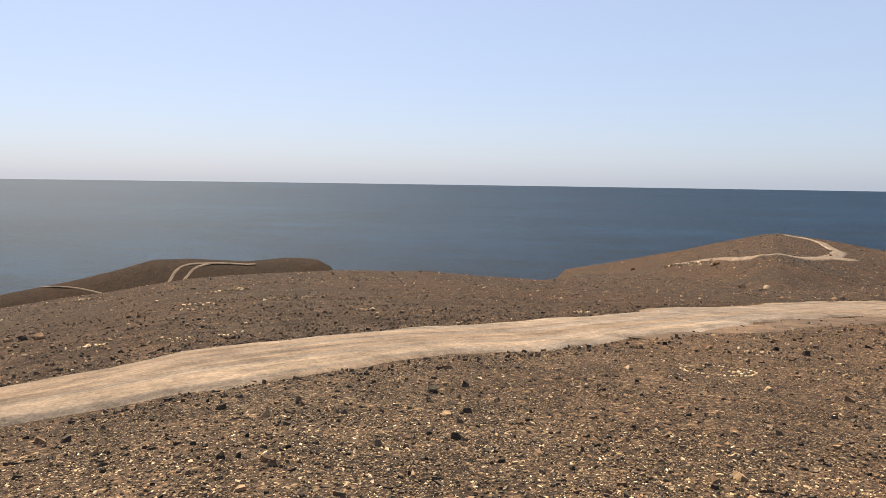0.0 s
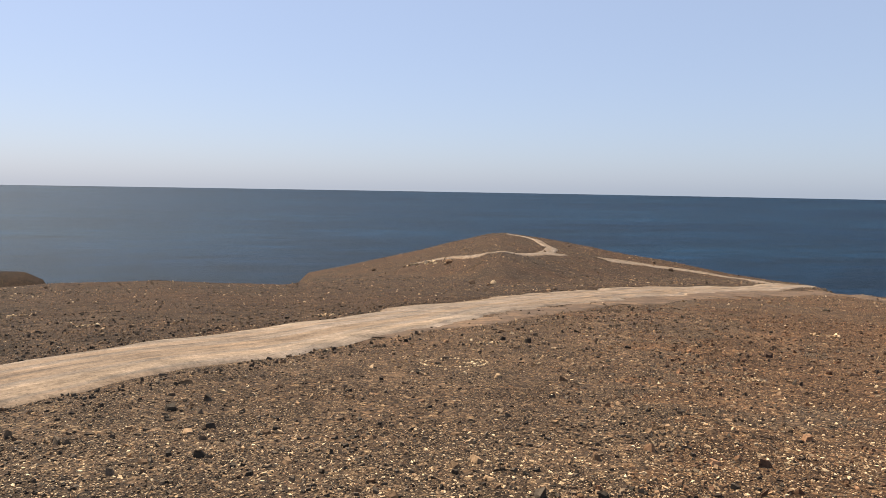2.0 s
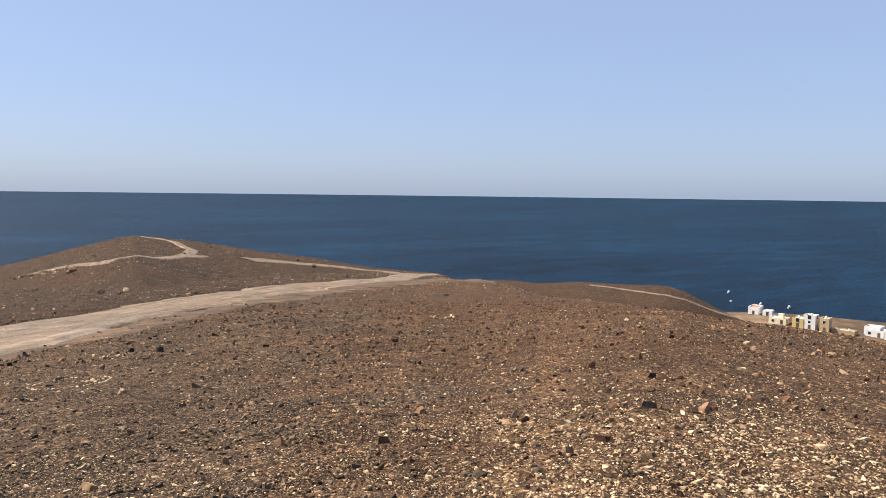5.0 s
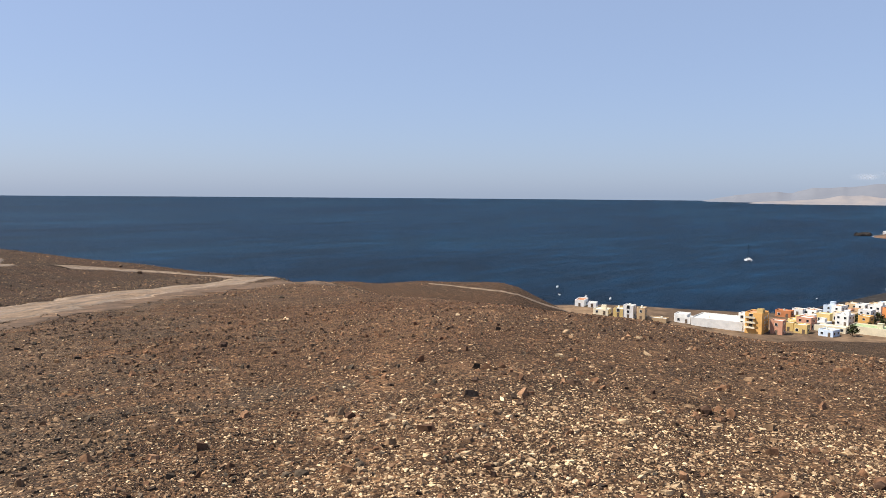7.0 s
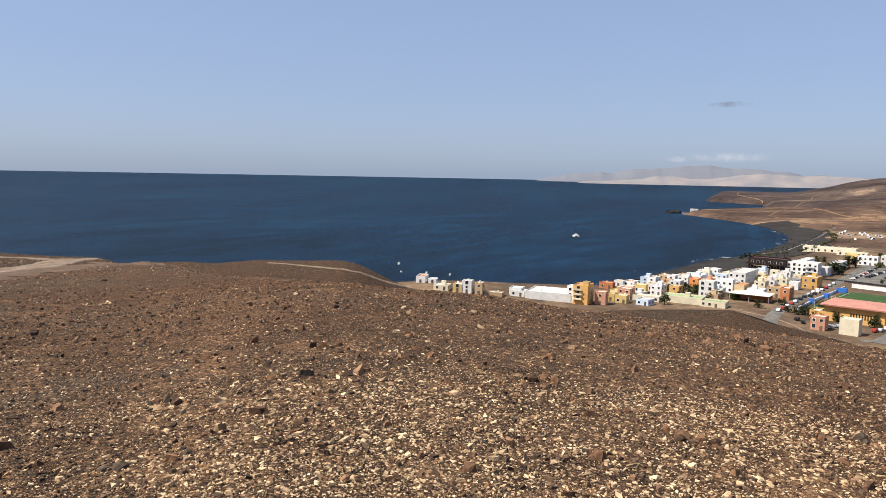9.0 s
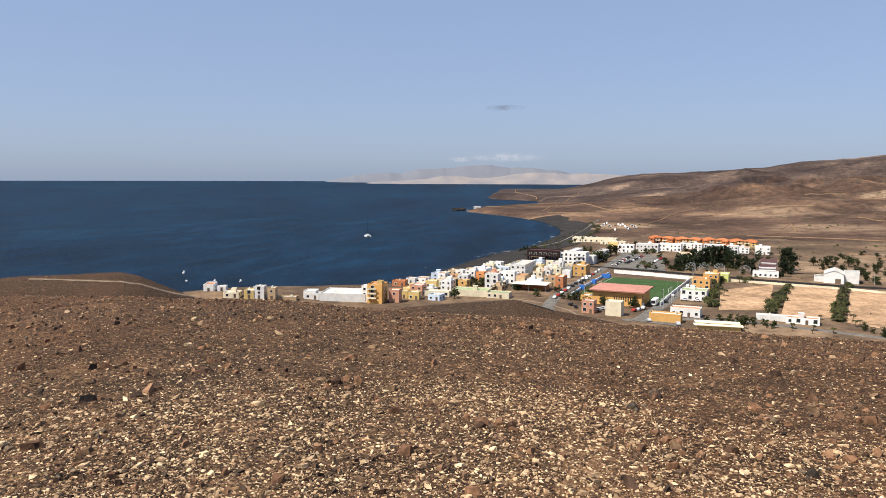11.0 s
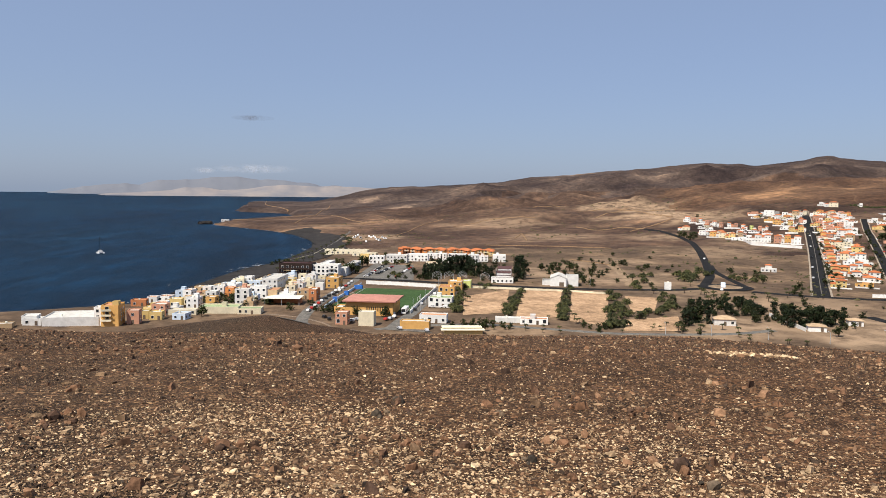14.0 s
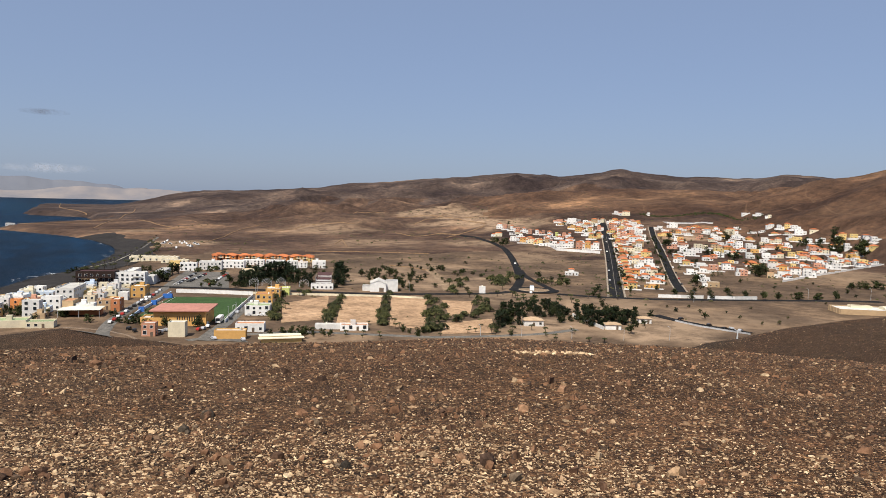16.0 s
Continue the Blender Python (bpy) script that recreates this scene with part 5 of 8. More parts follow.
# masts and poles
POLES = [(401.3, -57.4, 10.2), (420.5, -64.5, 9.3), (448.9, -72.1, 8.5), (476.6, -80.8, 8.3), (507.1, -90.4, 9.6), (446.5, -17.3, 7), (333.7, -174.8, 5.9), (327.6, -196, 5.4), (314.4, -218.4, 6), (302.3, -242.3, 5.5), (295.1, -266.3, 6.9), (86.6, -92.3, 1.4), (518.1, -208.5, 7), (546.6, -98.7, 9.5), (363.2, -110.7, 4.8), (537.8, -187.8, 6.2), (411.7, -392.7, 8), (401, -499.6, 8), (382.2, -546.9, 9.3)]
CARS_A = [(594.7, -45.9, 20), (601.7, -47.8, 20), (608.7, -49.7, 20), (615.9, -51.6, 20), (623.1, -53.6, 20), (631.2, -55.7, 20), (638.6, -57.8, 20), (647, -60, 20), (655.4, -62.2, 20), (663.9, -64.5, 20), (672.6, -66.8, 20), (612.1, -57, 20), (617.7, -59, 20), (624.1, -61.1, 20), (630.5, -63.2, 20), (637.1, -65.4, 20), (644.5, -67.7, 20), (651.1, -70, 20), (657.9, -72.3, 20), (665.5, -74.7, 20), (589.1, -70.3, 110), (598.3, -73.1, 110), (606.9, -75.9, 110), (616.3, -78.9, 110), (626.7, -82, 110), (636.4, -85.1, 110), (646.3, -88.3, 110), (657.2, -91.7, 110), (425.3, 0.1, 107), (433.9, -1.9, 107)]
CARS_B = [(443.3, -4, 107), (452.2, -6.1, 107), (462.5, -8.4, 107), (473.7, -10.7, 107), (484.4, -13.2, 107), (496.1, -15.8, 107), (508, -18.6, 107), (521.5, -21.5, 107), (490.1, -16.6, 107), (500.6, -19, 107), (510.6, -21.4, 107), (522.1, -24, 107), (533.9, -26.7, 107), (545.9, -29.5, 107), (558.9, -32.4, 107), (393.1, -19.7, 30), (389.3, -21.9, 25), (393.3, -25.1, 40), (390.4, -41.2, 120), (392.8, -43.7, 115), (398.9, -46.7, 110), (408.1, -47.2, 107), (403.1, -8.4, 107), (396.1, -10.9, 95), (421.5, -61.5, 107), (442.8, -68.5, 107), (466.8, -77.7, 107), (485.9, -84.1, 107), (363.7, -45.2, 80), (357, -58, 85)]
CARS_C = [(430.7, -73.1, 17), (428.9, -79.9, 17), (346.9, -321.2, 160), (323.6, -321.4, 160), (311.7, -321.3, 160), (307.6, -322.8, 160), (303.1, -324.6, 160), (505.3, -466.5, 128), (542.2, -496.7, 128), (575.8, -523.4, 128), (610.6, -550.8, 128), (647.5, -579.5, 128), (688.3, -611.3, 128), (732.6, -645.6, 128), (781.7, -683.5, 128), (547.3, -419.4, 126), (611.9, -467.4, 126), (675.3, -514, 126), (747, -566.7, 126), (829.4, -627.1, 126), (697.7, -406, 130), (483.8, -296.6, 130), (1050.7, -875.8, 130), (853.4, -766, 130), (619.4, -589.9, 130), (585.9, -614, 130), (562.6, -712, 130)]
CARS = CARS_A + CARS_B + CARS_C
CAMPERS = [(1096.6, -66.3), (1121, -70.8), (1149, -75.7), (1084.5, -75.9), (1121.1, -90.7), (1094.8, -91.7), (1120.5, -96.9), (1082.9, -96.7), (1046.5, -96.4), (1093.2, -109), (1068.8, -110.4), (1003.6, -77.1), (1024.5, -97.2)]


# ---- large single buildings ----
def special(name, x, y, bearing, label):
    return thing(name, x, y, height(x, y), bearing, label, "building")


def sports_hall():
    b = special("sports_hall", 419.7, -36.9, 107, "ochre sports hall with a wide faded red roof")
    w, d, h = 27.0, 24.0, 8.4
    shell(w, d, h, 0.2).part("wall", WALLS["ochre"], b)
    hip(w, d, 1.3, 1.8, h).part("roof", ROOFS["pink"], b, "faded red low-pitched sheet roof")
    Shape().box(-w / 2 - 1.8, -d / 2 - 1.8, h - 0.7, w / 2 + 1.8, d / 2 + 1.8, h - 0.16).part("fascia", ROOFS["pink"], b)
    for i in range(9):
        Shape().box(0, -0.05, 0, 0.55, 0.02, 2.6).part("slot_window", GLASS, b).matrix_basis = pose(-1.5 + i * 1.25, -d / 2, 2.4)
    s = shell(7, 10, 4.2)
    s.part("annex", WALLS["ochre"], b).matrix_basis = pose(-w / 2 - 3.5, -d / 2 + 6, 0)
    Shape().box(-3, -4.5, 3.3, 3, 4.5, 3.6).part("annex_roof", ROOFS["flat"], b).matrix_basis = pose(-w / 2 - 3.5, -d / 2 + 6, 0)


def dark_hotel():
    b = special("hotel", 604, 9, 104, "dark brown clad three-storey hotel with long balconies")
    shell(27, 14, 11.5).part("wall", WALLS["dark"], b)
    Shape().box(-13.2, -6.7, 10.4, 13.2, 6.7, 10.8).part("roof", ROOFS["slate"], b)
    for z in (3.2, 6.6):
        Shape().box(-13, -8.6, z, 12, -7, z + 0.25).box(-13, -8.6, z + 0.25, 12, -8.5, z + 1.1).part("balcony", WALLS["dark"], b)
    Shape().box(-9, -9.0, 5.6, 2, -7.02, 5.9).part("canopy", WALLS["tan"], b)
    for z in (0.8, 4.0, 7.4):
        for i in range(6):
            put_window(b, -10.5 + i * 4.1, -7, z, 0, True)


def white_hotel():
    b = special("hotel", 600, -14.5, 104, "white three-storey hotel with rows of dark openings")
    w, d, h = 21.2, 12.0, 10.5
    shell(w, d, h).part("wall", WALLS["white"], b)
    Shape().box(-w / 2 + 0.3, -d / 2 + 0.3, h - 1, w / 2 - 0.3, d / 2 - 0.3, h - 0.6).part("roof", ROOFS["flat"], b)
    for s in range(3):
        for i in range(6):
            put_window(b, -w / 2 + (i + 0.5) * w / 6, -d / 2, 0.9 + s * 3.3, 0, i in (1, 4) or s < 2)
        for i in range(2):
            put_window(b, w / 2, -3 + i * 5, 0.9 + s * 3.3, 90)
    for s in (1, 2):
        Shape().box(-3.2, -1.2, 0, 3.2, 0, 0.2).box(-3.2, -1.2, 0.2, 3.2, -1.1, 1.0).part("balcony", WALLS["white"], b).matrix_basis = pose(5.5, -d / 2, s * 3.3 + 0.3)
    for sx in (-1, 1):
        shell(7, 70, 6.5).part("wing", WALLS["white"], b, "long low white wing").matrix_basis = pose(sx * 12 - 1, 42, 0)
        Shape().box(-3.2, -34.7, 5.6, 3.2, 34.7, 5.9).part("wing_roof", ROOFS["flat"], b).matrix_basis = pose(sx * 12 - 1, 42, 0)


def battlement_hotel():
    for x, y, w, d, h in ((792, -60, 26, 10, 3.4), (820, -42, 48, 12, 4.8)):
        b = special("hotel", x, y, 106, "long cream hotel wing with a stepped battlement roofline")
        shell(w, d, h).part("wall", WALLS["cream"], b)
        Shape().box(-w / 2 + 0.3, -d / 2 + 0.3, h - 1, w / 2 - 0.3, d / 2 - 0.3, h - 0.6).part("roof", ROOFS["flat"], b)
        n = int(w / 5.5)
        for i in range(n):
            Shape().box(-0.9, -0.3, 0, 0.9, 0.3, 1.5).part("merlon", WALLS["cream"], b).matrix_basis = pose(-w / 2 + (i + 0.5) * w / n, -d / 2 + 0.31, h)
            for s in (0.7,) if h < 5 else (0.9, 3.6):
                put_window(b, -w / 2 + (i + 0.5) * w / n, -d / 2, s, 0, True)


def gable_hall():
    b = special("hall", 531, -188, 110, "white gabled hall with a dark double door")
    s = Shape()
    v = [(-6, -11, -2), (6, -11, -2), (6, -11, 6.2), (0, -11, 8.6), (-6, -11, 6.2)]
    s.add(v + [(a, 11, c) for a, _, c in v], [(0, 1, 2, 3, 4), (9, 8, 7, 6, 5), (1, 6, 7, 2), (5, 0, 4, 9)])
    s.part("wall", WALLS["white"], b)
    Shape().add([(-6.3, -11.3, 6.15), (0, -11.3, 8.7), (6.3, -11.3, 6.15), (-6.3, 11.3, 6.15), (0, 11.3, 8.7), (6.3, 11.3, 6.15)], [(0, 1, 4, 3), (1, 2, 5, 4)]).part("roof", ROOFS["flat"], b)
    shell(9, 16, 7.6).part("side_block", WALLS["white"], b).matrix_basis = pose(10.4, 0, 0)
    shell(6, 12, 3.6).part("annex", WALLS["white"], b).matrix_basis = pose(-9, 0, 0)
    Shape().box(-1.7, -0.08, 0, 1.7, 0.02, 3.2).part("door", WOOD, b, "dark double door").matrix_basis = pose(2.5, -11, 0)


def warehouse():
    b = special("warehouse", 333, -476, 122, "long low sand-coloured warehouse with a barrel roof")
    w, d, h = 46.0, 22.0, 3.6
    shell(w, d, h).part("wall", WALLS["tan"], b)
    Shape().box(-w / 2 + 0.3, -d / 2 + 0.3, h - 1, w / 2 - 0.3, d / 2 - 0.3, h - 0.6).part("roof", ROOFS["flat"], b)
    s = Shape()
    arc = [(6 * math.cos(a), 2.2 * math.sin(a)) for a in np.linspace(0, math.pi, 9)]
    s.add([(8, y, h - 0.6 + z) for y, z in arc] + [(22, y, h - 0.6 + z) for y, z in arc], [(i, i + 1, i + 10, i + 9) for i in range(8)] + [tuple(range(8, -1, -1)), tuple(range(9, 18))])
    s.part("barrel_roof", WALLS["cream"], b)
    shell(14, 6, 4.6, 0.3).part("upper_block", WALLS["cream"], b).matrix_basis = pose(-4, 6, 0)
    for i in range(8):
        Shape().box(-0.25, -0.25, 0, 0.25, 0, h).part("pilaster", WALLS["tan"], b).matrix_basis = pose(-w / 2, -d / 2 + 1.5 + i * 2.7, 0, 0, 0, -90)


def apartment_block():
    b = special("apartment_block", 396.2, 98.9, 92, "yellow ochre four-storey apartment block with balconies")
    w, d, h = 8.4, 12.0, 10.8
    shell(w, d, h).part("wall", WALLS["ochre"], b)
    Shape().box(-w / 2 + 0.3, -d / 2 + 0.3, h - 1, w / 2 - 0.3, d / 2 - 0.3, h - 0.6).part("roof", ROOFS["terrace"], b)
    shell(3, 4, h + 1.8).part("stair_tower", WALLS["yellow"], b).matrix_basis = pose(2.4, -2.2, 0)
    for s in range(3):
        Shape().box(-2.6, -1.2, 0, 2.2, 0, 0.18).box(-2.6, -1.2, 0.18, 2.2, -1.1, 1.0).box(-2.6, -1.1, 0.18, -2.5, 0, 1.0).part("balcony", WALLS["cream"], b).matrix_basis = pose(-1.2, -d / 2, 2.7 + s * 2.6)
        put_window(b, -1.2, -d / 2, 3.0 + s * 2.6, 0, True)
        put_window(b, w / 2, -1, 2.2 + s * 2.6, 90)
        put_window(b, w / 2, 3, 2.2 + s * 2.6, 90)


def canopy_tent():
    b = special("canopy_tent", 458, 15, 100, "cream canvas canopy stretched over a yard")
    s = Shape()
    n = 8
    v, f = [], []
    for i in range(n + 1):
        for j in range(n + 1):
            u, t = i / n * 2 - 1, j / n * 2 - 1
            v.append((u * 11, t * 8, 4.2 + 1.6 * (1 - abs(u) ** 1.5) * (1 - abs(t) ** 1.5)))
    v += [(a, c, z - 0.12) for a, c, z in v]
    m = (n + 1) ** 2
    for i in range(n):
        for j in range(n):
            k = i * (n + 1) + j
            f += [(k, k + n + 1, k + n + 2, k + 1), (m + k, m + k + 1, m + k + n + 2, m + k + n + 1)]
    s.add(v, f).part("canvas", CANVAS, b)
    for px, py in ((-10.6, -7.6), (10.6, -7.6), (-10.6, 7.6), (10.6, 7.6), (0, -7.6), (0, 7.6)):
        Shape().tube((px, py, -1), (px, py, 4.25 if px else 4.25), 0.12, 0.1).part("post", METAL, b)
    Shape().box(-10, 1, -1, 10, 7, 2.6).part("bar", WALLS["brick"], b)


def orange_row(x, y, w, h, wall, flip):
    """One house of the hotel row: a body, a projecting bay with its own roof and a balcony."""
    b = thing("row_house", x, y, height(x, y), 106, "%s hotel row house with an orange tiled hip roof" % COLOUR_WORD[wall], "house", "orange hotel row")
    shell(w, 10, h, 0.25).part("wall", WALLS[wall], b)
    hip(w, 10, 2.0, 0.7, h).part("roof", ROOFS["tile"], b, "orange tiled roof")
    bx = flip * w * 0.22
    bay = shell(w * 0.4, 4, h - 0.9, 0.2)
    bay.v = [(q[0] + bx, q[1] - 6.9, q[2]) for q in bay.v]
    bay.part("bay", WALLS[wall], b)
    br = hip(w * 0.4, 4, 1.5, 0.6, h - 0.9)
    br.v = [(q[0] + bx, q[1] - 6.9, q[2]) for q in br.v]
    br.part("bay_roof", ROOFS["tile"], b, "orange tiled roof")
    cx = -flip * w * 0.26
    Shape().box(cx - w * 0.2, -6.6, h * 0.5, cx + w * 0.2, -5.02, h * 0.5 + 0.2).box(cx - w * 0.2, -6.6, h * 0.5 + 0.2, cx + w * 0.2, -6.5, h * 0.5 + 1.0).part("balcony", WALLS["cream"], b)
    for z in (0.7, h * 0.5 + 0.4):
        put_window(b, cx, -5, z, 0, True)
        put_window(b, bx, -8.9, z, 0, False)


def stepped_hall():
    b = special("stepped_hall", 556, -150.5, 106, "white stepped building with dark plum roofs and blue side wall")
    shell(17, 7, 4.2).part("wall", WALLS["white"], b).matrix_basis = pose(0, -8, 0)
    Shape().box(-8.2, -11.2, 3.3, 8.2, -4.8, 3.6).part("roof", ROOFS["slate"], b)
    shell(11, 11, 6.6, 0.2).part("middle_block", WALLS["white"], b).matrix_basis = pose(1, 1, 0)
    Shape().add([(-5, -4.8, 5.4), (7, -4.8, 5.4), (7, 6.8, 7.4), (-5, 6.8, 7.4), (-5, -4.8, 5.15), (7, -4.8, 5.15), (7, 6.8, 7.1), (-5, 6.8, 7.1)], [(0, 1, 2, 3), (7, 6, 5, 4), (0, 4, 5, 1), (1, 5, 6, 2), (2, 6, 7, 3), (3, 7, 4, 0)]).part("middle_roof", ROOFS["slate"], b, "dark plum sloping roof")
    shell(10, 12, 8.6, 0.2).part("rear_block", WALLS["white"], b).matrix_basis = pose(1.5, 13, 0)
    Shape().add([(-4, 6.9, 7.9), (7, 6.9, 7.9), (7, 19.4, 10.2), (-4, 19.4, 10.2), (-4, 6.9, 7.65), (7, 6.9, 7.65), (7, 19.4, 9.9), (-4, 19.4, 9.9)], [(0, 1, 2, 3), (7, 6, 5, 4), (0, 4, 5, 1), (1, 5, 6, 2), (2, 6, 7, 3), (3, 7, 4, 0)]).part("rear_roof", ROOFS["slate"], b, "dark plum sloping roof")
    for sx in (-5.25, 7.02):
        Shape().box(sx, -4.7, -1, sx + 0.25, 19, 8.4).part("side_screen", WALLS["grey"], b)
    for i in range(5):
        put_window(b, -6.6 + i * 3.3, -11.5, 0.9, 0, False)


def lattice_frame(x, y):
    """A white peaked shade frame of slanting slats."""
    b = thing("shade_frame", x, y, height(x, y), 106, "white peaked lattice shade frame among dark trees", "pergola", "shade frames in the grove")
    for sx in (-3.6, 3.6):
        Shape().tube((sx, 0, -0.3), (sx, 0, 4.6), 0.14, 0.12, 6).part("post", METAL, b)
    for k in range(4):
        z = 1.0 + 1.15 * k
        Shape().tube((-3.6, 0, z), (0, 0, z + 2.1), 0.10, 0.10, 5).tube((0, 0, z + 2.1), (3.6, 0, z), 0.10, 0.10, 5).part("slat", METAL, b)


def slab_house():
    b = special("slab_house", 350.5, -75.2, 97, "low yellow building under two pale overhanging roof slabs")
    shell(19, 5, 1.9, 0.1).part("wall", WALLS["yellow"], b)
    Shape().box(-11, -3.4, 1.95, 10.6, 1.4, 2.25).part("front_slab", WALLS["cream"], b)
    Shape().box(-10.4, 0.4, 2.5, 9.6, 6.0, 2.85).part("rear_slab", WALLS["cream"], b)
    shell(18, 4, 2.45, 0.1).part("rear_wall", WALLS["yellow"], b).matrix_basis = pose(-0.4, 3.2, 0)


for k in range(8):
    orange_row(817 - 3.4 * k, -106 - 13.2 * k, 12.6, (6.6, 6.2, 6.0, 5.8, 6.0, 5.6, 5.6, 5.2)[k], ("brick", "orange", "orange", "ochre", "orange", "orange", "ochre", "yellow")[k], 1 if k % 2 else -1)
for x, y in ((575, -101.4), (574, -110.9), (573, -121.8), (562, -137.6)):
    lattice_frame(x, y)
for make in (sports_hall, dark_hotel, white_hotel, battlement_hotel, gable_hall, warehouse, apartment_block, canopy_tent, stepped_hall, slab_house):
    make()

# ---- football ground ----
PITCH = [(446.6, -14.0), (526.1, -38.1), (507.4, -89.0), (414.7, -57.5)]
plot("football_pitch", PITCH, TURF, "green artificial turf football pitch", "football pitch")


def pitch_point(u, v):
    p = np.array(PITCH)
    return (1 - u) * (1 - v) * p[0] + u * (1 - v) * p[1] + u * v * p[2] + (1 - u) * v * p[3]


def goal(u, v, bearing):
    x, y = pitch_point(u, v)
    b = thing("football_goal", x, y, height(x, y) + 0.2, bearing, "white football goal on the turf", "goal", "goals of the football pitch")
    for s in (-3.66, 3.66):
        Shape().tube((s, 0, 0), (s, 0, 2.5), 0.09, 0.09).part("post", WALLS["white"], b)
    Shape().tube((-3.66, 0, 2.44), (3.66, 0, 2.44), 0.09, 0.09).part("crossbar", WALLS["white"], b)


goal(0.48, 0.06, 20)
goal(0.48, 0.93, 20)
ribbon("touchline", [tuple(pitch_point(u, 0.05)) for u in (0.04, 0.5, 0.96)], 0.25, LINE_PAINT, "white painted touchline on the turf", 0, 0.32, category="line", seg=5)
ribbon("touchline", [tuple(pitch_point(u, 0.95)) for u in (0.04, 0.5, 0.96)], 0.25, LINE_PAINT, "white painted touchline on the turf", 0, 0.32, category="line", seg=5)
for u, v, c in ((0.93, -0.03, "blue"), (0.55, -0.05, "blue"), (0.2, -0.05, "blue")):
    x, y = pitch_point(u, v)
    k = thing("changing_cabin", x, y, height(x, y), 107, "blue metal cabin beside the pitch", "cabin", "cabins beside the pitch")
    shell(6 if u > 0.9 else 3, 2.5, 2.8, 0.1).part("wall", WALLS[c], k)
    Shape().box(-2.9 if u > 0.9 else -1.4, -1.1, 2.55, 2.9 if u > 0.9 else 1.4, 1.1, 2.72).part("roof", WALLS["blue"], k)

# ---- roundabout ----
RX, RY = 500.0, -309.0


def ring_sheet(name, r0, r1, mat, label, category, lift):
    x, y = polar_grid(np.arange(0, 360, 6), np.linspace(r0, r1, 4))
    ob, _ = sheet(name, x + RX, y + RY, land(x + RX, y + RY) + lift, [mat], close=True)
    return tagged(ob, label, category, kind="structure")


ring_sheet("roundabout", 12, 20, ASPHALT, "black asphalt ring of a roundabout", "roundabout", 0.5)
ring_sheet("roundabout_island", 0.2, 12, DUST, "planted island of the roundabout", "roundabout island", 0.6)
ring_sheet("kerb", 11.7, 12.3, PAVING, "pale kerb round the roundabout island", "kerb", 0.75)
sculpture = thing("roadside_panel", RX - 2, RY + 3, height(RX, RY) + 0.5, 120, "pale blue slanted panel on the roundabout island", "panel")
Shape().box(-1.6, -0.12, 0.0, 1.6, 0.12, 6.0, 0, pose(0, 0, 0, -58)).part("board", WALLS["bluewhite"], sculpture)
Shape().tube((0, 4.0, 0), (0, 3.6, 3.2), 0.15, 0.15).part("strut", METAL, sculpture)


# ---- masts, cars, boats ----
def pole(x, y, h):
    b = thing("lamp_mast", x, y, height(x, y), 0, "pale metal lamp mast", "mast", "masts on the plain")
    Shape().tube((0, 0, -0.5), (0, 0, h), 0.16, 0.08, 7).part("post", METAL, b)
    Shape().tube((0, 0, h - 0.1), (1.2, 0, h + 0.15), 0.06, 0.05, 5).part("arm", METAL, b)
    Shape().box(0.9, -0.15, h + 0.05, 1.8, 0.15, h + 0.25).part("lamp_head", METAL, b)


for q in POLES:
    pole(*q)


def car_model(k, van=False):
    b = thing("camper_van" if van else "car", 0, -2000, 0, 0, "white camper van parked on the gravel lot" if van else "%s car parked in the village" % ("white", "silver-grey", "black", "dark red", "dark blue")[k], "van" if van else "car", "camper vans by the beach" if van else "cars of the village")
    L, W, H = (6.0, 2.1, 2.7) if van else (4.2, 1.75, 1.45)
    y = L / 2
    s = Shape()
    prof = [(-y, 0.35), (y, 0.35), (y, 0.75), (y * 0.5, 0.9), (y * 0.25, H), (-y * 0.7, H), (-y * 0.97, 0.95)]
    n = len(prof)
    s.add([(-W / 2, a, z) for a, z in prof] + [(W / 2, a, z) for a, z in prof], [tuple(range(n)), tuple(range(2 * n - 1, n - 1, -1))] + [(i, n + i, n + (i + 1) % n, (i + 1) % n) for i in range(n)])
    s.part("body", CAR_PAINTS[k], b)
    g = Shape()
    for sx in (-1, 1):
        g.box(min(sx * W / 2, sx * (W / 2 + 0.02)), -y * 0.6, 0.95, max(sx * W / 2, sx * (W / 2 + 0.02)), y * 0.3, H - 0.15)
    g.part("glass", GLASS, b)
    for sx in (-1, 1):
        for sy in (-0.62, 0.62):
            Shape().tube((sx * W / 2 - sx * 0.2, sy * y, 0.32), (sx * W / 2 + sx * 0.02, sy * y, 0.32), 0.32, 0.32, 10).part("wheel", RUBBER, b)
    return b


models = [car_model(k) for k in range(5)]
camper = car_model(0, True)
for i, (x, y, brg) in enumerate(CARS):
    k = rng.choice((0, 0, 0, 0, 1, 1, 1, 2, 2, 3))
    copy_thing(models[k], pose(x, y, height(x, y) + 0.3, 0, 0, -brg + rng.uniform(-4, 4)))
for x, y in CAMPERS:
    copy_thing(camper, pose(x, y, height(x, y) + 0.1, 0, 0, rng.uniform(0, 180)))
for m in models + [camper]:
    for o in list(m.children_recursive) + [m]:
        bpy.data.objects.remove(o)

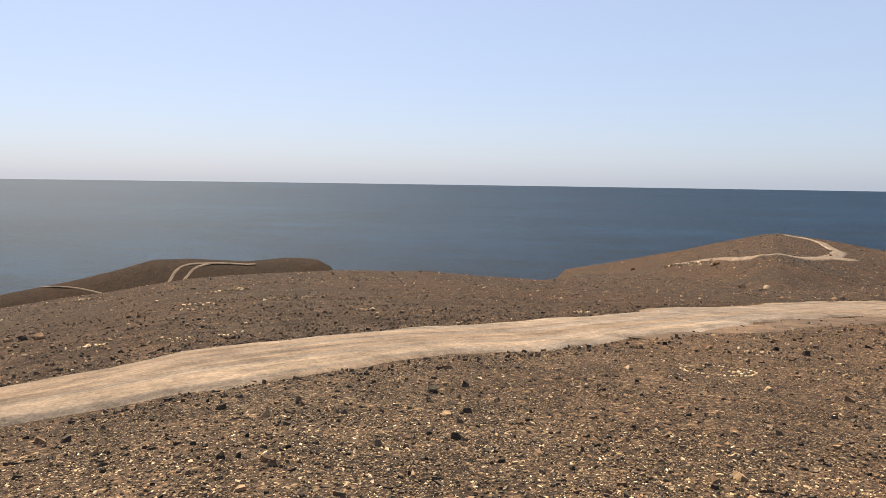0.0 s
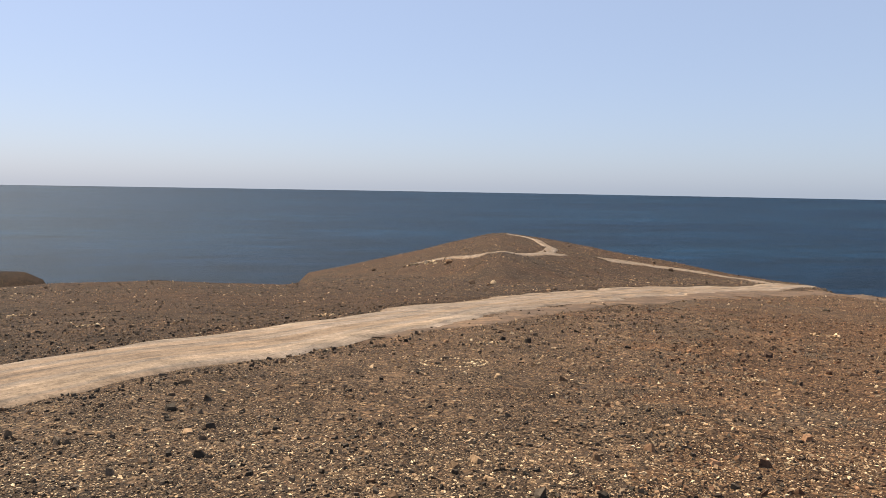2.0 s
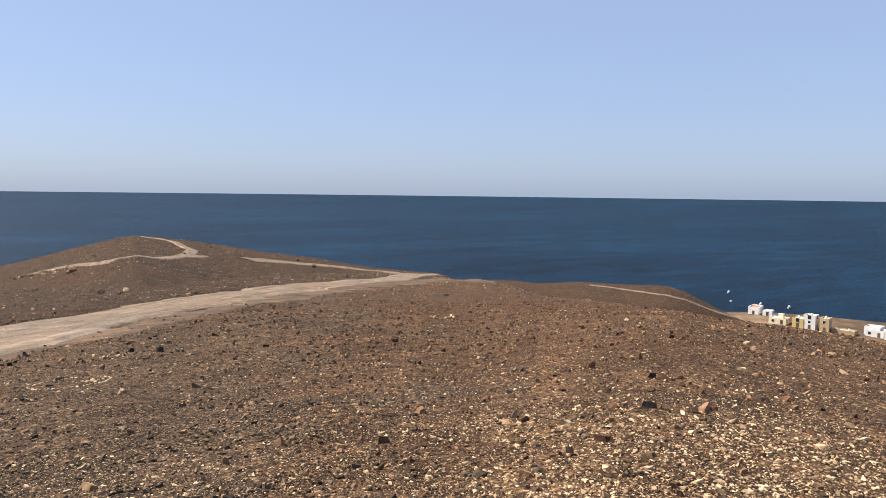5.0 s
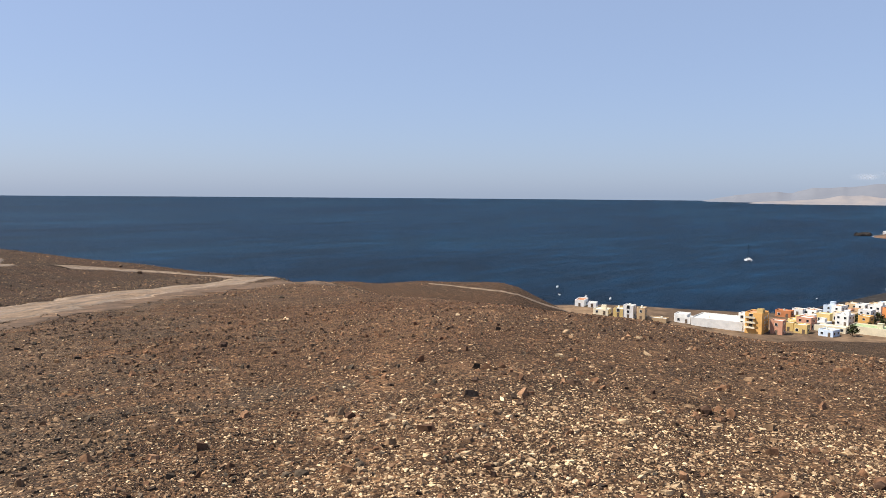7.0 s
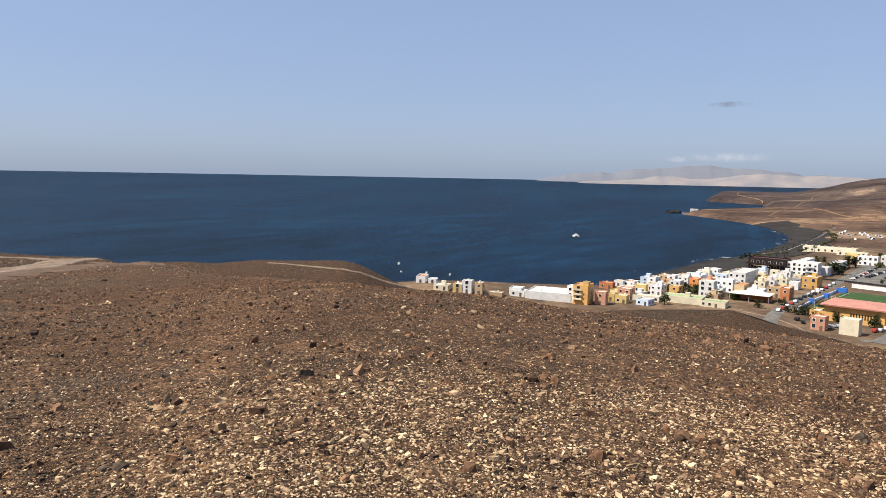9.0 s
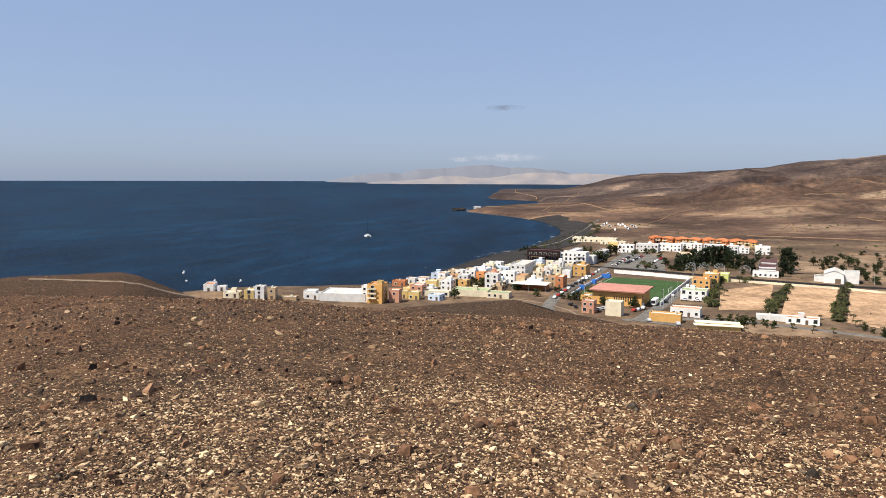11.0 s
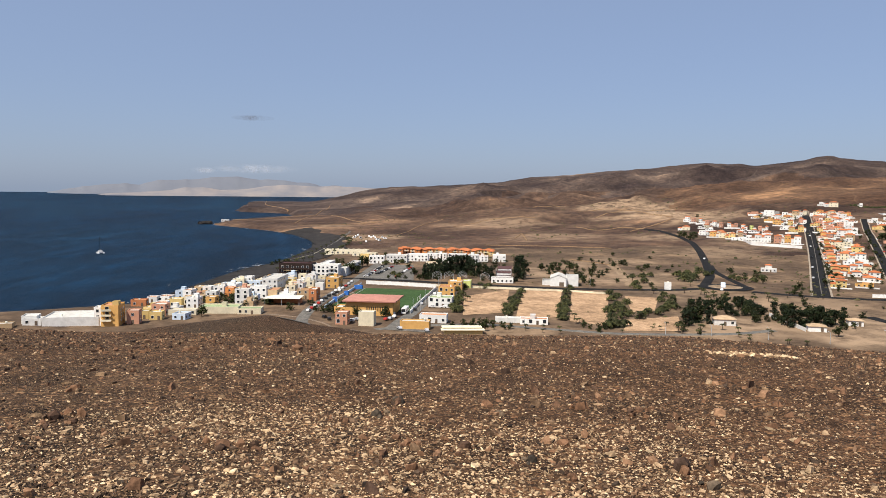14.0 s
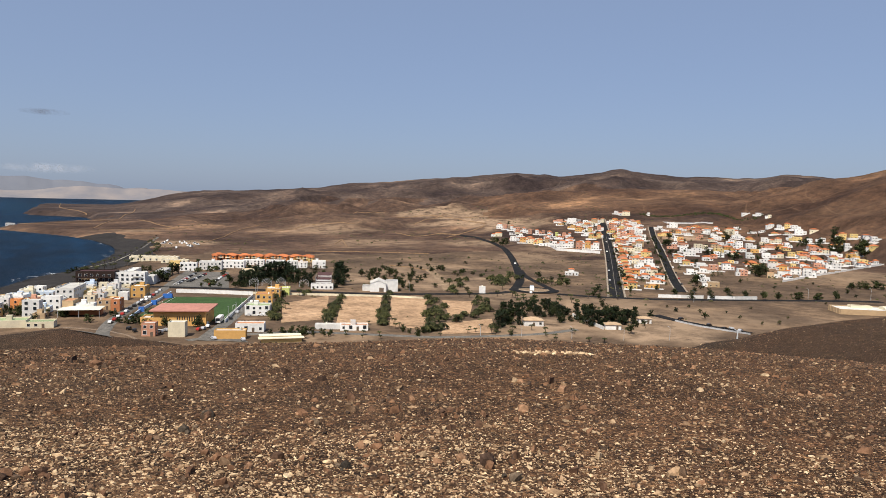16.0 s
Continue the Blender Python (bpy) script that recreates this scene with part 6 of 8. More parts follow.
bus = thing("coach", 413.5, -54.5, height(413.5, -54.5) + 0.3, 107, "white coach parked beside the sports hall", "bus")
Shape().box(-1.25, -5.5, 0.4, 1.25, 5.5, 3.3).part("body", CAR_PAINTS[0], bus)
Shape().box(-1.28, -5.0, 1.5, 1.28, 5.2, 2.6).part("side_glass", GLASS, bus)
Shape().box(-1.05, -5.53, 1.3, 1.05, -5.5, 2.9).part("windscreen", GLASS, bus)
for sx in (-1, 1):
    for yy in (-3.6, 3.4):
        Shape().tube((sx * 1.0, yy, 0.45), (sx * 1.29, yy, 0.45), 0.48, 0.48, 10).part("wheel", RUBBER, bus)


def hull(L, W, H):
    s = Shape()
    st = [(-0.5, 0.8), (-0.2, 1.0), (0.15, 0.95), (0.38, 0.55), (0.5, 0.05)]
    v, f = [], []
    for t, w in st:
        v += [(-w * W / 2, t * L, H), (-w * W * 0.3, t * L, -0.3), (w * W * 0.3, t * L, -0.3), (w * W / 2, t * L, H)]
    for i in range(len(st) - 1):
        a = i * 4
        f += [(a + k, a + k + 1, a + 5 + k, a + 4 + k) for k in range(3)] + [(a + 3, a, a + 4, a + 7)]
    f += [(0, 3, 2, 1), (16, 17, 18, 19)]
    return s.add(v, f)


def motor_boat(x, y, L, bearing, cabin):
    b = thing("motor_boat", x, y, SEA_Z, bearing, "small white motor boat moored off the village", "boat", "boats moored in the bay")
    hull(L, L * 0.34, 1.0).part("hull", CAR_PAINTS[0], b)
    if cabin:
        Shape().box(-L * 0.12, -L * 0.15, 0.95, L * 0.12, L * 0.12, 1.9).part("cabin", CAR_PAINTS[0], b)
        Shape().box(-L * 0.1, L * 0.12, 1.3, L * 0.1, L * 0.13, 1.8).part("windscreen", GLASS, b)
    else:
        Shape().box(-L * 0.13, -0.3, 0.7, L * 0.13, 0.3, 1.1).part("thwart", WOOD, b)


motor_boat(528, 287, 4.6, 80, True)
motor_boat(487, 263, 3.2, 40, False)
motor_boat(489, 242, 3.2, 90, True)
motor_boat(490, 223, 3.2, 90, True)
cat = thing("catamaran", 901, 238, SEA_Z, 60, "white sailing catamaran at anchor with a bare mast", "boat", "boats moored in the bay")
for sx in (-2.6, 2.6):
    hull(13, 1.8, 1.6).part("hull", CAR_PAINTS[0], cat).matrix_basis = pose(sx, 0, 0)
Shape().box(-2.6, -4.5, 1.2, 2.6, 2.5, 1.7).part("bridge_deck", CAR_PAINTS[0], cat)
Shape().box(-2.2, -3.2, 1.7, 2.2, 1.4, 3.1).part("cabin", CAR_PAINTS[0], cat)
Shape().box(-2.23, -2.4, 2.1, 2.23, 1.43, 2.7).part("cabin_glass", GLASS, cat)
Shape().tube((0, 0.5, 1.7), (0, 0.5, 19), 0.2, 0.14, 6).part("mast", RUBBER, cat, "dark bare mast")
Shape().tube((0, 0.5, 4.0), (0, -5.0, 4.0), 0.16, 0.16, 6).part("boom", CANVAS, cat)

# ---- point, rocks and breakers ----
house(1712, 186, 17, 8, 4.6, 82, "white", "flat", 1, "", "lookout_house")


def crag(name, x, y, r, h, label, mat, seed, group="", sink=0.3, flat=1.0, z=None, sub=2, rough=0.035):
    """An angular rock: a jittered, faceted block."""
    g = random.Random(seed)
    bm = bmesh.new()
    bmesh.ops.create_icosphere(bm, subdivisions=sub, radius=1)
    cuts = [(Vector((g.uniform(-1, 1), g.uniform(-1, 1), g.uniform(-0.4, 1))).normalized(), g.uniform(0.55, 0.85)) for _ in range(9)]
    for v in bm.verts:
        for n, k in cuts:
            over = v.co.dot(n) - k
            if over > 0:
                v.co -= n * over
        v.co += Vector((g.uniform(-1, 1), g.uniform(-1, 1), g.uniform(-1, 1))) * rough
        v.co = Vector((v.co.x * r, v.co.y * r * flat, v.co.z * h))
    me = bpy.data.meshes.new(name)
    bm.to_mesh(me)
    bm.free()
    me.materials.append(mat)
    ob = new(name, me)
    ob.matrix_basis = pose(x, y, (height(x, y) if z is None else z) + h * (0.5 - sink), 0, 0, g.uniform(0, 360))
    return tagged(ob, label, "rock", group)


PALMS_A = [(414, -85, 9.3), (444, -90, 9.2), (460, -95, 9.5), (482, -102, 8.5), (427, -85, 8.2), (434, -93, 6.3), (451, -99, 5.8), (504, -104, 8), (517, -111, 9.1), (407, -113, 9.3), (419, -119, 9.5), (435, -125, 9.2), (450, -131, 9.5), (467, -138, 9.1), (451, -129, 8.1), (488, -146, 8.7), (427, -118, 7.6), (399, -112, 7.8), (384, -139, 9), (400, -146, 9.3), (419, -151, 9.1), (431, -159, 9.3), (454, -166, 9.1), (480, -177, 9.6), (502, -187, 8.4), (403, -144, 7.4), (354, -154, 9.1), (356, -159, 9.2), (358, -164, 9.3), (380, -167, 9.1)]
PALMS_B = [(382, -173, 9.2), (388, -180, 8.7), (407, -178, 9.7), (418, -187, 9.3), (431, -198, 8.9), (446, -195, 9.1), (474, -205, 8.9), (459, -204, 8.6), (405, -184, 9), (388, -189, 7.4), (397, -197, 7.6), (376, -181, 6.5), (392, -200, 8.3), (403, -209, 8.5), (415, -218, 8.8), (426, -226, 9), (439, -226, 8.5), (409, -220, 8), (459, -239, 8.1), (450, -239, 8), (358, -110, 3.5), (355, -118, 3.5), (350, -125, 3.5), (384, -131, 2.9), (338, -184, 6), (338, -196, 5.5), (317, -210, 3.6), (304, -222, 3.5), (299, -228, 3.5), (349, -189, 4.4)]
PALMS_C = [(346, -178, 3.1), (345, -173, 3), (340, -155, 2.6), (342, -211, 4.4), (333, -214, 4.3), (328, -228, 3.8), (382, -145, 4.5), (371, -144, 3.7), (541, -298, 12.5), (560, -312, 15), (547, -308, 13.7), (574, -310, 12.2), (601, -346, 11.9), (578, -339, 10.4), (524, -248, 9), (567, -274, 9.8), (536, -261, 10.2), (569, -266, 8.8), (575, -285, 9), (498, -238, 7.7), (474, -238, 5.8), (475, -262, 5.9), (467, -270, 6.7), (431, -255, 6.3), (436, -262, 6.4), (442, -273, 7.3), (425, -283, 6.4), (443, -305, 5.9), (445, -322, 6), (421, -295, 5.6)]
PALMS_D = [(552, -347, 9.1), (543, -347, 9), (530, -353, 9.9), (547, -371, 10.3), (456, -21, 7.9), (458, 26, 7.9), (461, 23, 7.2), (673, -33, 7.3), (687, -44, 7.5), (589, -19, 8.3), (692, -72, 10.8), (710, -90, 10), (589, -72, 10.2), (609, -70, 7.6), (523, -131, 7.6), (512, -122, 6.6), (517, -127, 7.5), (713, -180, 6.9), (696, -182, 6.7), (669, -208, 5.4), (683, -187, 6.6), (726, -208, 7), (736, -220, 6.6), (782, 25, 7.3), (786, 22, 7.3), (803, 16, 6.2), (820, 11, 6.4), (839, 6, 5.9), (859, 1, 6), (879, -4, 5.5)]
PALMS_E = [(907, -9, 5.6), (947, -16, 5.9), (980, -23, 5.3), (1019, -30, 5.5), (1049, -37, 4.9), (1081, -42, 5), (1113, -48, 5.2), (1150, -53, 4.5), (1207, -60, 4.7), (1260, -66, 4.9)]
PALMS = PALMS_A + PALMS_B + PALMS_C + PALMS_D + PALMS_E
GROVE_A = [(601, -110, 16.2), (609, -116, 16.4), (612, -121, 17.5), (606, -125, 18.3), (609, -130, 18.4), (605, -134, 17.4), (596, -135, 15.2), (587, -138, 13.1), (574, -91, 10.9), (584, -95, 12.9), (580, -98, 11.9), (602, -105, 12.4), (588, -173, 19.1), (568, -171, 15.7), (551, -161, 11.6), (570, -145, 11), (593, -146, 10.5), (355, -198, 9.6), (363, -206, 9.8), (367, -212, 9.3), (391, -220, 9.8), (389, -228, 9.2), (391, -234, 9.3), (403, -246, 8.9), (360, -213, 8.5), (406, -252, 8.2), (410, -236, 8.1), (384, -242, 7.1), (399, -258, 8.9), (392, -257, 8.1)]
GROVE_B = [(385, -257, 7.2), (415, -265, 6.9), (349, -253, 10.1), (344, -253, 10.7), (345, -258, 10.1), (342, -260, 10.1), (350, -270, 9.7), (353, -276, 10.5), (343, -273, 9.6), (347, -280, 9.1), (343, -281, 7.6), (376, -276, 8), (367, -264, 8.5), (368, -303, 6.7)]
GROVE = GROVE_A + GROVE_B
TREES_A = [(617, -36, 10.6), (623, -41, 9.7), (676, -49, 11.6), (625, -32, 8.8), (691, -20, 6.4), (700, -27, 6.5), (710, -32, 5.5), (680, -54, 9.5), (772, -80, 6), (605, -87, 6.7), (568, -86, 5.4), (577, -76, 3.6), (578, -69, 3.6), (659, -90, 6.2), (580, -63, 3.6), (705, -119, 7.8), (690, -82, 6.5), (627, -206, 7.2), (617, -210, 8.1), (624, -220, 9.3), (623, -231, 9.3), (581, -211, 6.7), (593, -240, 7), (518, -210, 6.1), (603, -258, 5.1), (559, -214, 7.5), (558, -218, 6.5), (669, -272, 3.9), (677, -285, 4), (674, -302, 5.2)]
TREES_B = [(677, -308, 5.2), (618, -252, 5.2), (634, -311, 5.5), (340, -188, 4.3), (335, -283, 4.1), (333, -276, 4.1), (372, -80, 3.6), (368, -84, 4.7), (364, -87, 5.3), (366, -91, 4.7), (368, -95, 3.6), (363, -99, 3.6), (359, -102, 3.5), (371, -74, 3), (346, -145, 4.7), (353, -143, 3), (351, -150, 4.2), (362, -143, 3.7), (356, -100, 2.3), (358, -93, 2.3), (421, -8, 4.6), (424, -11, 6), (419, -14, 5.3), (412, -16, 4.5), (426, -4, 4), (409, -26, 5.8), (411, -28, 4.5), (409, -45, 7.7), (404, -42, 6.4), (451, 0, 3.5)]
TREES_C = [(424, -25, 4), (414, -20, 5.2), (483, 55, 4.6), (478, 52, 4.5), (473, 48, 5.2), (472, 46, 5.2), (471, 43, 4.4), (745, 36, 4.6), (760, 33, 4.7), (772, 30, 4.8), (436, -397, 5.1), (425, -403, 5.9), (421, -418, 6.5), (417, -433, 6.6), (414, -447, 6.6), (410, -461, 5.8), (407, -474, 4.9), (403, -490, 6.4), (396, -503, 6), (390, -517, 6), (379, -561, 5.3), (477, -462, 3.6), (557, -441, 7.7), (609, -488, 6.1), (500, -394, 6.9), (664, -528, 5.3), (541, -474, 4.5), (482, -418, 5), (851, -551, 7.1), (1123, -637, 6)]
TREES_D = [(883, -493, 11), (907, -497, 9.6), (923, -499, 8.1), (898, -507, 9.6), (458, -337, 6.2), (448, -334, 4.4), (767, -678, 11.1), (780, -695, 9.7), (619, -590, 8), (670, -663, 7.3), (643, -664, 8.6), (632, -661, 7.1), (597, -642, 6.1), (528, -587, 13.5), (536, -591, 11.1), (532, -598, 11.2), (546, -596, 7.5), (625, -690, 7.2), (670, -774, 6.3), (688, -840, 10.1), (691, -852, 8.5), (669, -846, 8.4), (688, -901, 12.3), (681, -899, 10.5), (625, -806, 6.3), (592, -757, 4.5), (620, -818, 11.1), (615, -820, 9.5), (629, -818, 11.2), (580, -808, 13.9)]
TREES_E = [(578, -813, 13.9), (588, -813, 10.9), (581, -819, 7.8), (595, -810, 7.8), (504, -603, 3.7), (522, -617, 4.4), (502, -535, 4.6), (476, -464, 3.1), (728, -750, 5.7), (667, -670, 5.9), (738, -721, 5.6), (420, -571, 4.4), (436, -608, 7), (429, -608, 6.9), (430, -622, 7), (424, -621, 7), (439, -601, 5.2), (396, -549, 3.2)]
TREES = TREES_A + TREES_B + TREES_C + TREES_D + TREES_E
SHRUBS_A = [(366, -355, 3.2), (340, -363, 2.7), (316, -370, 3), (418, -501, 2.5), (461, -531, 3.3), (469, -590, 2.9), (456, -553, 2.8), (393, -351, 2.1), (371, -406, 2.1), (361, -373, 2), (373, -484, 2.4), (389, -367, 2.5), (331, -395, 2), (319, -359, 2.3)]
SHRUBS = SHRUBS_A


STONES_A = [(-0.68, 6.21, 0.06), (-0.49, 6.9, 0.047), (-0.29, 5.87, 0.04), (0.1, 5.77, 0.039), (0.51, 6.04, 0.058), (1.32, 6.6, 0.065), (1.66, 5.92, 0.041), (2.49, 5.85, 0.061), (2.63, 5.54, 0.059), (3.19, 6.3, 0.048), (3.82, 7.2, 0.078), (3.26, 5.04, 0.04), (3.56, 5.3, 0.043), (3.45, 4.99, 0.041), (3.7, 5.01, 0.042), (2.32, 5.21, 0.038), (0.25, 5.09, 0.034), (1.35, 4.07, 0.029), (-0.36, 4.31, 0.029), (7.79, 15.51, 0.167), (2.63, 11.56, 0.08), (4.86, 2.47, 0.037), (4.73, 2.85, 0.037), (3.95, 2.53, 0.045), (3.55, 4.94, 0.041), (3.48, 5.19, 0.06), (3.26, 5.05, 0.04), (3.61, 3.04, 0.032), (2.24, 4.32, 0.033), (5.2, 3.73, 0.043)]
STONES_B = [(4.42, 5.25, 0.046), (3.86, 3.06, 0.047), (3.16, 3.41, 0.031), (4.64, 2.19, 0.034), (1.73, 6.14, 0.061), (6.45, 1.67, 0.045), (6.32, 1.55, 0.044), (6.49, 1.55, 0.045), (4.66, 2.74, 0.036), (4.55, 2.43, 0.035), (4.83, 2.36, 0.036), (5.19, 1.51, 0.036), (3.9, 2.42, 0.044), (3.79, 1.63, 0.028), (4.25, 0.96, 0.029), (5.84, 0.4, 0.039), (5.3, 0.11, 0.036), (5.48, -0.04, 0.037), (5.4, 0.17, 0.052), (10.85, -0.25, 0.104), (10.65, -0.39, 0.072), (6.24, -1, 0.061), (6.18, -0.69, 0.042), (4.34, 5.01, 0.045), (3.58, 2.95, 0.031), (3.51, 1.75, 0.026), (4.46, 3.32, 0.053), (7.26, 2.37, 0.051), (6.97, -1.18, 0.048), (6.45, -0.97, 0.063)]
STONES_C = [(6.31, -2.01, 0.064), (5.5, 0.25, 0.037), (5.46, 0.02, 0.037), (6.94, -0.47, 0.047), (5.99, -1.37, 0.041), (6.28, -3.29, 0.048), (6.84, -2.91, 0.071), (7.44, -2.21, 0.052), (6.78, -1.17, 0.046), (6.45, -1.2, 0.063), (6.25, -1.97, 0.044), (6.18, -3.23, 0.047), (4.44, -5.45, 0.047), (5.88, -4.52, 0.05), (6.3, -1.02, 0.043), (4.68, -3.54, 0.039), (6.18, -0.7, 0.06), (3.55, -5.13, 0.042), (3.56, -3.79, 0.035), (3.97, -4.09, 0.055), (4.1, -2.55, 0.032), (4.41, -5.88, 0.049), (5.06, -4.28, 0.045), (4.55, -1.7, 0.033), (4.85, -5.69, 0.05)]
STONES = STONES_A + STONES_B + STONES_C
BOULDERS = [(13.8, 51.9, 0.34), (14.8, 49.8, 0.29), (13.7, 47.2, 0.17), (13.3, 34.8, 0.14), (14.7, 37.5, 0.17), (13.8, 34.3, 0.13), (-11.4, 14.7, 0.13), (-10.7, 14.3, 0.17), (-11.9, 14.8, 0.11), (-10, 12.7, 0.07), (-15.8, 31.6, 0.12), (-14, 48.3, 0.19), (22.4, 97.5, 0.68), (15.7, 126.2, 0.43), (2.6, 11.2, 0.06), (2.8, 9.9, 0.04), (4.3, 25.2, 0.09), (38, 101.8, 0.37), (22.3, 97.6, 0.51), (438.7, 708.8, 2.85), (65.3, 119.2, 0.35), (8, 15.5, 0.06), (7.5, 14.7, 0.05), (21.4, 28.5, 0.14), (68.5, 125.3, 0.49), (66.8, 116, 0.57), (10.7, -0.2, 0.04), (10.8, -0.3, 0.05), (10.4, -0.1, 0.03)]
PALE_ROWS = [(-7.9, 20.8, -7.8, 21.5), (-7.1, 21.5, -6.8, 22), (-13.3, 26.7, -12.9, 28.7), (-12.9, 29.2, -12.4, 29.8), (-27.9, 39.2, -25.1, 38.3), (-9.3, 18.1, -7.9, 17.6), (-9.8, 19.7, -9.4, 19.6), (-4, 15.5, -3.7, 15.8), (-7.7, 11.3, -7.3, 11.3), (-6.3, 11.1, -5.5, 10.8), (-5.2, 11.3, -5, 11.4), (1, 19.3, 1.5, 19.5), (20.5, 121.8, 23.7, 105), (5.5, 7.9, 5.8, 7.6), (3.2, 11.1, 3.3, 10.8), (11.5, 13.5, 11.5, 13.3)]


# more trees and palms of the plain and the estate
TREES = TREES + [(634, -218, 6.9), (640, -237, 7.9), (600, -242, 5.4), (539, -211, 6.7), (527, -213, 5.3), (606, -255, 3.1), (675, -305, 4.8), (627, -305, 5.8), (354, -87, 5.2), (361, -84, 2.8), (357, -98, 2.4), (368, -81, 2.1), (365, -209, 8.9), (377, -210, 7.1), (348, -191, 4.7), (410, -242, 5.6), (415, -255, 5.0), (399, -256, 5.5), (397, -265, 4.9), (332, -192, 3.6), (343, -144, 2.8), (358, -141, 2.9), (595, -175, 11.5), (662, -198, 9.6), (652, -169, 7.8), (640, -156, 7.7), (636, -173, 6.1), (451, -410, 5.5)]
TREES = TREES + [(452, -431, 5.7), (444, -440, 5.7), (440, -455, 6.3), (431, -465, 4.6), (424, -477, 4.6), (413, -482, 5.2), (401, -490, 6.3), (397, -507, 5.9), (401, -531, 6.1), (537, -599, 12.8), (625, -658, 12.3), (685, -671, 10.9), (494, -474, 12.4), (483, -359, 6.9), (584, -365, 6.9), (545, -354, 6.5), (554, -371, 7.6), (519, -353, 6.3), (376, -275, 8.5), (362, -277, 9.4), (349, -277, 9.2), (352, -290, 7.3), (365, -313, 4.4), (411, -309, 5.9), (345, -339, 4.9), (438, -618, 6.9), (435, -627, 7.6), (436, -598, 6.7)]
TREES = TREES + [(837, -745, 12.7), (810, -830, 13.1), (699, -915, 15.6), (679, -862, 12.4), (584, -815, 18.2), (625, -828, 14.1), (700, -627, 8.5), (529, -427, 7.7), (608, -479, 7.0), (715, -880, 10.3), (629, -736, 6.1)]
PALMS = PALMS + [(510, -240, 7.9), (541, -253, 7.0), (529, -257, 6.0), (461, -237, 5.3), (416, -222, 8.8), (404, -211, 8.5), (592, -328, 9.4), (578, -329, 9.3), (510, -286, 6.0), (586, -364, 5.8), (558, -354, 5.5), (533, -347, 5.3), (454, -267, 5.4), (451, -280, 5.0), (447, -297, 4.5), (352, -108, 2.4), (347, -115, 2.4), (343, -123, 2.1), (368, -141, 4.1), (379, -183, 7.9), (358, -158, 11.0), (401, -173, 10.2), (418, -187, 9.6), (387, -198, 4.5), (352, -178, 3.0), (334, -184, 3.6), (332, -191, 3.6), (322, -208, 2.2)]
PALMS = PALMS + [(313, -207, 2.5), (491, -236, 5.1), (489, -244, 5.1), (502, -186, 4.5), (395, -195, 4.1), (355, -186, 3.4), (408, -149, 9.2), (380, -138, 8.5), (432, -158, 8.6), (437, -89, 9.4), (418, -88, 8.0), (416, -119, 8.1), (441, -129, 7.5), (304, -221, 3.1), (301, -229, 3.1), (313, -208, 2.4), (325, -227, 3.3), (325, -209, 3.2), (438, -270, 5.9), (454, -272, 6.0), (464, -271, 5.4), (416, -293, 5.1), (431, -298, 5.3), (468, -337, 4.7), (455, -348, 4.7), (437, -343, 4.6)]


# ---- scattered stuff ----
def scatter(name, x, y, size, templates, mat, label, category, flat=(0.35, 0.8), sink=0.25, seed=1, lift=0.0):
    """Many small solids joined into one mesh, each an island of its own."""
    g = np.random.default_rng(seed)
    n = len(x)
    z = land(x, y) + lift
    pick = g.integers(0, len(templates), n)
    yaw, fl, st = g.uniform(0, 6.2832, n), g.uniform(*flat, n), g.uniform(0.6, 1.5, n)
    tx, ty = g.normal(0, 0.16, n), g.normal(0, 0.16, n)
    V, L, S, off = [], [], [], 0
    for k, (tv, tf) in enumerate(templates):
        i = np.where(pick == k)[0]
        if not len(i):
            continue
        p = tv[None] * np.stack([size[i] * st[i], size[i] / st[i], size[i] * fl[i]], -1)[:, None]
        c, s = np.cos(yaw[i])[:, None], np.sin(yaw[i])[:, None]
        q = np.stack([p[..., 0] * c - p[..., 1] * s, p[..., 0] * s + p[..., 1] * c, p[..., 2]], -1)
        q[..., 2] += q[..., 0] * tx[i][:, None] + q[..., 1] * ty[i][:, None] + (size[i] * fl[i] * (0.5 - sink))[:, None] + z[i][:, None]
        q[..., 0] += x[i][:, None]
        q[..., 1] += y[i][:, None]
        V.append(q.reshape(-1, 3))
        idx = np.concatenate([np.array(f) for f in tf])
        base = off + np.arange(len(i)) * len(tv)
        L.append((base[:, None] + idx[None]).ravel())
        S.append(np.tile([len(f) for f in tf], len(i)))
        off += len(i) * len(tv)
    V, L, S = np.concatenate(V), np.concatenate(L), np.concatenate(S)
    me = bpy.data.meshes.new(name)
    me.vertices.add(len(V))
    me.vertices.foreach_set("co", V.ravel())
    me.loops.add(len(L))
    me.loops.foreach_set("vertex_index", L)
    me.polygons.add(len(S))
    me.polygons.foreach_set("loop_start", np.concatenate([[0], np.cumsum(S)[:-1]]))
    me.materials.append(mat)
    me.update(calc_edges=True)
    me.shade_flat()
    return tagged(new(name, me), label, category, kind="stuff")


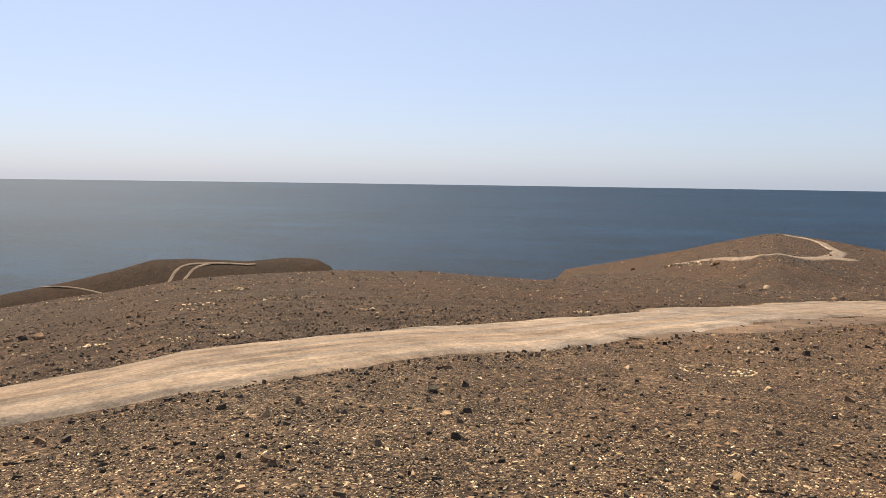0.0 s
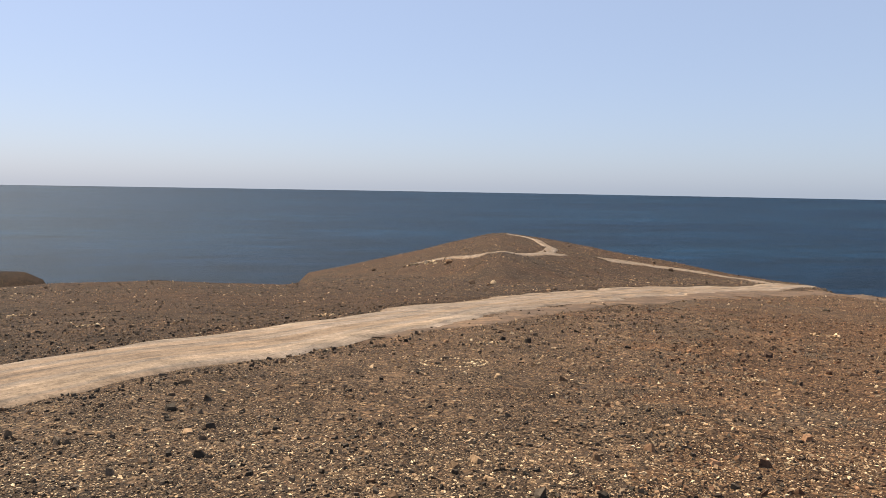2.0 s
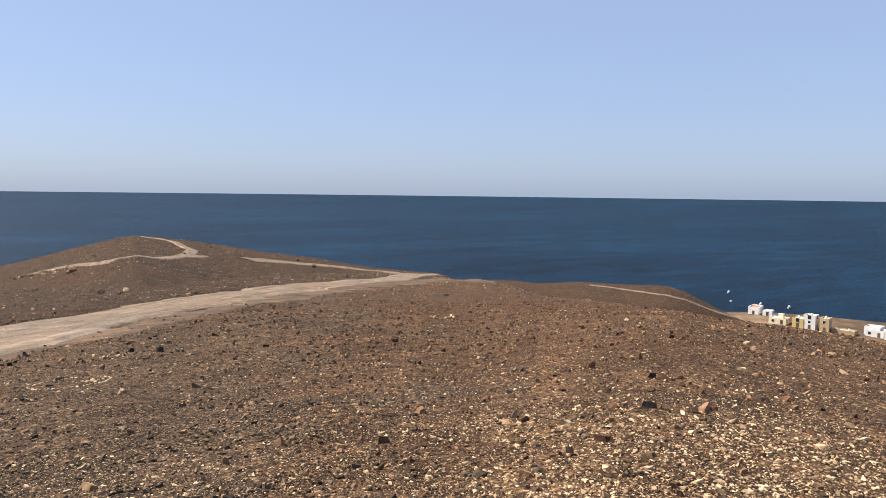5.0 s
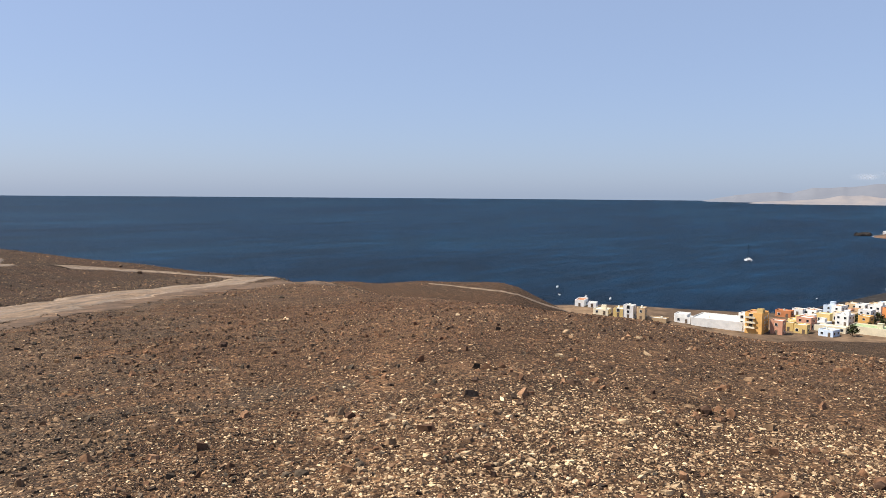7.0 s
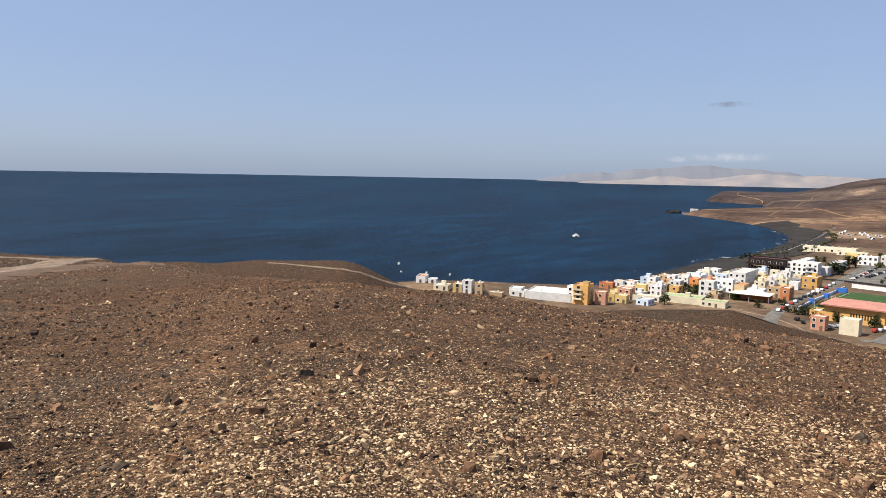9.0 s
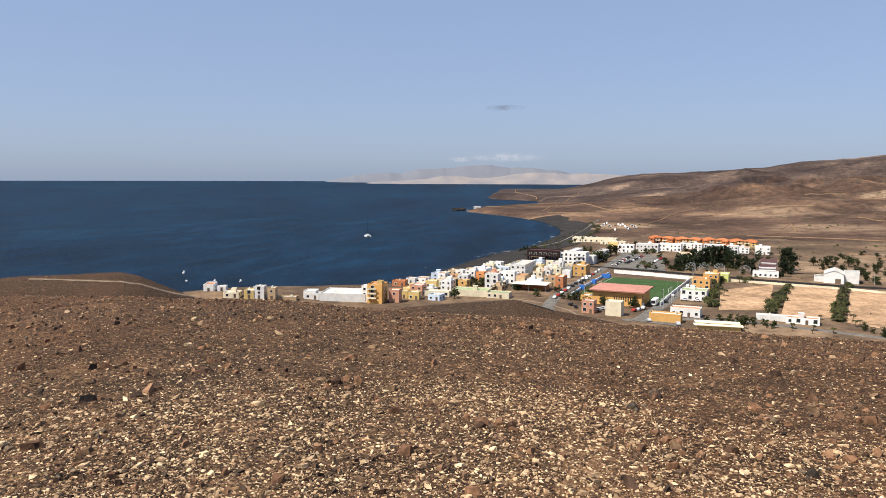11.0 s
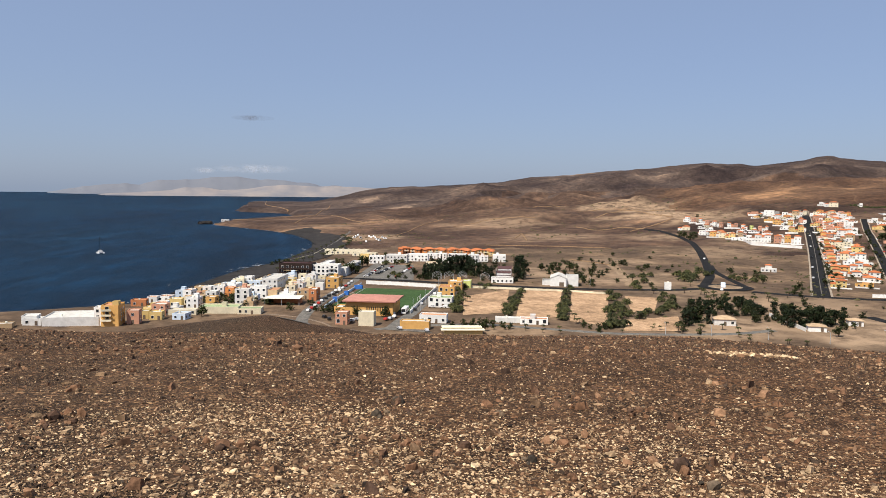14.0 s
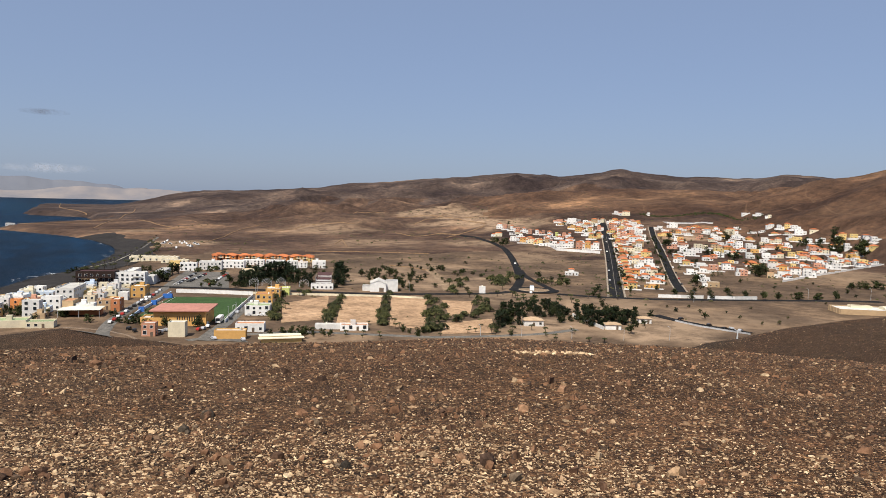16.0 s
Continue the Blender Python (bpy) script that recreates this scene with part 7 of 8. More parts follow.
# ---- trees ----
def frond(s, base, az, L, rise, droop, mat=0):
    """One palm frond: a folded strip that arches and hangs."""
    n = 5
    d = Vector((math.cos(az), math.sin(az), 0))
    side = Vector((-d.y, d.x, 0))
    v, f = [], []
    for i in range(n + 1):
        t = i / n
        c = Vector(base) + d * (L * t * (1 - 0.25 * t * droop)) + Vector((0, 0, L * (rise * t - (rise + droop) * 0.75 * t * t)))
        w = L * 0.13 * (math.sin(math.pi * min(1, 0.12 + 0.86 * t)) ** 0.7)
        v += [c + side * w - Vector((0, 0, w * 0.55)), c, c - side * w - Vector((0, 0, w * 0.55))]
    for i in range(n):
        a = i * 3
        f += [(a, a + 1, a + 4, a + 3), (a + 1, a + 2, a + 5, a + 4)]
    s.add(v, f, mat)


def palm_model(seed, bushy):
    g = random.Random(seed)
    b = thing("palm", 0, -2000, 0, 0, "bushy date palm with low green crowns on dry soil" if bushy else "slim date palm with a green feathery crown", "palm", "palms of the plain")
    top = 0.35 if bushy else 0.68
    t = Shape()
    last, lx = Vector((0, 0, -0.05)), g.uniform(-0.04, 0.04)
    for i in range(5):
        nx = Vector((lx * (i + 1) * 0.4, 0.01 * i, top * (i + 1) / 5))
        t.tube(last, nx, 0.035 - 0.003 * i, 0.033 - 0.003 * i, 7)
        last = nx
    t.part("trunk", BARK, b)
    c = Shape()
    heads = [(0, 0, top)] if not bushy else [(0, 0, top), (0.14, 0.05, top * 0.7), (-0.12, 0.1, top * 0.6), (0.02, -0.15, top * 0.55)]
    for hx, hy, hz in heads:
        for i in range(26 if not bushy else 18):
            frond(c, (hx + lx * 2, hy, hz), g.uniform(0, 6.283), g.uniform(0.30, 0.42), g.uniform(0.1, 1.1), g.uniform(0.3, 1.0))
    c.part("crown", PALM_LEAF, b)
    return b


def leafy_model(name, seed, mat, label, category, group, tall):
    """A tree of many small leaf clumps round forked limbs."""
    g = random.Random(seed)
    b = thing(name, 0, -2000, 0, 0, label, category, group)
    t = Shape()
    t.tube((0, 0, -0.05), (0.01, 0, 0.3), 0.035, 0.026, 7)
    lobes = []
    for i in range(12 if not tall else 16):
        a, r = g.uniform(0, 6.283), g.uniform(0.05, 0.32 if not tall else 0.26)
        lobes.append(Vector((r * math.cos(a), r * math.sin(a), g.uniform(0.16, 0.80) if not tall else g.uniform(0.10, 0.88))))
    for p in lobes:
        t.tube((0, 0, 0.22), p, 0.016, 0.006, 5)
    t.part("trunk", BARK, b)
    c = Shape()
    for p in lobes:
        R = g.uniform(0.14, 0.2) if not tall else g.uniform(0.12, 0.19) * (1.3 - p.z * 0.6)
        for _ in range(34):
            u = Vector((g.gauss(0, 1), g.gauss(0, 1), g.gauss(0, 1) * 0.75)).normalized() * R * g.uniform(0.35, 1.08)
            q = p + u
            s = g.uniform(0.032, 0.068)
            e1 = Vector((g.uniform(-1, 1), g.uniform(-1, 1), g.uniform(-1, 1))).normalized()
            e2 = e1.cross(u + Vector((0.01, 0.02, 0.03))).normalized()
            c.add([q - e1 * s, q + e2 * s * 0.7, q + e1 * s, q - e2 * s * 0.7 + u * 0.08], [(0, 1, 2, 3)])
    c.part("crown", mat, b)
    return b


village = [(o.location.x, o.location.y) for o in scene.objects if o.parent is None and o.name.startswith("house")]
palms = [palm_model(1, False), palm_model(2, True), palm_model(3, True), palm_model(4, False)]
trees = [leafy_model("tree", 5 + i, TREE_LEAF, "round dark green tree in the village", "tree", "broadleaf trees", False) for i in range(3)]
pines = [leafy_model("tamarisk", 15 + i, GROVE_LEAF, "dense dark tamarisk tree in a grove", "tree", "tamarisk grove", True) for i in range(3)]
bushes = [leafy_model("shrub", 25, SCRUB_LEAF, "low dry grey-green shrub on bare soil", "shrub", "dry shrubs", False)]


def plant(kinds, x, y, h, wide=1.0):
    m = rng.choice(kinds)
    s = Matrix.Diagonal((h * wide, h * wide, h, 1))
    copy_thing(m, pose(x, y, height(x, y), 0, 0, rng.uniform(0, 360)) @ s)


for x, y, h in PALMS:
    plant(palms[1:3] if h > 7 else (palms[:1] + palms[3:]), x, y, max(h, 2.5), 1.0 if h > 7 else 1.25)
for x, y, h in TREES:
    plant(trees, x, y, max(h, 2.5) * 1.05, 1.25)
for x, y, h in GROVE:
    plant(pines, x, y, h, 0.95)
for x, y, h in SHRUBS:
    plant(bushes, x, y, h, 1.3)


# street trees of the estate and bushes of the plain
for k in range(26):
    t = k / 25
    plant(trees, 470 + 440 * t + rng.uniform(-3, 3), -380 - 318 * t + rng.uniform(-3, 3), rng.uniform(3, 5), 1.3)
for k in range(22):
    t = k / 21
    plant(trees, 505 + 360 * t + rng.uniform(-4, 4), -452 - 288 * t + rng.uniform(-4, 4), rng.uniform(3, 5.5), 1.4)
for k in range(46):
    x, y = rng.gauss(655, 55), rng.gauss(-262, 38)
    plant(trees if k % 3 else bushes, x, y, rng.uniform(2, 5), 1.6)
for k in range(40):
    x, y = rng.gauss(385, 26), rng.gauss(-262, 24)
    plant(pines if k % 2 else trees, x, y, rng.uniform(3, 6.5), 1.3)
for k in range(26):
    plant(trees, 560 + rng.uniform(-8, 120), -88 - rng.uniform(0, 62), rng.uniform(3, 7), 1.25)
for k in range(9):
    plant(trees, 460 + rng.uniform(-1, 6), 64 - 2.7 * k + rng.uniform(-1, 1), rng.uniform(3.8, 5.2), 1.3)
for k in range(40):
    t = k / 39
    x = 640 + 480 * t
    plant(palms[:1] + palms[3:], x, float(spline(x, SHORE)) - 44 - rng.uniform(0, 6), rng.uniform(6, 8.5), 1.0)


# garden trees of the estate, far off and uncounted
crowns = []
for m in trees:
    me = next(o.data for o in m.children if o.name.startswith("crown"))
    crowns.append((np.array([v.co[:] for v in me.vertices]), [tuple(f.vertices) for f in me.polygons][::2]))
spots = np.array([within(rng.choice(DISTRICTS[1:] + DISTRICTS[3:] * 2)) for _ in range(230)])
spots = np.array([p for p in spots if off_street(*p) > 9])
sizes = np.array([rng.uniform(3.2, 8.0) for _ in spots])
scatter("garden_trees", spots[:, 0], spots[:, 1], sizes, crowns, TREE_LEAF, "dark green garden trees between the estate villas", "trees", (0.65, 0.95), sink=0.5, seed=83)


# trees between the village houses
for i in range(24):
    x, y = rng.uniform(415, 560), rng.uniform(-5, 75)
    if spline(x, SHORE) - y < 36 or min(math.hypot(x - a, y - b) for a, b in village) < 7:
        continue
    h = rng.uniform(4, 7)
    copy_thing(rng.choice(trees + palms[:1]), pose(x, y, height(x, y), 0, 0, rng.uniform(0, 360)) @ Matrix.Diagonal((h * 1.2, h * 1.2, h, 1)))


for m in palms + trees + pines + bushes:
    for o in list(m.children_recursive) + [m]:
        bpy.data.objects.remove(o)


# ---- gravel and stones ----
def chip_templates(count, seed, sides=4, taper=0.8):
    """Broken angular chips: an uneven polygon with a smaller, tilted and shifted top."""
    g = np.random.default_rng(seed)
    out = []
    for _ in range(count):
        a = (np.arange(sides) + g.uniform(-0.32, 0.32, sides)) * 6.2832 / sides
        r = g.uniform(0.42, 1.15, sides) * 0.5
        k = g.uniform(taper - 0.25, taper + 0.2, sides)
        tilt = g.uniform(-0.4, 0.4, 2)
        lo = np.stack([r * np.cos(a), r * np.sin(a), np.full(sides, -0.5)], -1)
        hx, hy = r * k * np.cos(a) + g.uniform(-0.12, 0.12), r * k * np.sin(a) + g.uniform(-0.12, 0.12)
        hi = np.stack([hx, hy, 0.4 + tilt[0] * hx * 2 + tilt[1] * hy * 2 + g.uniform(-0.1, 0.1, sides)], -1)
        f = [tuple(range(sides, 2 * sides))] + [(i, (i + 1) % sides, sides + (i + 1) % sides, sides + i) for i in range(sides)]
        out.append((np.concatenate([lo, hi]), f))
    return out


ROAD_LINE = np.array([(-16, -3), (-9.5, 2.8), (-4.9, 7.0), (-2.65, 9.1), (-0.5, 12.0), (2.7, 16.8), (5.8, 20.8), (8.9, 24.6), (14.1, 30.9), (19.9, 37.1), (27.1, 44.5), (39.7, 56.5), (62, 78)])
ROAD_HALF = np.array([1.5, 1.5, 1.5, 1.4, 1.5, 1.75, 1.8, 1.95, 2.4, 2.5, 2.4, 2.3, 2.3])


def off_road(x, y):
    """Distance outside the road's edge (negative: on the road)."""
    best = np.full(len(x), 1e9)
    for (ax, ay), (bx, by), h0, h1 in zip(ROAD_LINE, ROAD_LINE[1:], ROAD_HALF, ROAD_HALF[1:]):
        dx, dy = bx - ax, by - ay
        t = np.clip(((x - ax) * dx + (y - ay) * dy) / (dx * dx + dy * dy), 0, 1)
        best = np.minimum(best, np.hypot(x - ax - t * dx, y - ay - t * dy) - (h0 + (h1 - h0) * t))
    return best


def strew(count, r0, r1, a0, a1, seed, power=1.0, patch=2.0, bare=0.0, fade=0.0):
    """Random places in a sector, thinned by soft patches and off the road."""
    g = np.random.default_rng(seed)
    r = np.sqrt(g.uniform(0, 1, count) ** power * (r1 * r1 - r0 * r0) + r0 * r0)
    a = np.radians(g.uniform(a0, a1, count))
    x, y = r * np.sin(a), r * np.cos(a)
    keep = (waves(x, y, patch, seed) * 0.5 + 0.5 + waves(x, y, patch * 0.3, seed + 1) * 0.3 > g.uniform(bare - 0.6, bare + 0.6, count)) & (off_road(x, y) > 0.05)
    if fade:
        keep &= g.uniform(0, 1, count) < np.clip((r1 - r + 1.3 * waves(x, y, 2.3, seed + 2) + 0.6 * waves(x, y, 0.7, seed + 3)) / fade, 0, 1)
    # thin out softly towards the sides of the sector
    b = np.degrees(a)
    keep &= g.uniform(0, 1, count) < np.clip((b - a0) / 22, 0 if a0 > -40 else 1, 1) * np.clip((a1 - b) / 22, 0 if a1 < 140 or a1 == 188 else 1, 1)
    return x[keep], y[keep], g


DARK_STONE = stone_material("dark_stones", [(0.0, (0.030, 0.022, 0.017)), (0.25, (0.072, 0.048, 0.033)), (0.55, (0.125, 0.080, 0.050)), (0.78, (0.195, 0.112, 0.064)), (0.93, (0.28, 0.18, 0.105)), (1.0, (0.42, 0.31, 0.19))])
GREY_STONE = stone_material("grey_brown_stones", [(0.0, (0.032, 0.026, 0.020)), (0.3, (0.072, 0.056, 0.041)), (0.6, (0.125, 0.092, 0.064)), (0.85, (0.18, 0.125, 0.078)), (0.96, (0.27, 0.16, 0.085)), (1.0, (0.45, 0.33, 0.2))])
PALE_STONE = stone_material("pale_stones", [(0.0, (0.20, 0.13, 0.074)), (0.35, (0.36, 0.245, 0.145)), (0.75, (0.52, 0.37, 0.22)), (1.0, (0.64, 0.49, 0.31))])
RED_STONE = stone_material("red_stones", [(0.0, (0.055, 0.034, 0.024)), (0.4, (0.125, 0.068, 0.040)), (0.75, (0.185, 0.098, 0.054)), (1.0, (0.27, 0.155, 0.088))])
TAN_STONE = stone_material("tan_stones", [(0.0, (0.09, 0.055, 0.033)), (0.4, (0.19, 0.12, 0.07)), (0.75, (0.30, 0.195, 0.112)), (1.0, (0.42, 0.31, 0.19))])
BASALT = stone_material("black_lava", [(0.0, (0.010, 0.009, 0.009)), (1.0, (0.030, 0.026, 0.024))])
CHIPS = chip_templates(18, 3)
BLOCKS = chip_templates(18, 4, 5, 0.62)

LAYERS = (
    # name, count, from, to, bearings, patch size, bareness, size gamma, size limits, material, flatness, label
    ("gravel", 7000, 0.5, 2.9, (-180, 180), 0.9, -0.1, (1.9, 0.0098), (0.008, 0.06), DARK_STONE, (0.22, 0.5), "dark brown volcanic gravel strewn over the slope"),
    ("pale_chips", 4000, 0.5, 3.0, (-180, 180), 0.7, 0.0, (2.2, 0.0088), (0.008, 0.05), PALE_STONE, (0.14, 0.38), "pale tan flat stone chips among the dark gravel"),
    ("pale_chips", 18000, 0.5, 3.0, (36, 188), 0.7, -0.05, (1.6, 0.0125), (0.008, 0.07), PALE_STONE, (0.14, 0.38), "pale tan flat stone chips among the dark gravel"),
    ("gravel", 15000, 2.8, 6.0, (-46, 50), 0.9, -0.1, (1.7, 0.0102), (0.008, 0.07), GREY_STONE, (0.25, 0.55), "grey-brown volcanic gravel strewn over the slope"),
    ("gravel", 22000, 2.8, 6.0, (14, 188), 0.9, -0.1, (1.7, 0.0102), (0.008, 0.07), DARK_STONE, (0.22, 0.5), "dark brown volcanic gravel strewn over the slope"),
    ("gravel", 9000, 6.0, 11.0, (-46, 50), 1.3, 0.0, (1.7, 0.0110), (0.010, 0.08), GREY_STONE, (0.25, 0.55), "grey-brown volcanic gravel strewn over the slope"),
    ("gravel", 13000, 6.0, 11.0, (14, 150), 1.3, 0.0, (1.7, 0.0110), (0.010, 0.08), DARK_STONE, (0.22, 0.5), "dark brown volcanic gravel strewn over the slope"),
    ("gravel", 8000, 11.0, 24.0, (-46, 50), 2.2, 0.05, (2.0, 0.0165), (0.018, 0.11), GREY_STONE, (0.35, 0.75), "grey-brown volcanic gravel strewn over the slope"),
    ("gravel", 11000, 11.0, 24.0, (14, 150), 2.2, 0.05, (2.0, 0.0165), (0.018, 0.11), DARK_STONE, (0.25, 0.55), "dark brown volcanic gravel strewn over the slope"),
    ("pale_chips", 38000, 2.8, 6.6, (36, 188), 0.7, 0.0, (1.6, 0.0115), (0.008, 0.07), PALE_STONE, (0.14, 0.38), "pale tan flat stone chips among the dark gravel"),
    ("pale_chips", 12000, 2.8, 6.0, (-46, 58), 0.7, 0.0, (1.8, 0.0090), (0.007, 0.05), PALE_STONE, (0.14, 0.38), "pale tan flat stone chips among the dark gravel"),
    ("pale_chips", 8000, 5.6, 10.5, (20, 150), 1.1, 0.15, (2.2, 0.010), (0.01, 0.055), PALE_STONE, (0.14, 0.38), "pale tan flat stone chips among the dark gravel"),
    ("pale_chips", 2200, 10.5, 24.0, (-46, 150), 2.4, 0.35, (2.0, 0.012), (0.015, 0.06), PALE_STONE, (0.14, 0.34), "pale tan flat stone chips among the dark gravel"),
    ("red_stones", 7500, 2.8, 12.0, (18, 188), 0.9, 0.1, (1.7, 0.0125), (0.012, 0.09), RED_STONE, (0.25, 0.55), "rusty red stones strewn over the slope"),
    ("red_stones", 8000, 12.0, 26.0, (18, 150), 1.8, 0.1, (2.0, 0.0165), (0.02, 0.12), RED_STONE, (0.35, 0.7), "rusty red stones strewn over the slope"),
    ("red_stones", 2600, 3.0, 14.0, (20, 150), 0.8, 0.55, (2.6, 0.021), (0.035, 0.15), RED_STONE, (0.35, 0.7), "rusty red angular stones lying in loose clusters"),
    ("dark_stones", 4500, 3.0, 26.0, (-46, 70), 1.4, 0.25, (1.7, 0.018), (0.022, 0.12), GREY_STONE, (0.35, 0.75), "dark grey angular stones strewn over the slope"),
    ("tan_stones", 3600, 3.0, 16.0, (-46, 150), 0.9, 0.3, (2.2, 0.020), (0.03, 0.12), TAN_STONE, (0.25, 0.55), "tan and rusty broken stones strewn over the slope"),
)
for i, (nm, count, r0, r1, (a0, a1), size, bare, gam, lim, mat, flat, label) in enumerate(LAYERS):
    x, y, g = strew(count, r0, r1, a0, a1, 21 + 2 * i, 1.35, size, bare, 1.6 if nm == "pale_chips" and 2 < r0 < 6 else 0.0)
    scatter(nm, x, y, g.gamma(*gam, len(x)).clip(*lim), BLOCKS if "stones" in nm else CHIPS, mat, label, "gravel", flat, seed=2 + i)
# fine grit between the stones, low splinters with a ridge
GRIT = []
gg = np.random.default_rng(91)
for _ in range(12):
    a = (np.arange(4) + gg.uniform(-0.3, 0.3, 4)) * 1.5708
    r = gg.uniform(0.35, 0.65, 4)
    GRIT.append((np.concatenate([np.stack([r * np.cos(a), r * np.sin(a), np.full(4, -0.4)], -1), [[gg.uniform(-0.3, 0.3), gg.uniform(-0.3, 0.3), 0.5]]]), [(k, (k + 1) % 4, 4) for k in range(4)]))
for nm, count, r0, r1, span, mat, scale, label, seed in (
    ("pale_grit", 84000, 2.4, 7.0, (36, 188), PALE_STONE, 0.0054, "pale tan grit between the stones", 61),
    ("pale_grit", 26000, 2.4, 7.0, (-46, 58), PALE_STONE, 0.0038, "pale tan grit between the stones", 63),
    ("brown_grit", 40000, 2.4, 7.5, (-46, 150), DARK_STONE, 0.0060, "rusty brown grit between the stones", 65),
    ("brown_grit", 36000, 7.0, 16.0, (-46, 150), DARK_STONE, 0.0085, "rusty brown grit between the stones", 67),
    ("pale_grit", 12000, 6.0, 14.0, (-46, 150), PALE_STONE, 0.0050, "pale tan grit between the stones", 71),
    ("far_grit", 22000, 36.0, 80.0, (-48, 68), GREY_STONE, 0.0300, "dark grit and small rubble on the far slope", 73),
    ("far_grit", 18000, 76.0, 175.0, (-4, 62), GREY_STONE, 0.0700, "dark rubble on the spur", 75),
    ("far_grit", 15000, 95.0, 260.0, (36, 72), RED_STONE, 0.0800, "rusty rubble on the headland ridge", 77),
    ("far_grit", 15000, 55.0, 135.0, (118, 156), DARK_STONE, 0.0400, "dark rubble on the slope above the plain", 79),
    ("dark_grit", 26000, 14.0, 36.0, (-46, 150), DARK_STONE, 0.0150, "dark brown grit on the slope", 69),
):
    x, y, g = strew(count, r0, r1, *span, seed, 1.25, 0.8, -0.1, 2.0 if nm == "pale_grit" else 0.0)
    scatter(nm, x, y, g.gamma(2.4, scale, len(x)).clip(0.4 * scale, 5 * scale), GRIT, mat, label, "gravel", (0.25, 0.55), sink=0.1, seed=seed + 1)
x, y, g = strew(6500, 24.0, 75.0, -48, 62, 27, 1.2, 6.0, 0.1)
scatter("rubble", x, y, g.gamma(2.0, 0.026, len(x)).clip(0.03, 0.22), BLOCKS, GREY_STONE, "dark rubble scattered over the far slope", "stones", (0.25, 0.55), seed=8)
x, y, g = strew(2600, 24.0, 75.0, -48, 62, 28, 1.2, 7.0, 0.3)
scatter("pale_rubble", x, y, g.gamma(2.0, 0.03, len(x)).clip(0.03, 0.2), CHIPS, PALE_STONE, "pale tan rubble scattered over the far slope", "stones", (0.2, 0.5), sink=0.1, seed=9)
x, y, g = strew(4000, 140.0, 215.0, -45, -12, 33, 1.0, 15.0, 0.1)
scatter("rubble", x, y, g.gamma(2.0, 0.05, len(x)).clip(0.05, 0.5), BLOCKS, GREY_STONE, "dark rubble on the far knoll", "stones", (0.4, 0.8), seed=17)
x, y, g = strew(6000, 75.0, 175.0, -5, 66, 29, 1.0, 15.0, 0.1)
scatter("rubble", x, y, g.gamma(2.0, 0.05, len(x)).clip(0.05, 0.45), BLOCKS, GREY_STONE, "dark rubble on the spur", "stones", (0.4, 0.8), seed=10)
x, y, g = strew(5000, 24.0, 60.0, 62, 152, 30, 1.0, 6.0, 0.1)
scatter("rubble", x, y, g.gamma(2.0, 0.02, len(x)).clip(0.03, 0.14), BLOCKS, RED_STONE, "rusty rubble on the crest of the slope", "stones", (0.25, 0.5), seed=13)
x, y, g = strew(4500, 100.0, 185.0, 66, 152, 31, 1.0, 12.0, 0.1)
scatter("rubble", x, y, g.gamma(2.0, 0.05, len(x)).clip(0.05, 0.35), BLOCKS, DARK_STONE, "dark rubble on the lower knolls", "stones", (0.4, 0.8), seed=14)

x, y, g = strew(5000, 60.0, 128.0, 122, 152, 35, 1.0, 9.0, 0.05)
scatter("rubble", x, y, g.gamma(2.0, 0.045, len(x)).clip(0.05, 0.4), BLOCKS, DARK_STONE, "dark rubble on the slope above the estate road", "stones", (0.3, 0.6), seed=20)


def along_road(side, count, spread, seed):
    g = np.random.default_rng(seed)
    k = g.uniform(1.0, 10.9, count)
    i = k.astype(int)
    t = k - i
    p = ROAD_LINE[i] + (ROAD_LINE[i + 1] - ROAD_LINE[i]) * t[:, None]
    d = ROAD_LINE[i + 1] - ROAD_LINE[i]
    n = np.stack([d[:, 1], -d[:, 0]], -1) / np.hypot(*d.T)[:, None] * side
    half = ROAD_HALF[i] + (ROAD_HALF[i + 1] - ROAD_HALF[i]) * t
    w = half * 0.94 + np.abs(g.normal(0, spread, count))
    return p[:, 0] + n[:, 0] * w, p[:, 1] + n[:, 1] * w, g


x, y, g = along_road(1, 3600, 0.38, 41)
scatter("road_edge_rubble", x, y, g.gamma(2.0, 0.013, len(x)).clip(0.015, 0.08), BLOCKS, GREY_STONE, "dark rubble bank along the edge of the dirt road", "stones", (0.35, 0.7), seed=11)
x, y, g = along_road(-1, 4000, 1.0, 42)
scatter("road_edge_rubble", x, y, g.gamma(2.0, 0.013, len(x)).clip(0.015, 0.08), BLOCKS, GREY_STONE, "dark rubble along the edge of the dirt road", "stones", (0.4, 0.9), seed=12)
g = np.random.default_rng(77)
x = np.concatenate([np.linspace(a, c, 26) + g.normal(0, 0.02, 26) * math.hypot(a, b) * 0.4 for a, b, c, d in PALE_ROWS])
y = np.concatenate([np.linspace(b, d, 26) + g.normal(0, 0.02, 26) * math.hypot(a, b) * 0.4 for a, b, c, d in PALE_ROWS])
scatter("pale_stone_rows", x, y, 0.006 * np.hypot(x, y) * g.uniform(0.4, 1.2, len(x)), CHIPS, PALE_STONE, "rows of pale stones on the dark slope", "stones", (0.3, 0.6), seed=15)

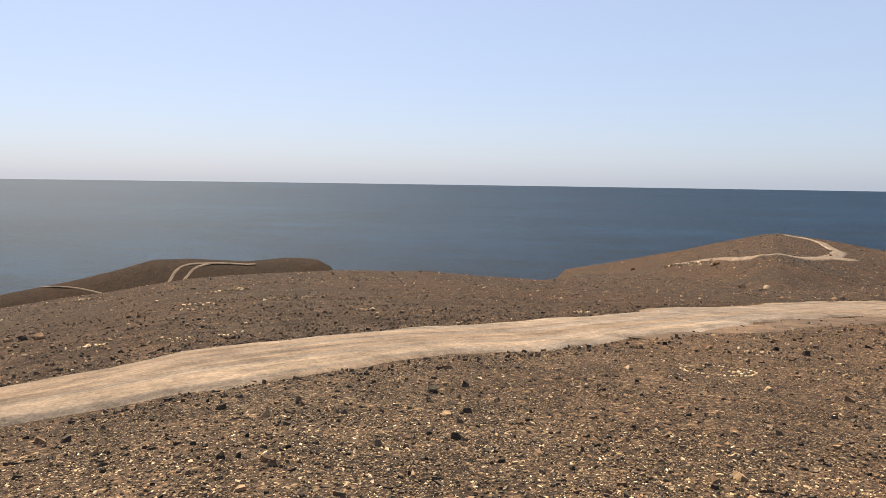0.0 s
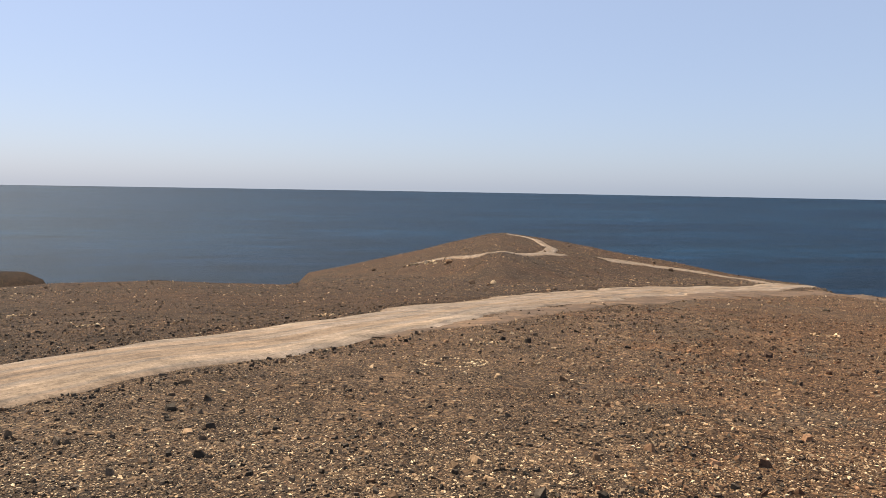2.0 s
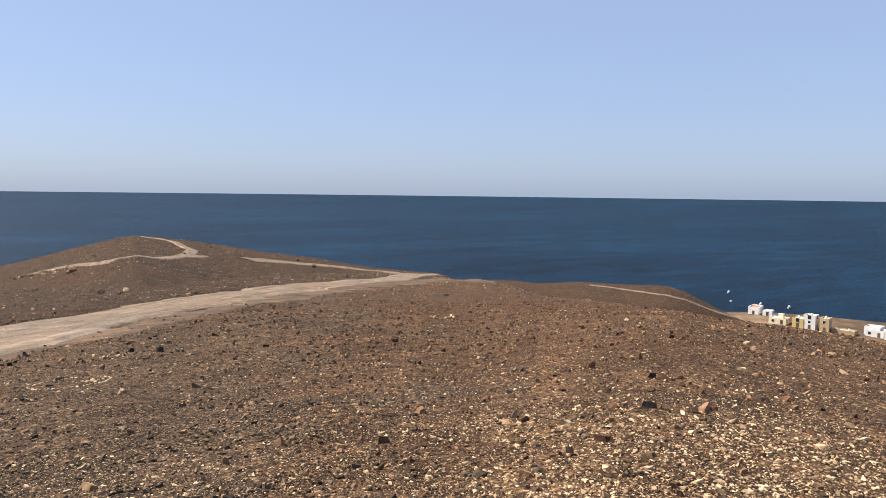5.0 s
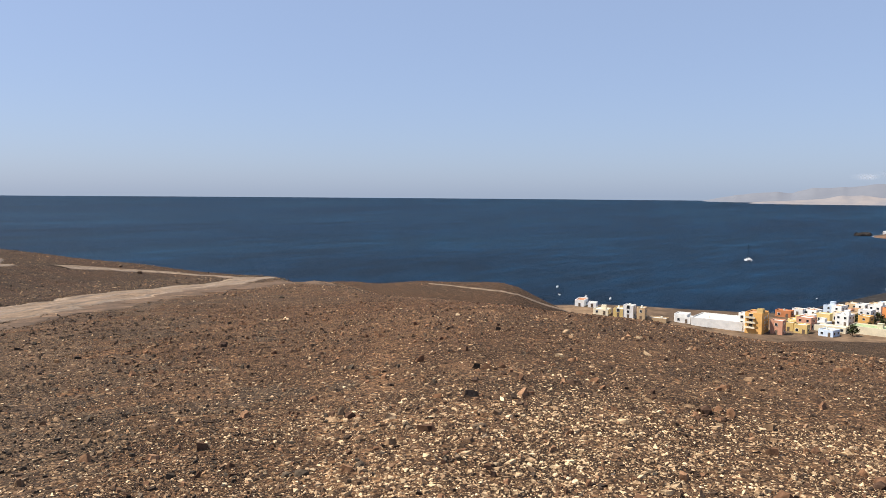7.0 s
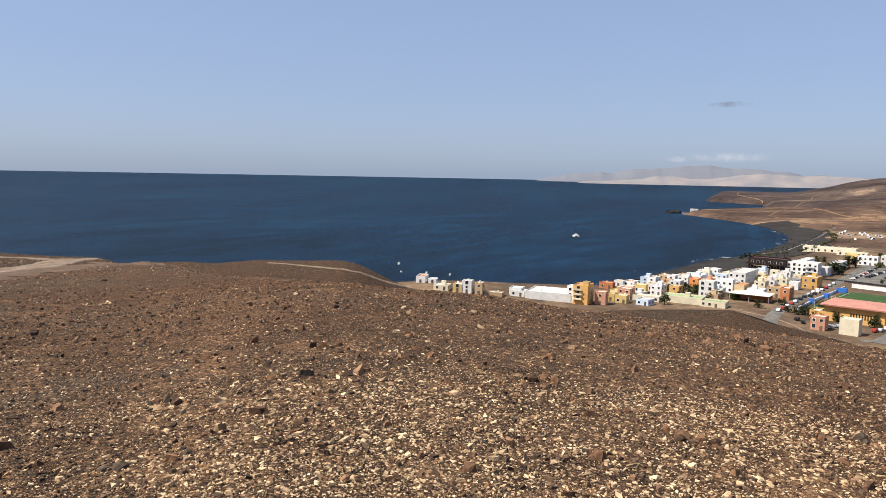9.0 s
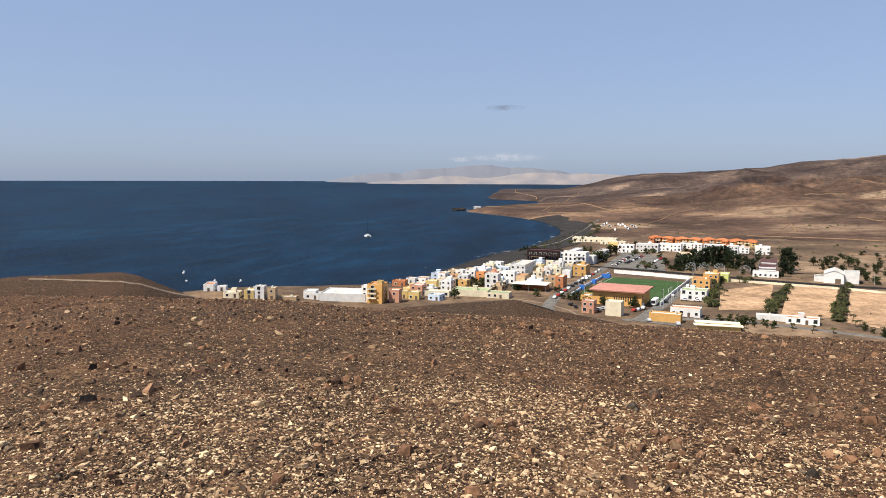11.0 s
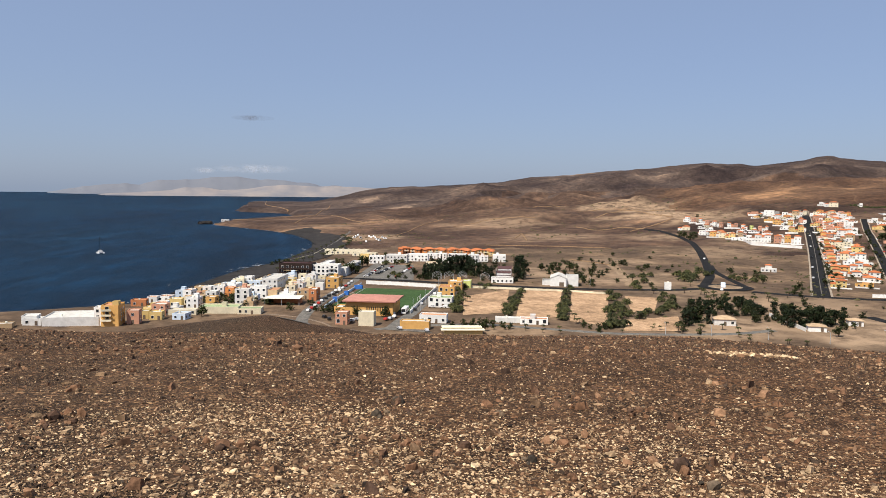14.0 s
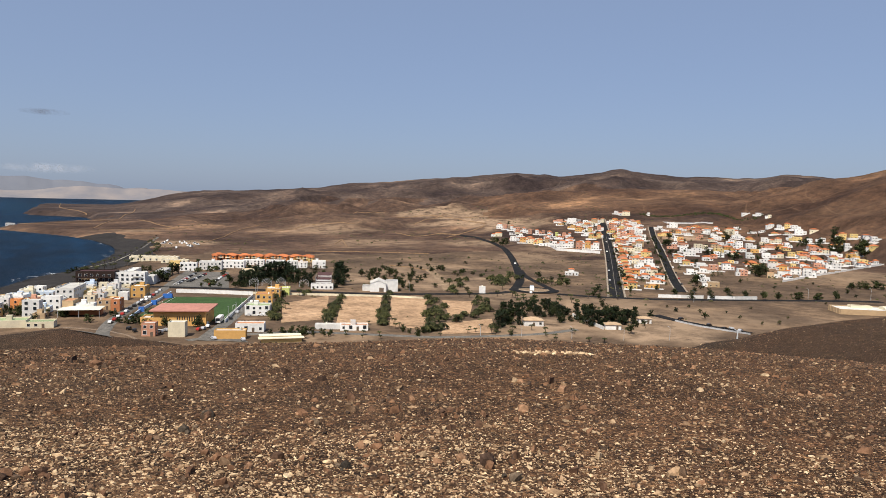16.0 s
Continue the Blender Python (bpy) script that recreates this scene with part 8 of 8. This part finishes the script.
# scrub on the plain and the beach-side waste land
g = np.random.default_rng(51)
x, y = g.uniform(330, 1500, 5200), g.uniform(-900, -60, 5200)
keep = (waves(x, y, 60, 6) + 0.6 * waves(x, y, 22, 7) > 0.15) & (land(x, y) > PLAIN_Z - 1.5) & (np.hypot(x, y) > 430)
x, y = x[keep], y[keep]
tuft = [(np.concatenate([[[0.5 * math.cos(k), 0.5 * math.sin(k), -0.5] for k in np.arange(6) * 1.047], [[0.33 * math.cos(k + 0.3 * s), 0.33 * math.sin(k + 0.3 * s), 0.1 + 0.2 * ((k * 7 + s) % 1)] for k in np.arange(6) * 1.047], [[0.05 * s, 0.03, 0.5]]]), [(i, (i + 1) % 6, 6 + (i + 1) % 6, 6 + i) for i in range(6)] + [(6 + i, 6 + (i + 1) % 6, 12) for i in range(6)]) for s in (-1, 0, 1)]
scatter("scrub", x, y, g.gamma(3, 0.5, len(x)).clip(0.5, 4.0), tuft, SCRUB_LEAF, "low dry scrub dotted over the dusty plain", "scrub", (0.3, 0.6), sink=0.1, seed=16, lift=0.2)

HEDGE = np.array([(1119, -924), (1079, -985), (1033, -1039), (953, -1052)])
k = g.uniform(0, 2.999, 420)
i = k.astype(int)
x, y = (HEDGE[i] + (HEDGE[i + 1] - HEDGE[i]) * (k - i)[:, None] + g.normal(0, 4, (420, 2))).T
scatter("hedge", x, y, g.uniform(1.2, 2.8, len(x)), tuft, TREE_LEAF, "dark belt of young trees above the estate", "trees", (0.6, 1.2), sink=0.1, seed=19)

# ---- single stones and boulders ----
for i, (x, y, s) in enumerate(STONES):
    red = math.degrees(math.atan2(x, y)) > 50 and i % 4
    s *= rng.uniform(0.45, 0.8)
    crag("stone", x, y, s, s * rng.uniform(0.35, 0.6), "rusty red angular stone lying on gravel" if red else "dark angular stone lying on gravel", RED_STONE if red else DARK_STONE, 100 + i, "loose stones on the slope", 0.2, rng.uniform(0.6, 1.0))
CLUSTERS = [(6.87, -1.19, 0.175), (6.23, -1.94, 0.094), (5.38, -2.41, 0.128), (6.20, -3.24, 0.125), (5.10, -1.60, 0.097), (4.81, -1.82, 0.113), (4.51, -2.74, 0.231), (5.35, -1.06, 0.139), (5.98, -1.35, 0.089), (4.45, -1.96, 0.089), (4.15, -2.75, 0.146), (5.53, -0.99, 0.102), (5.01, -1.36, 0.076), (4.99, -2.37, 0.080), (4.64, 2.73, 0.098), (4.80, 2.35, 0.070), (3.55, 2.93, 0.102), (3.91, 2.41, 0.101), (3.83, 2.45, 0.067), (3.53, 1.76, 0.089), (3.27, 3.16, 0.135), (4.39, 3.25, 0.119), (5.47, 0.24, 0.179), (5.44, 0.02, 0.139), (6.85, -1.18, 0.175), (6.36, -0.92, 0.139), (10.95, -0.18, 0.232), (6.17, -0.65, 0.099), (5.30, -1.08, 0.110), (5.43, -1.36, 0.089), (6.25, -1.96, 0.113), (6.58, 1.69, 0.252), (6.37, 1.71, 0.123), (6.44, 1.52, 0.123)]
for i, (x, y, s) in enumerate(CLUSTERS):
    red = y < 2.4 and i % 5
    for k in range(3):
        kk = (0.85, 0.6, 0.45)[k] * s * 0.5
        crag("stone", x + (0 if k == 0 else rng.uniform(-0.8, 0.8) * s), y + (0 if k == 0 else rng.uniform(-0.8, 0.8) * s), kk, kk * rng.uniform(0.55, 0.9), "rusty red broken stone lying among gravel" if red else "dark grey broken stone lying among gravel", RED_STONE if red else GREY_STONE, 900 + 3 * i + k, "loose stones on the slope", 0.15, rng.uniform(0.55, 0.9), sub=1, rough=0.13)
for i, (x, y, s) in enumerate(BOULDERS):
    crag("boulder", x, y, s, s * 0.75, "dark weathered boulder on the stony slope", DARK_STONE, 300 + i, "boulders on the slope", 0.15, rng.uniform(0.6, 1.0))
for i in range(34):
    a = i / 34 * 6.2832
    rr = rng.uniform(9, 17)
    crag("sea_rock", 1672 + 20 * math.cos(a) * (0.3 + 0.7 * (i % 3) / 2), 224 + 12 * math.sin(a) * (0.3 + 0.7 * (i % 3) / 2), rr * 0.5, rr * 0.38, "black lava rock off the point", BASALT, 500 + i, "lava rocks off the point", 0.2, 0.8, SEA_Z - 0.5)


def pale_stone(parent, x, y, s, seed):
    ob = crag("stone", x, y, s, s * 0.6, "", PALE_STONE, seed, "", 0.1, 0.75)
    for key in ("category", "label", "group"):
        if key in ob:
            del ob[key]
    ob.parent = parent
    ob.matrix_parent_inverse = parent.matrix_basis.inverted()


ring = thing("stone_ring", 2.2, 9.0, height(2.2, 9.0), 0, "oval ring of small pale stones laid on the gravel", "stone ring")
for i in range(64):
    a = i / 64 * 6.2832
    pale_stone(ring, 2.2 + 0.42 * math.cos(a) + rng.uniform(-0.02, 0.02), 8.95 + 0.36 * math.sin(a) + rng.uniform(-0.02, 0.02), rng.uniform(0.014, 0.025), 600 + i)
for i in range(16):
    pale_stone(ring, 2.45 + rng.uniform(-0.16, 0.16), 8.92 + rng.uniform(-0.14, 0.14), rng.uniform(0.02, 0.035), 670 + i)
patch = thing("stone_heap", 10.3, -7.0, height(10.3, -7.0), 0, "low spread of pale tan stones on the crest", "stones")
for i in range(90):
    u, v = rng.uniform(-0.75, 0.75), rng.gauss(0, 0.22)
    pale_stone(patch, 10.3 + 0.62 * v + 0.15 * u, -7.05 - u - 0.1 * v, rng.uniform(0.025, 0.055), 700 + i)

# ---- breakers and beach ----
def shore_band(name, x0, x1, inner, outer, z, mat, label, category, seed, tear=0.35):
    s = np.linspace(x0, x1, int((x1 - x0) / 3))
    ys = spline(s, SHORE)
    k = np.ones(9) / 9
    ys = np.convolve(np.pad(ys, 4, "edge"), k, "valid")
    tx, ty = np.gradient(s), np.gradient(ys)
    l = np.hypot(tx, ty)
    nx, ny = -ty / l, tx / l
    across = np.linspace(0, 1, 6)
    w0 = inner * (1 + tear * waves(s, s * 0, 24, seed))
    w1 = outer * (1 + tear * waves(s, s * 0 + 50, 17, seed + 1))
    X = s[:, None] + nx[:, None] * (w0[:, None] + (w1 - w0)[:, None] * across)
    Y = ys[:, None] + ny[:, None] * (w0[:, None] + (w1 - w0)[:, None] * across)
    Z = np.maximum(land(X, Y), SEA_Z) + z if mat is not FOAM else np.full(X.shape, SEA_Z + z)
    ob, _ = sheet(name, X, Y, Z, [mat])
    return tagged(ob, label, category, kind="structure")


shore_band("beach", 545, 1330, -48, 3, 0.4, SAND, "black volcanic sand beach round the bay", "beach", 3, 0.2)
shore_band("surf", 470, 2000, -1.0, 2.6, 0.4, FOAM, "thin white surf line along the shore", "surf", 5, 0.6)
shore_band("surf", 560, 1250, 6.5, 9.0, 0.3, FOAM, "broken white breaker off the beach", "surf", 8, 0.9)
for k, (wx, wy, L, brg) in enumerate(((556, 122, 26, 62), (590, 104, 20, 62), (1005, 8, 30, 20), (950, 12, 20, 150))):
    u = np.linspace(-0.5, 0.5, 24)
    X = wx + math.sin(math.radians(brg)) * L * u[:, None] + np.linspace(-1, 1, 5) * 3.2 * np.cos(u * 3)[:, None] * math.cos(math.radians(brg))
    Y = wy + math.cos(math.radians(brg)) * L * u[:, None] - np.linspace(-1, 1, 5) * 3.2 * np.cos(u * 3)[:, None] * math.sin(math.radians(brg))
    ob, _ = sheet("breaker", X, Y, SEA_Z + 0.5 + 0.7 * np.cos(u * 3)[:, None] * (1 - np.linspace(-1, 1, 5) ** 2), [FOAM])
    tagged(ob, "white curling breaker near the village", "wave", "breakers in the bay", "structure")


# ---- far coast: plain backdrop of dunes and hazy mountains across the water ----
def far_range(name, dist, a0, a1, line, rough, mat, label, seed):
    th = np.linspace(a0, a1, 260)
    e = spline(th, line) + rough * (waves(th, th * 0, 1.3, seed) + 0.5 * waves(th, th * 0, 0.45, seed + 1)) * np.clip((spline(th, line) + 0.3) * 2, 0, 1)
    t = np.linspace(0, 1, 9)
    d = dist + 160 * t
    A = np.radians(th)[None] + 0 * d[:, None]
    Z = EYE_Z + d[:, None] * np.tan(np.radians(-0.5 + (e[None] + 0.5) * (t[:, None] ** 0.8))) + 6 * waves(A * 4000, d[:, None] * 3 + 0 * A, 60, seed + 4) * (t * (1 - t))[:, None]
    ob, _ = sheet(name, d[:, None] * np.sin(A), d[:, None] * np.cos(A), Z, [mat])
    return tagged(ob, label, "backdrop", kind="structure")


def haze_material(name, lo, hi):
    """Bare land so far off that only broad tones are left; haze is mixed into its colour."""
    m, n, l, b = material(name, 1.0)
    b.inputs["Specular IOR Level"].default_value = 0.0
    l.new(ramp(n, l, noise_tex(n, l, place(n), 0.006, 5, 0.6), [(0.35, lo), (0.65, hi)]), b.inputs["Base Color"])
    return m


# sand and rock tones pulled towards the sky to paint in the haze
HAZE_DUNE = haze_material("far_dunes", (0.165, 0.165, 0.182), (0.235, 0.212, 0.205))
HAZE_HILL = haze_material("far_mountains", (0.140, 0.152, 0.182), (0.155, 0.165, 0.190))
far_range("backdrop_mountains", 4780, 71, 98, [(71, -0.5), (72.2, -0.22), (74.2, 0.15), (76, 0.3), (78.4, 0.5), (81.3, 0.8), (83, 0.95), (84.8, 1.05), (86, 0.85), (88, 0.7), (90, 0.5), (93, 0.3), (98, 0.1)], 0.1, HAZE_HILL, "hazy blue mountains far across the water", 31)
far_range("backdrop_dunes", 4600, 74, 99, [(74, -0.5), (76, -0.3), (78, -0.2), (80, -0.05), (81, 0.15), (82.2, 0.2), (83.5, 0.0), (85, 0.05), (87, 0.32), (88, 0.42), (90, 0.36), (92, 0.38), (95, 0.22), (99, 0.05)], 0.03, HAZE_DUNE, "pale sand dunes along the far coast", 41)
def cloud_material(name, tone, most):
    """A thin cloud: clear towards its rim, torn by noise."""
    m, n, l, b = material(name, 1.0)
    b.inputs["Base Color"].default_value = (*tone, 1)
    clear, both = n.new("ShaderNodeBsdfTransparent"), n.new("ShaderNodeMixShader")
    rim = n.new("ShaderNodeTexGradient")
    rim.gradient_type = "SPHERICAL"
    l.new(n.new("ShaderNodeUVMap").outputs[0], rim.inputs[0])
    torn = ramp(n, l, noise_tex(n, l, place(n), 0.011, 7, 0.62), [(0.36, GREY3(0)), (0.62, GREY3(most))])
    soft = ramp(n, l, rim.outputs["Fac"], [(0.0, GREY3(0)), (0.6, GREY3(1.0))])
    l.new(mix(n, l, 1.0, soft, torn, "MULTIPLY"), both.inputs[0])
    l.new(clear.outputs[0], both.inputs[1])
    l.new(b.outputs[0], both.inputs[2])
    l.new(both.outputs[0], n["Material Output"].inputs[0])
    return m


WHITE_CLOUD = cloud_material("thin_white_cloud", (0.80, 0.80, 0.83), 0.42)
GREY_CLOUD = cloud_material("thin_grey_cloud", (0.22, 0.24, 0.29), 0.6)
for a, e, w, h in ((85.9, 5.4, 3.4, 0.5), (86.0, 1.62, 6.5, 0.75), (82.3, 1.45, 2.0, 0.5)):
    th, el = np.meshgrid(np.radians(np.linspace(a - w / 2, a + w / 2, 9)), np.radians(np.linspace(e - h / 2, e + h / 2, 5)))
    D = 4550.0
    ob, q = sheet("cloud", D * np.sin(th), D * np.cos(th), EYE_Z + D * np.tan(el), [GREY_CLOUD if e > 3 else WHITE_CLOUD])
    uv = ob.data.uv_layers.new(name="uv")
    U, W = np.meshgrid(np.linspace(-1, 1, 9), np.linspace(-1, 1, 5))
    uv.data.foreach_set("uv", np.stack([U.ravel()[q.ravel()], W.ravel()[q.ravel()]], -1).ravel())
    ob.visible_shadow = False
    tagged(ob, "thin pale cloud over the far coast", "cloud", kind="structure")
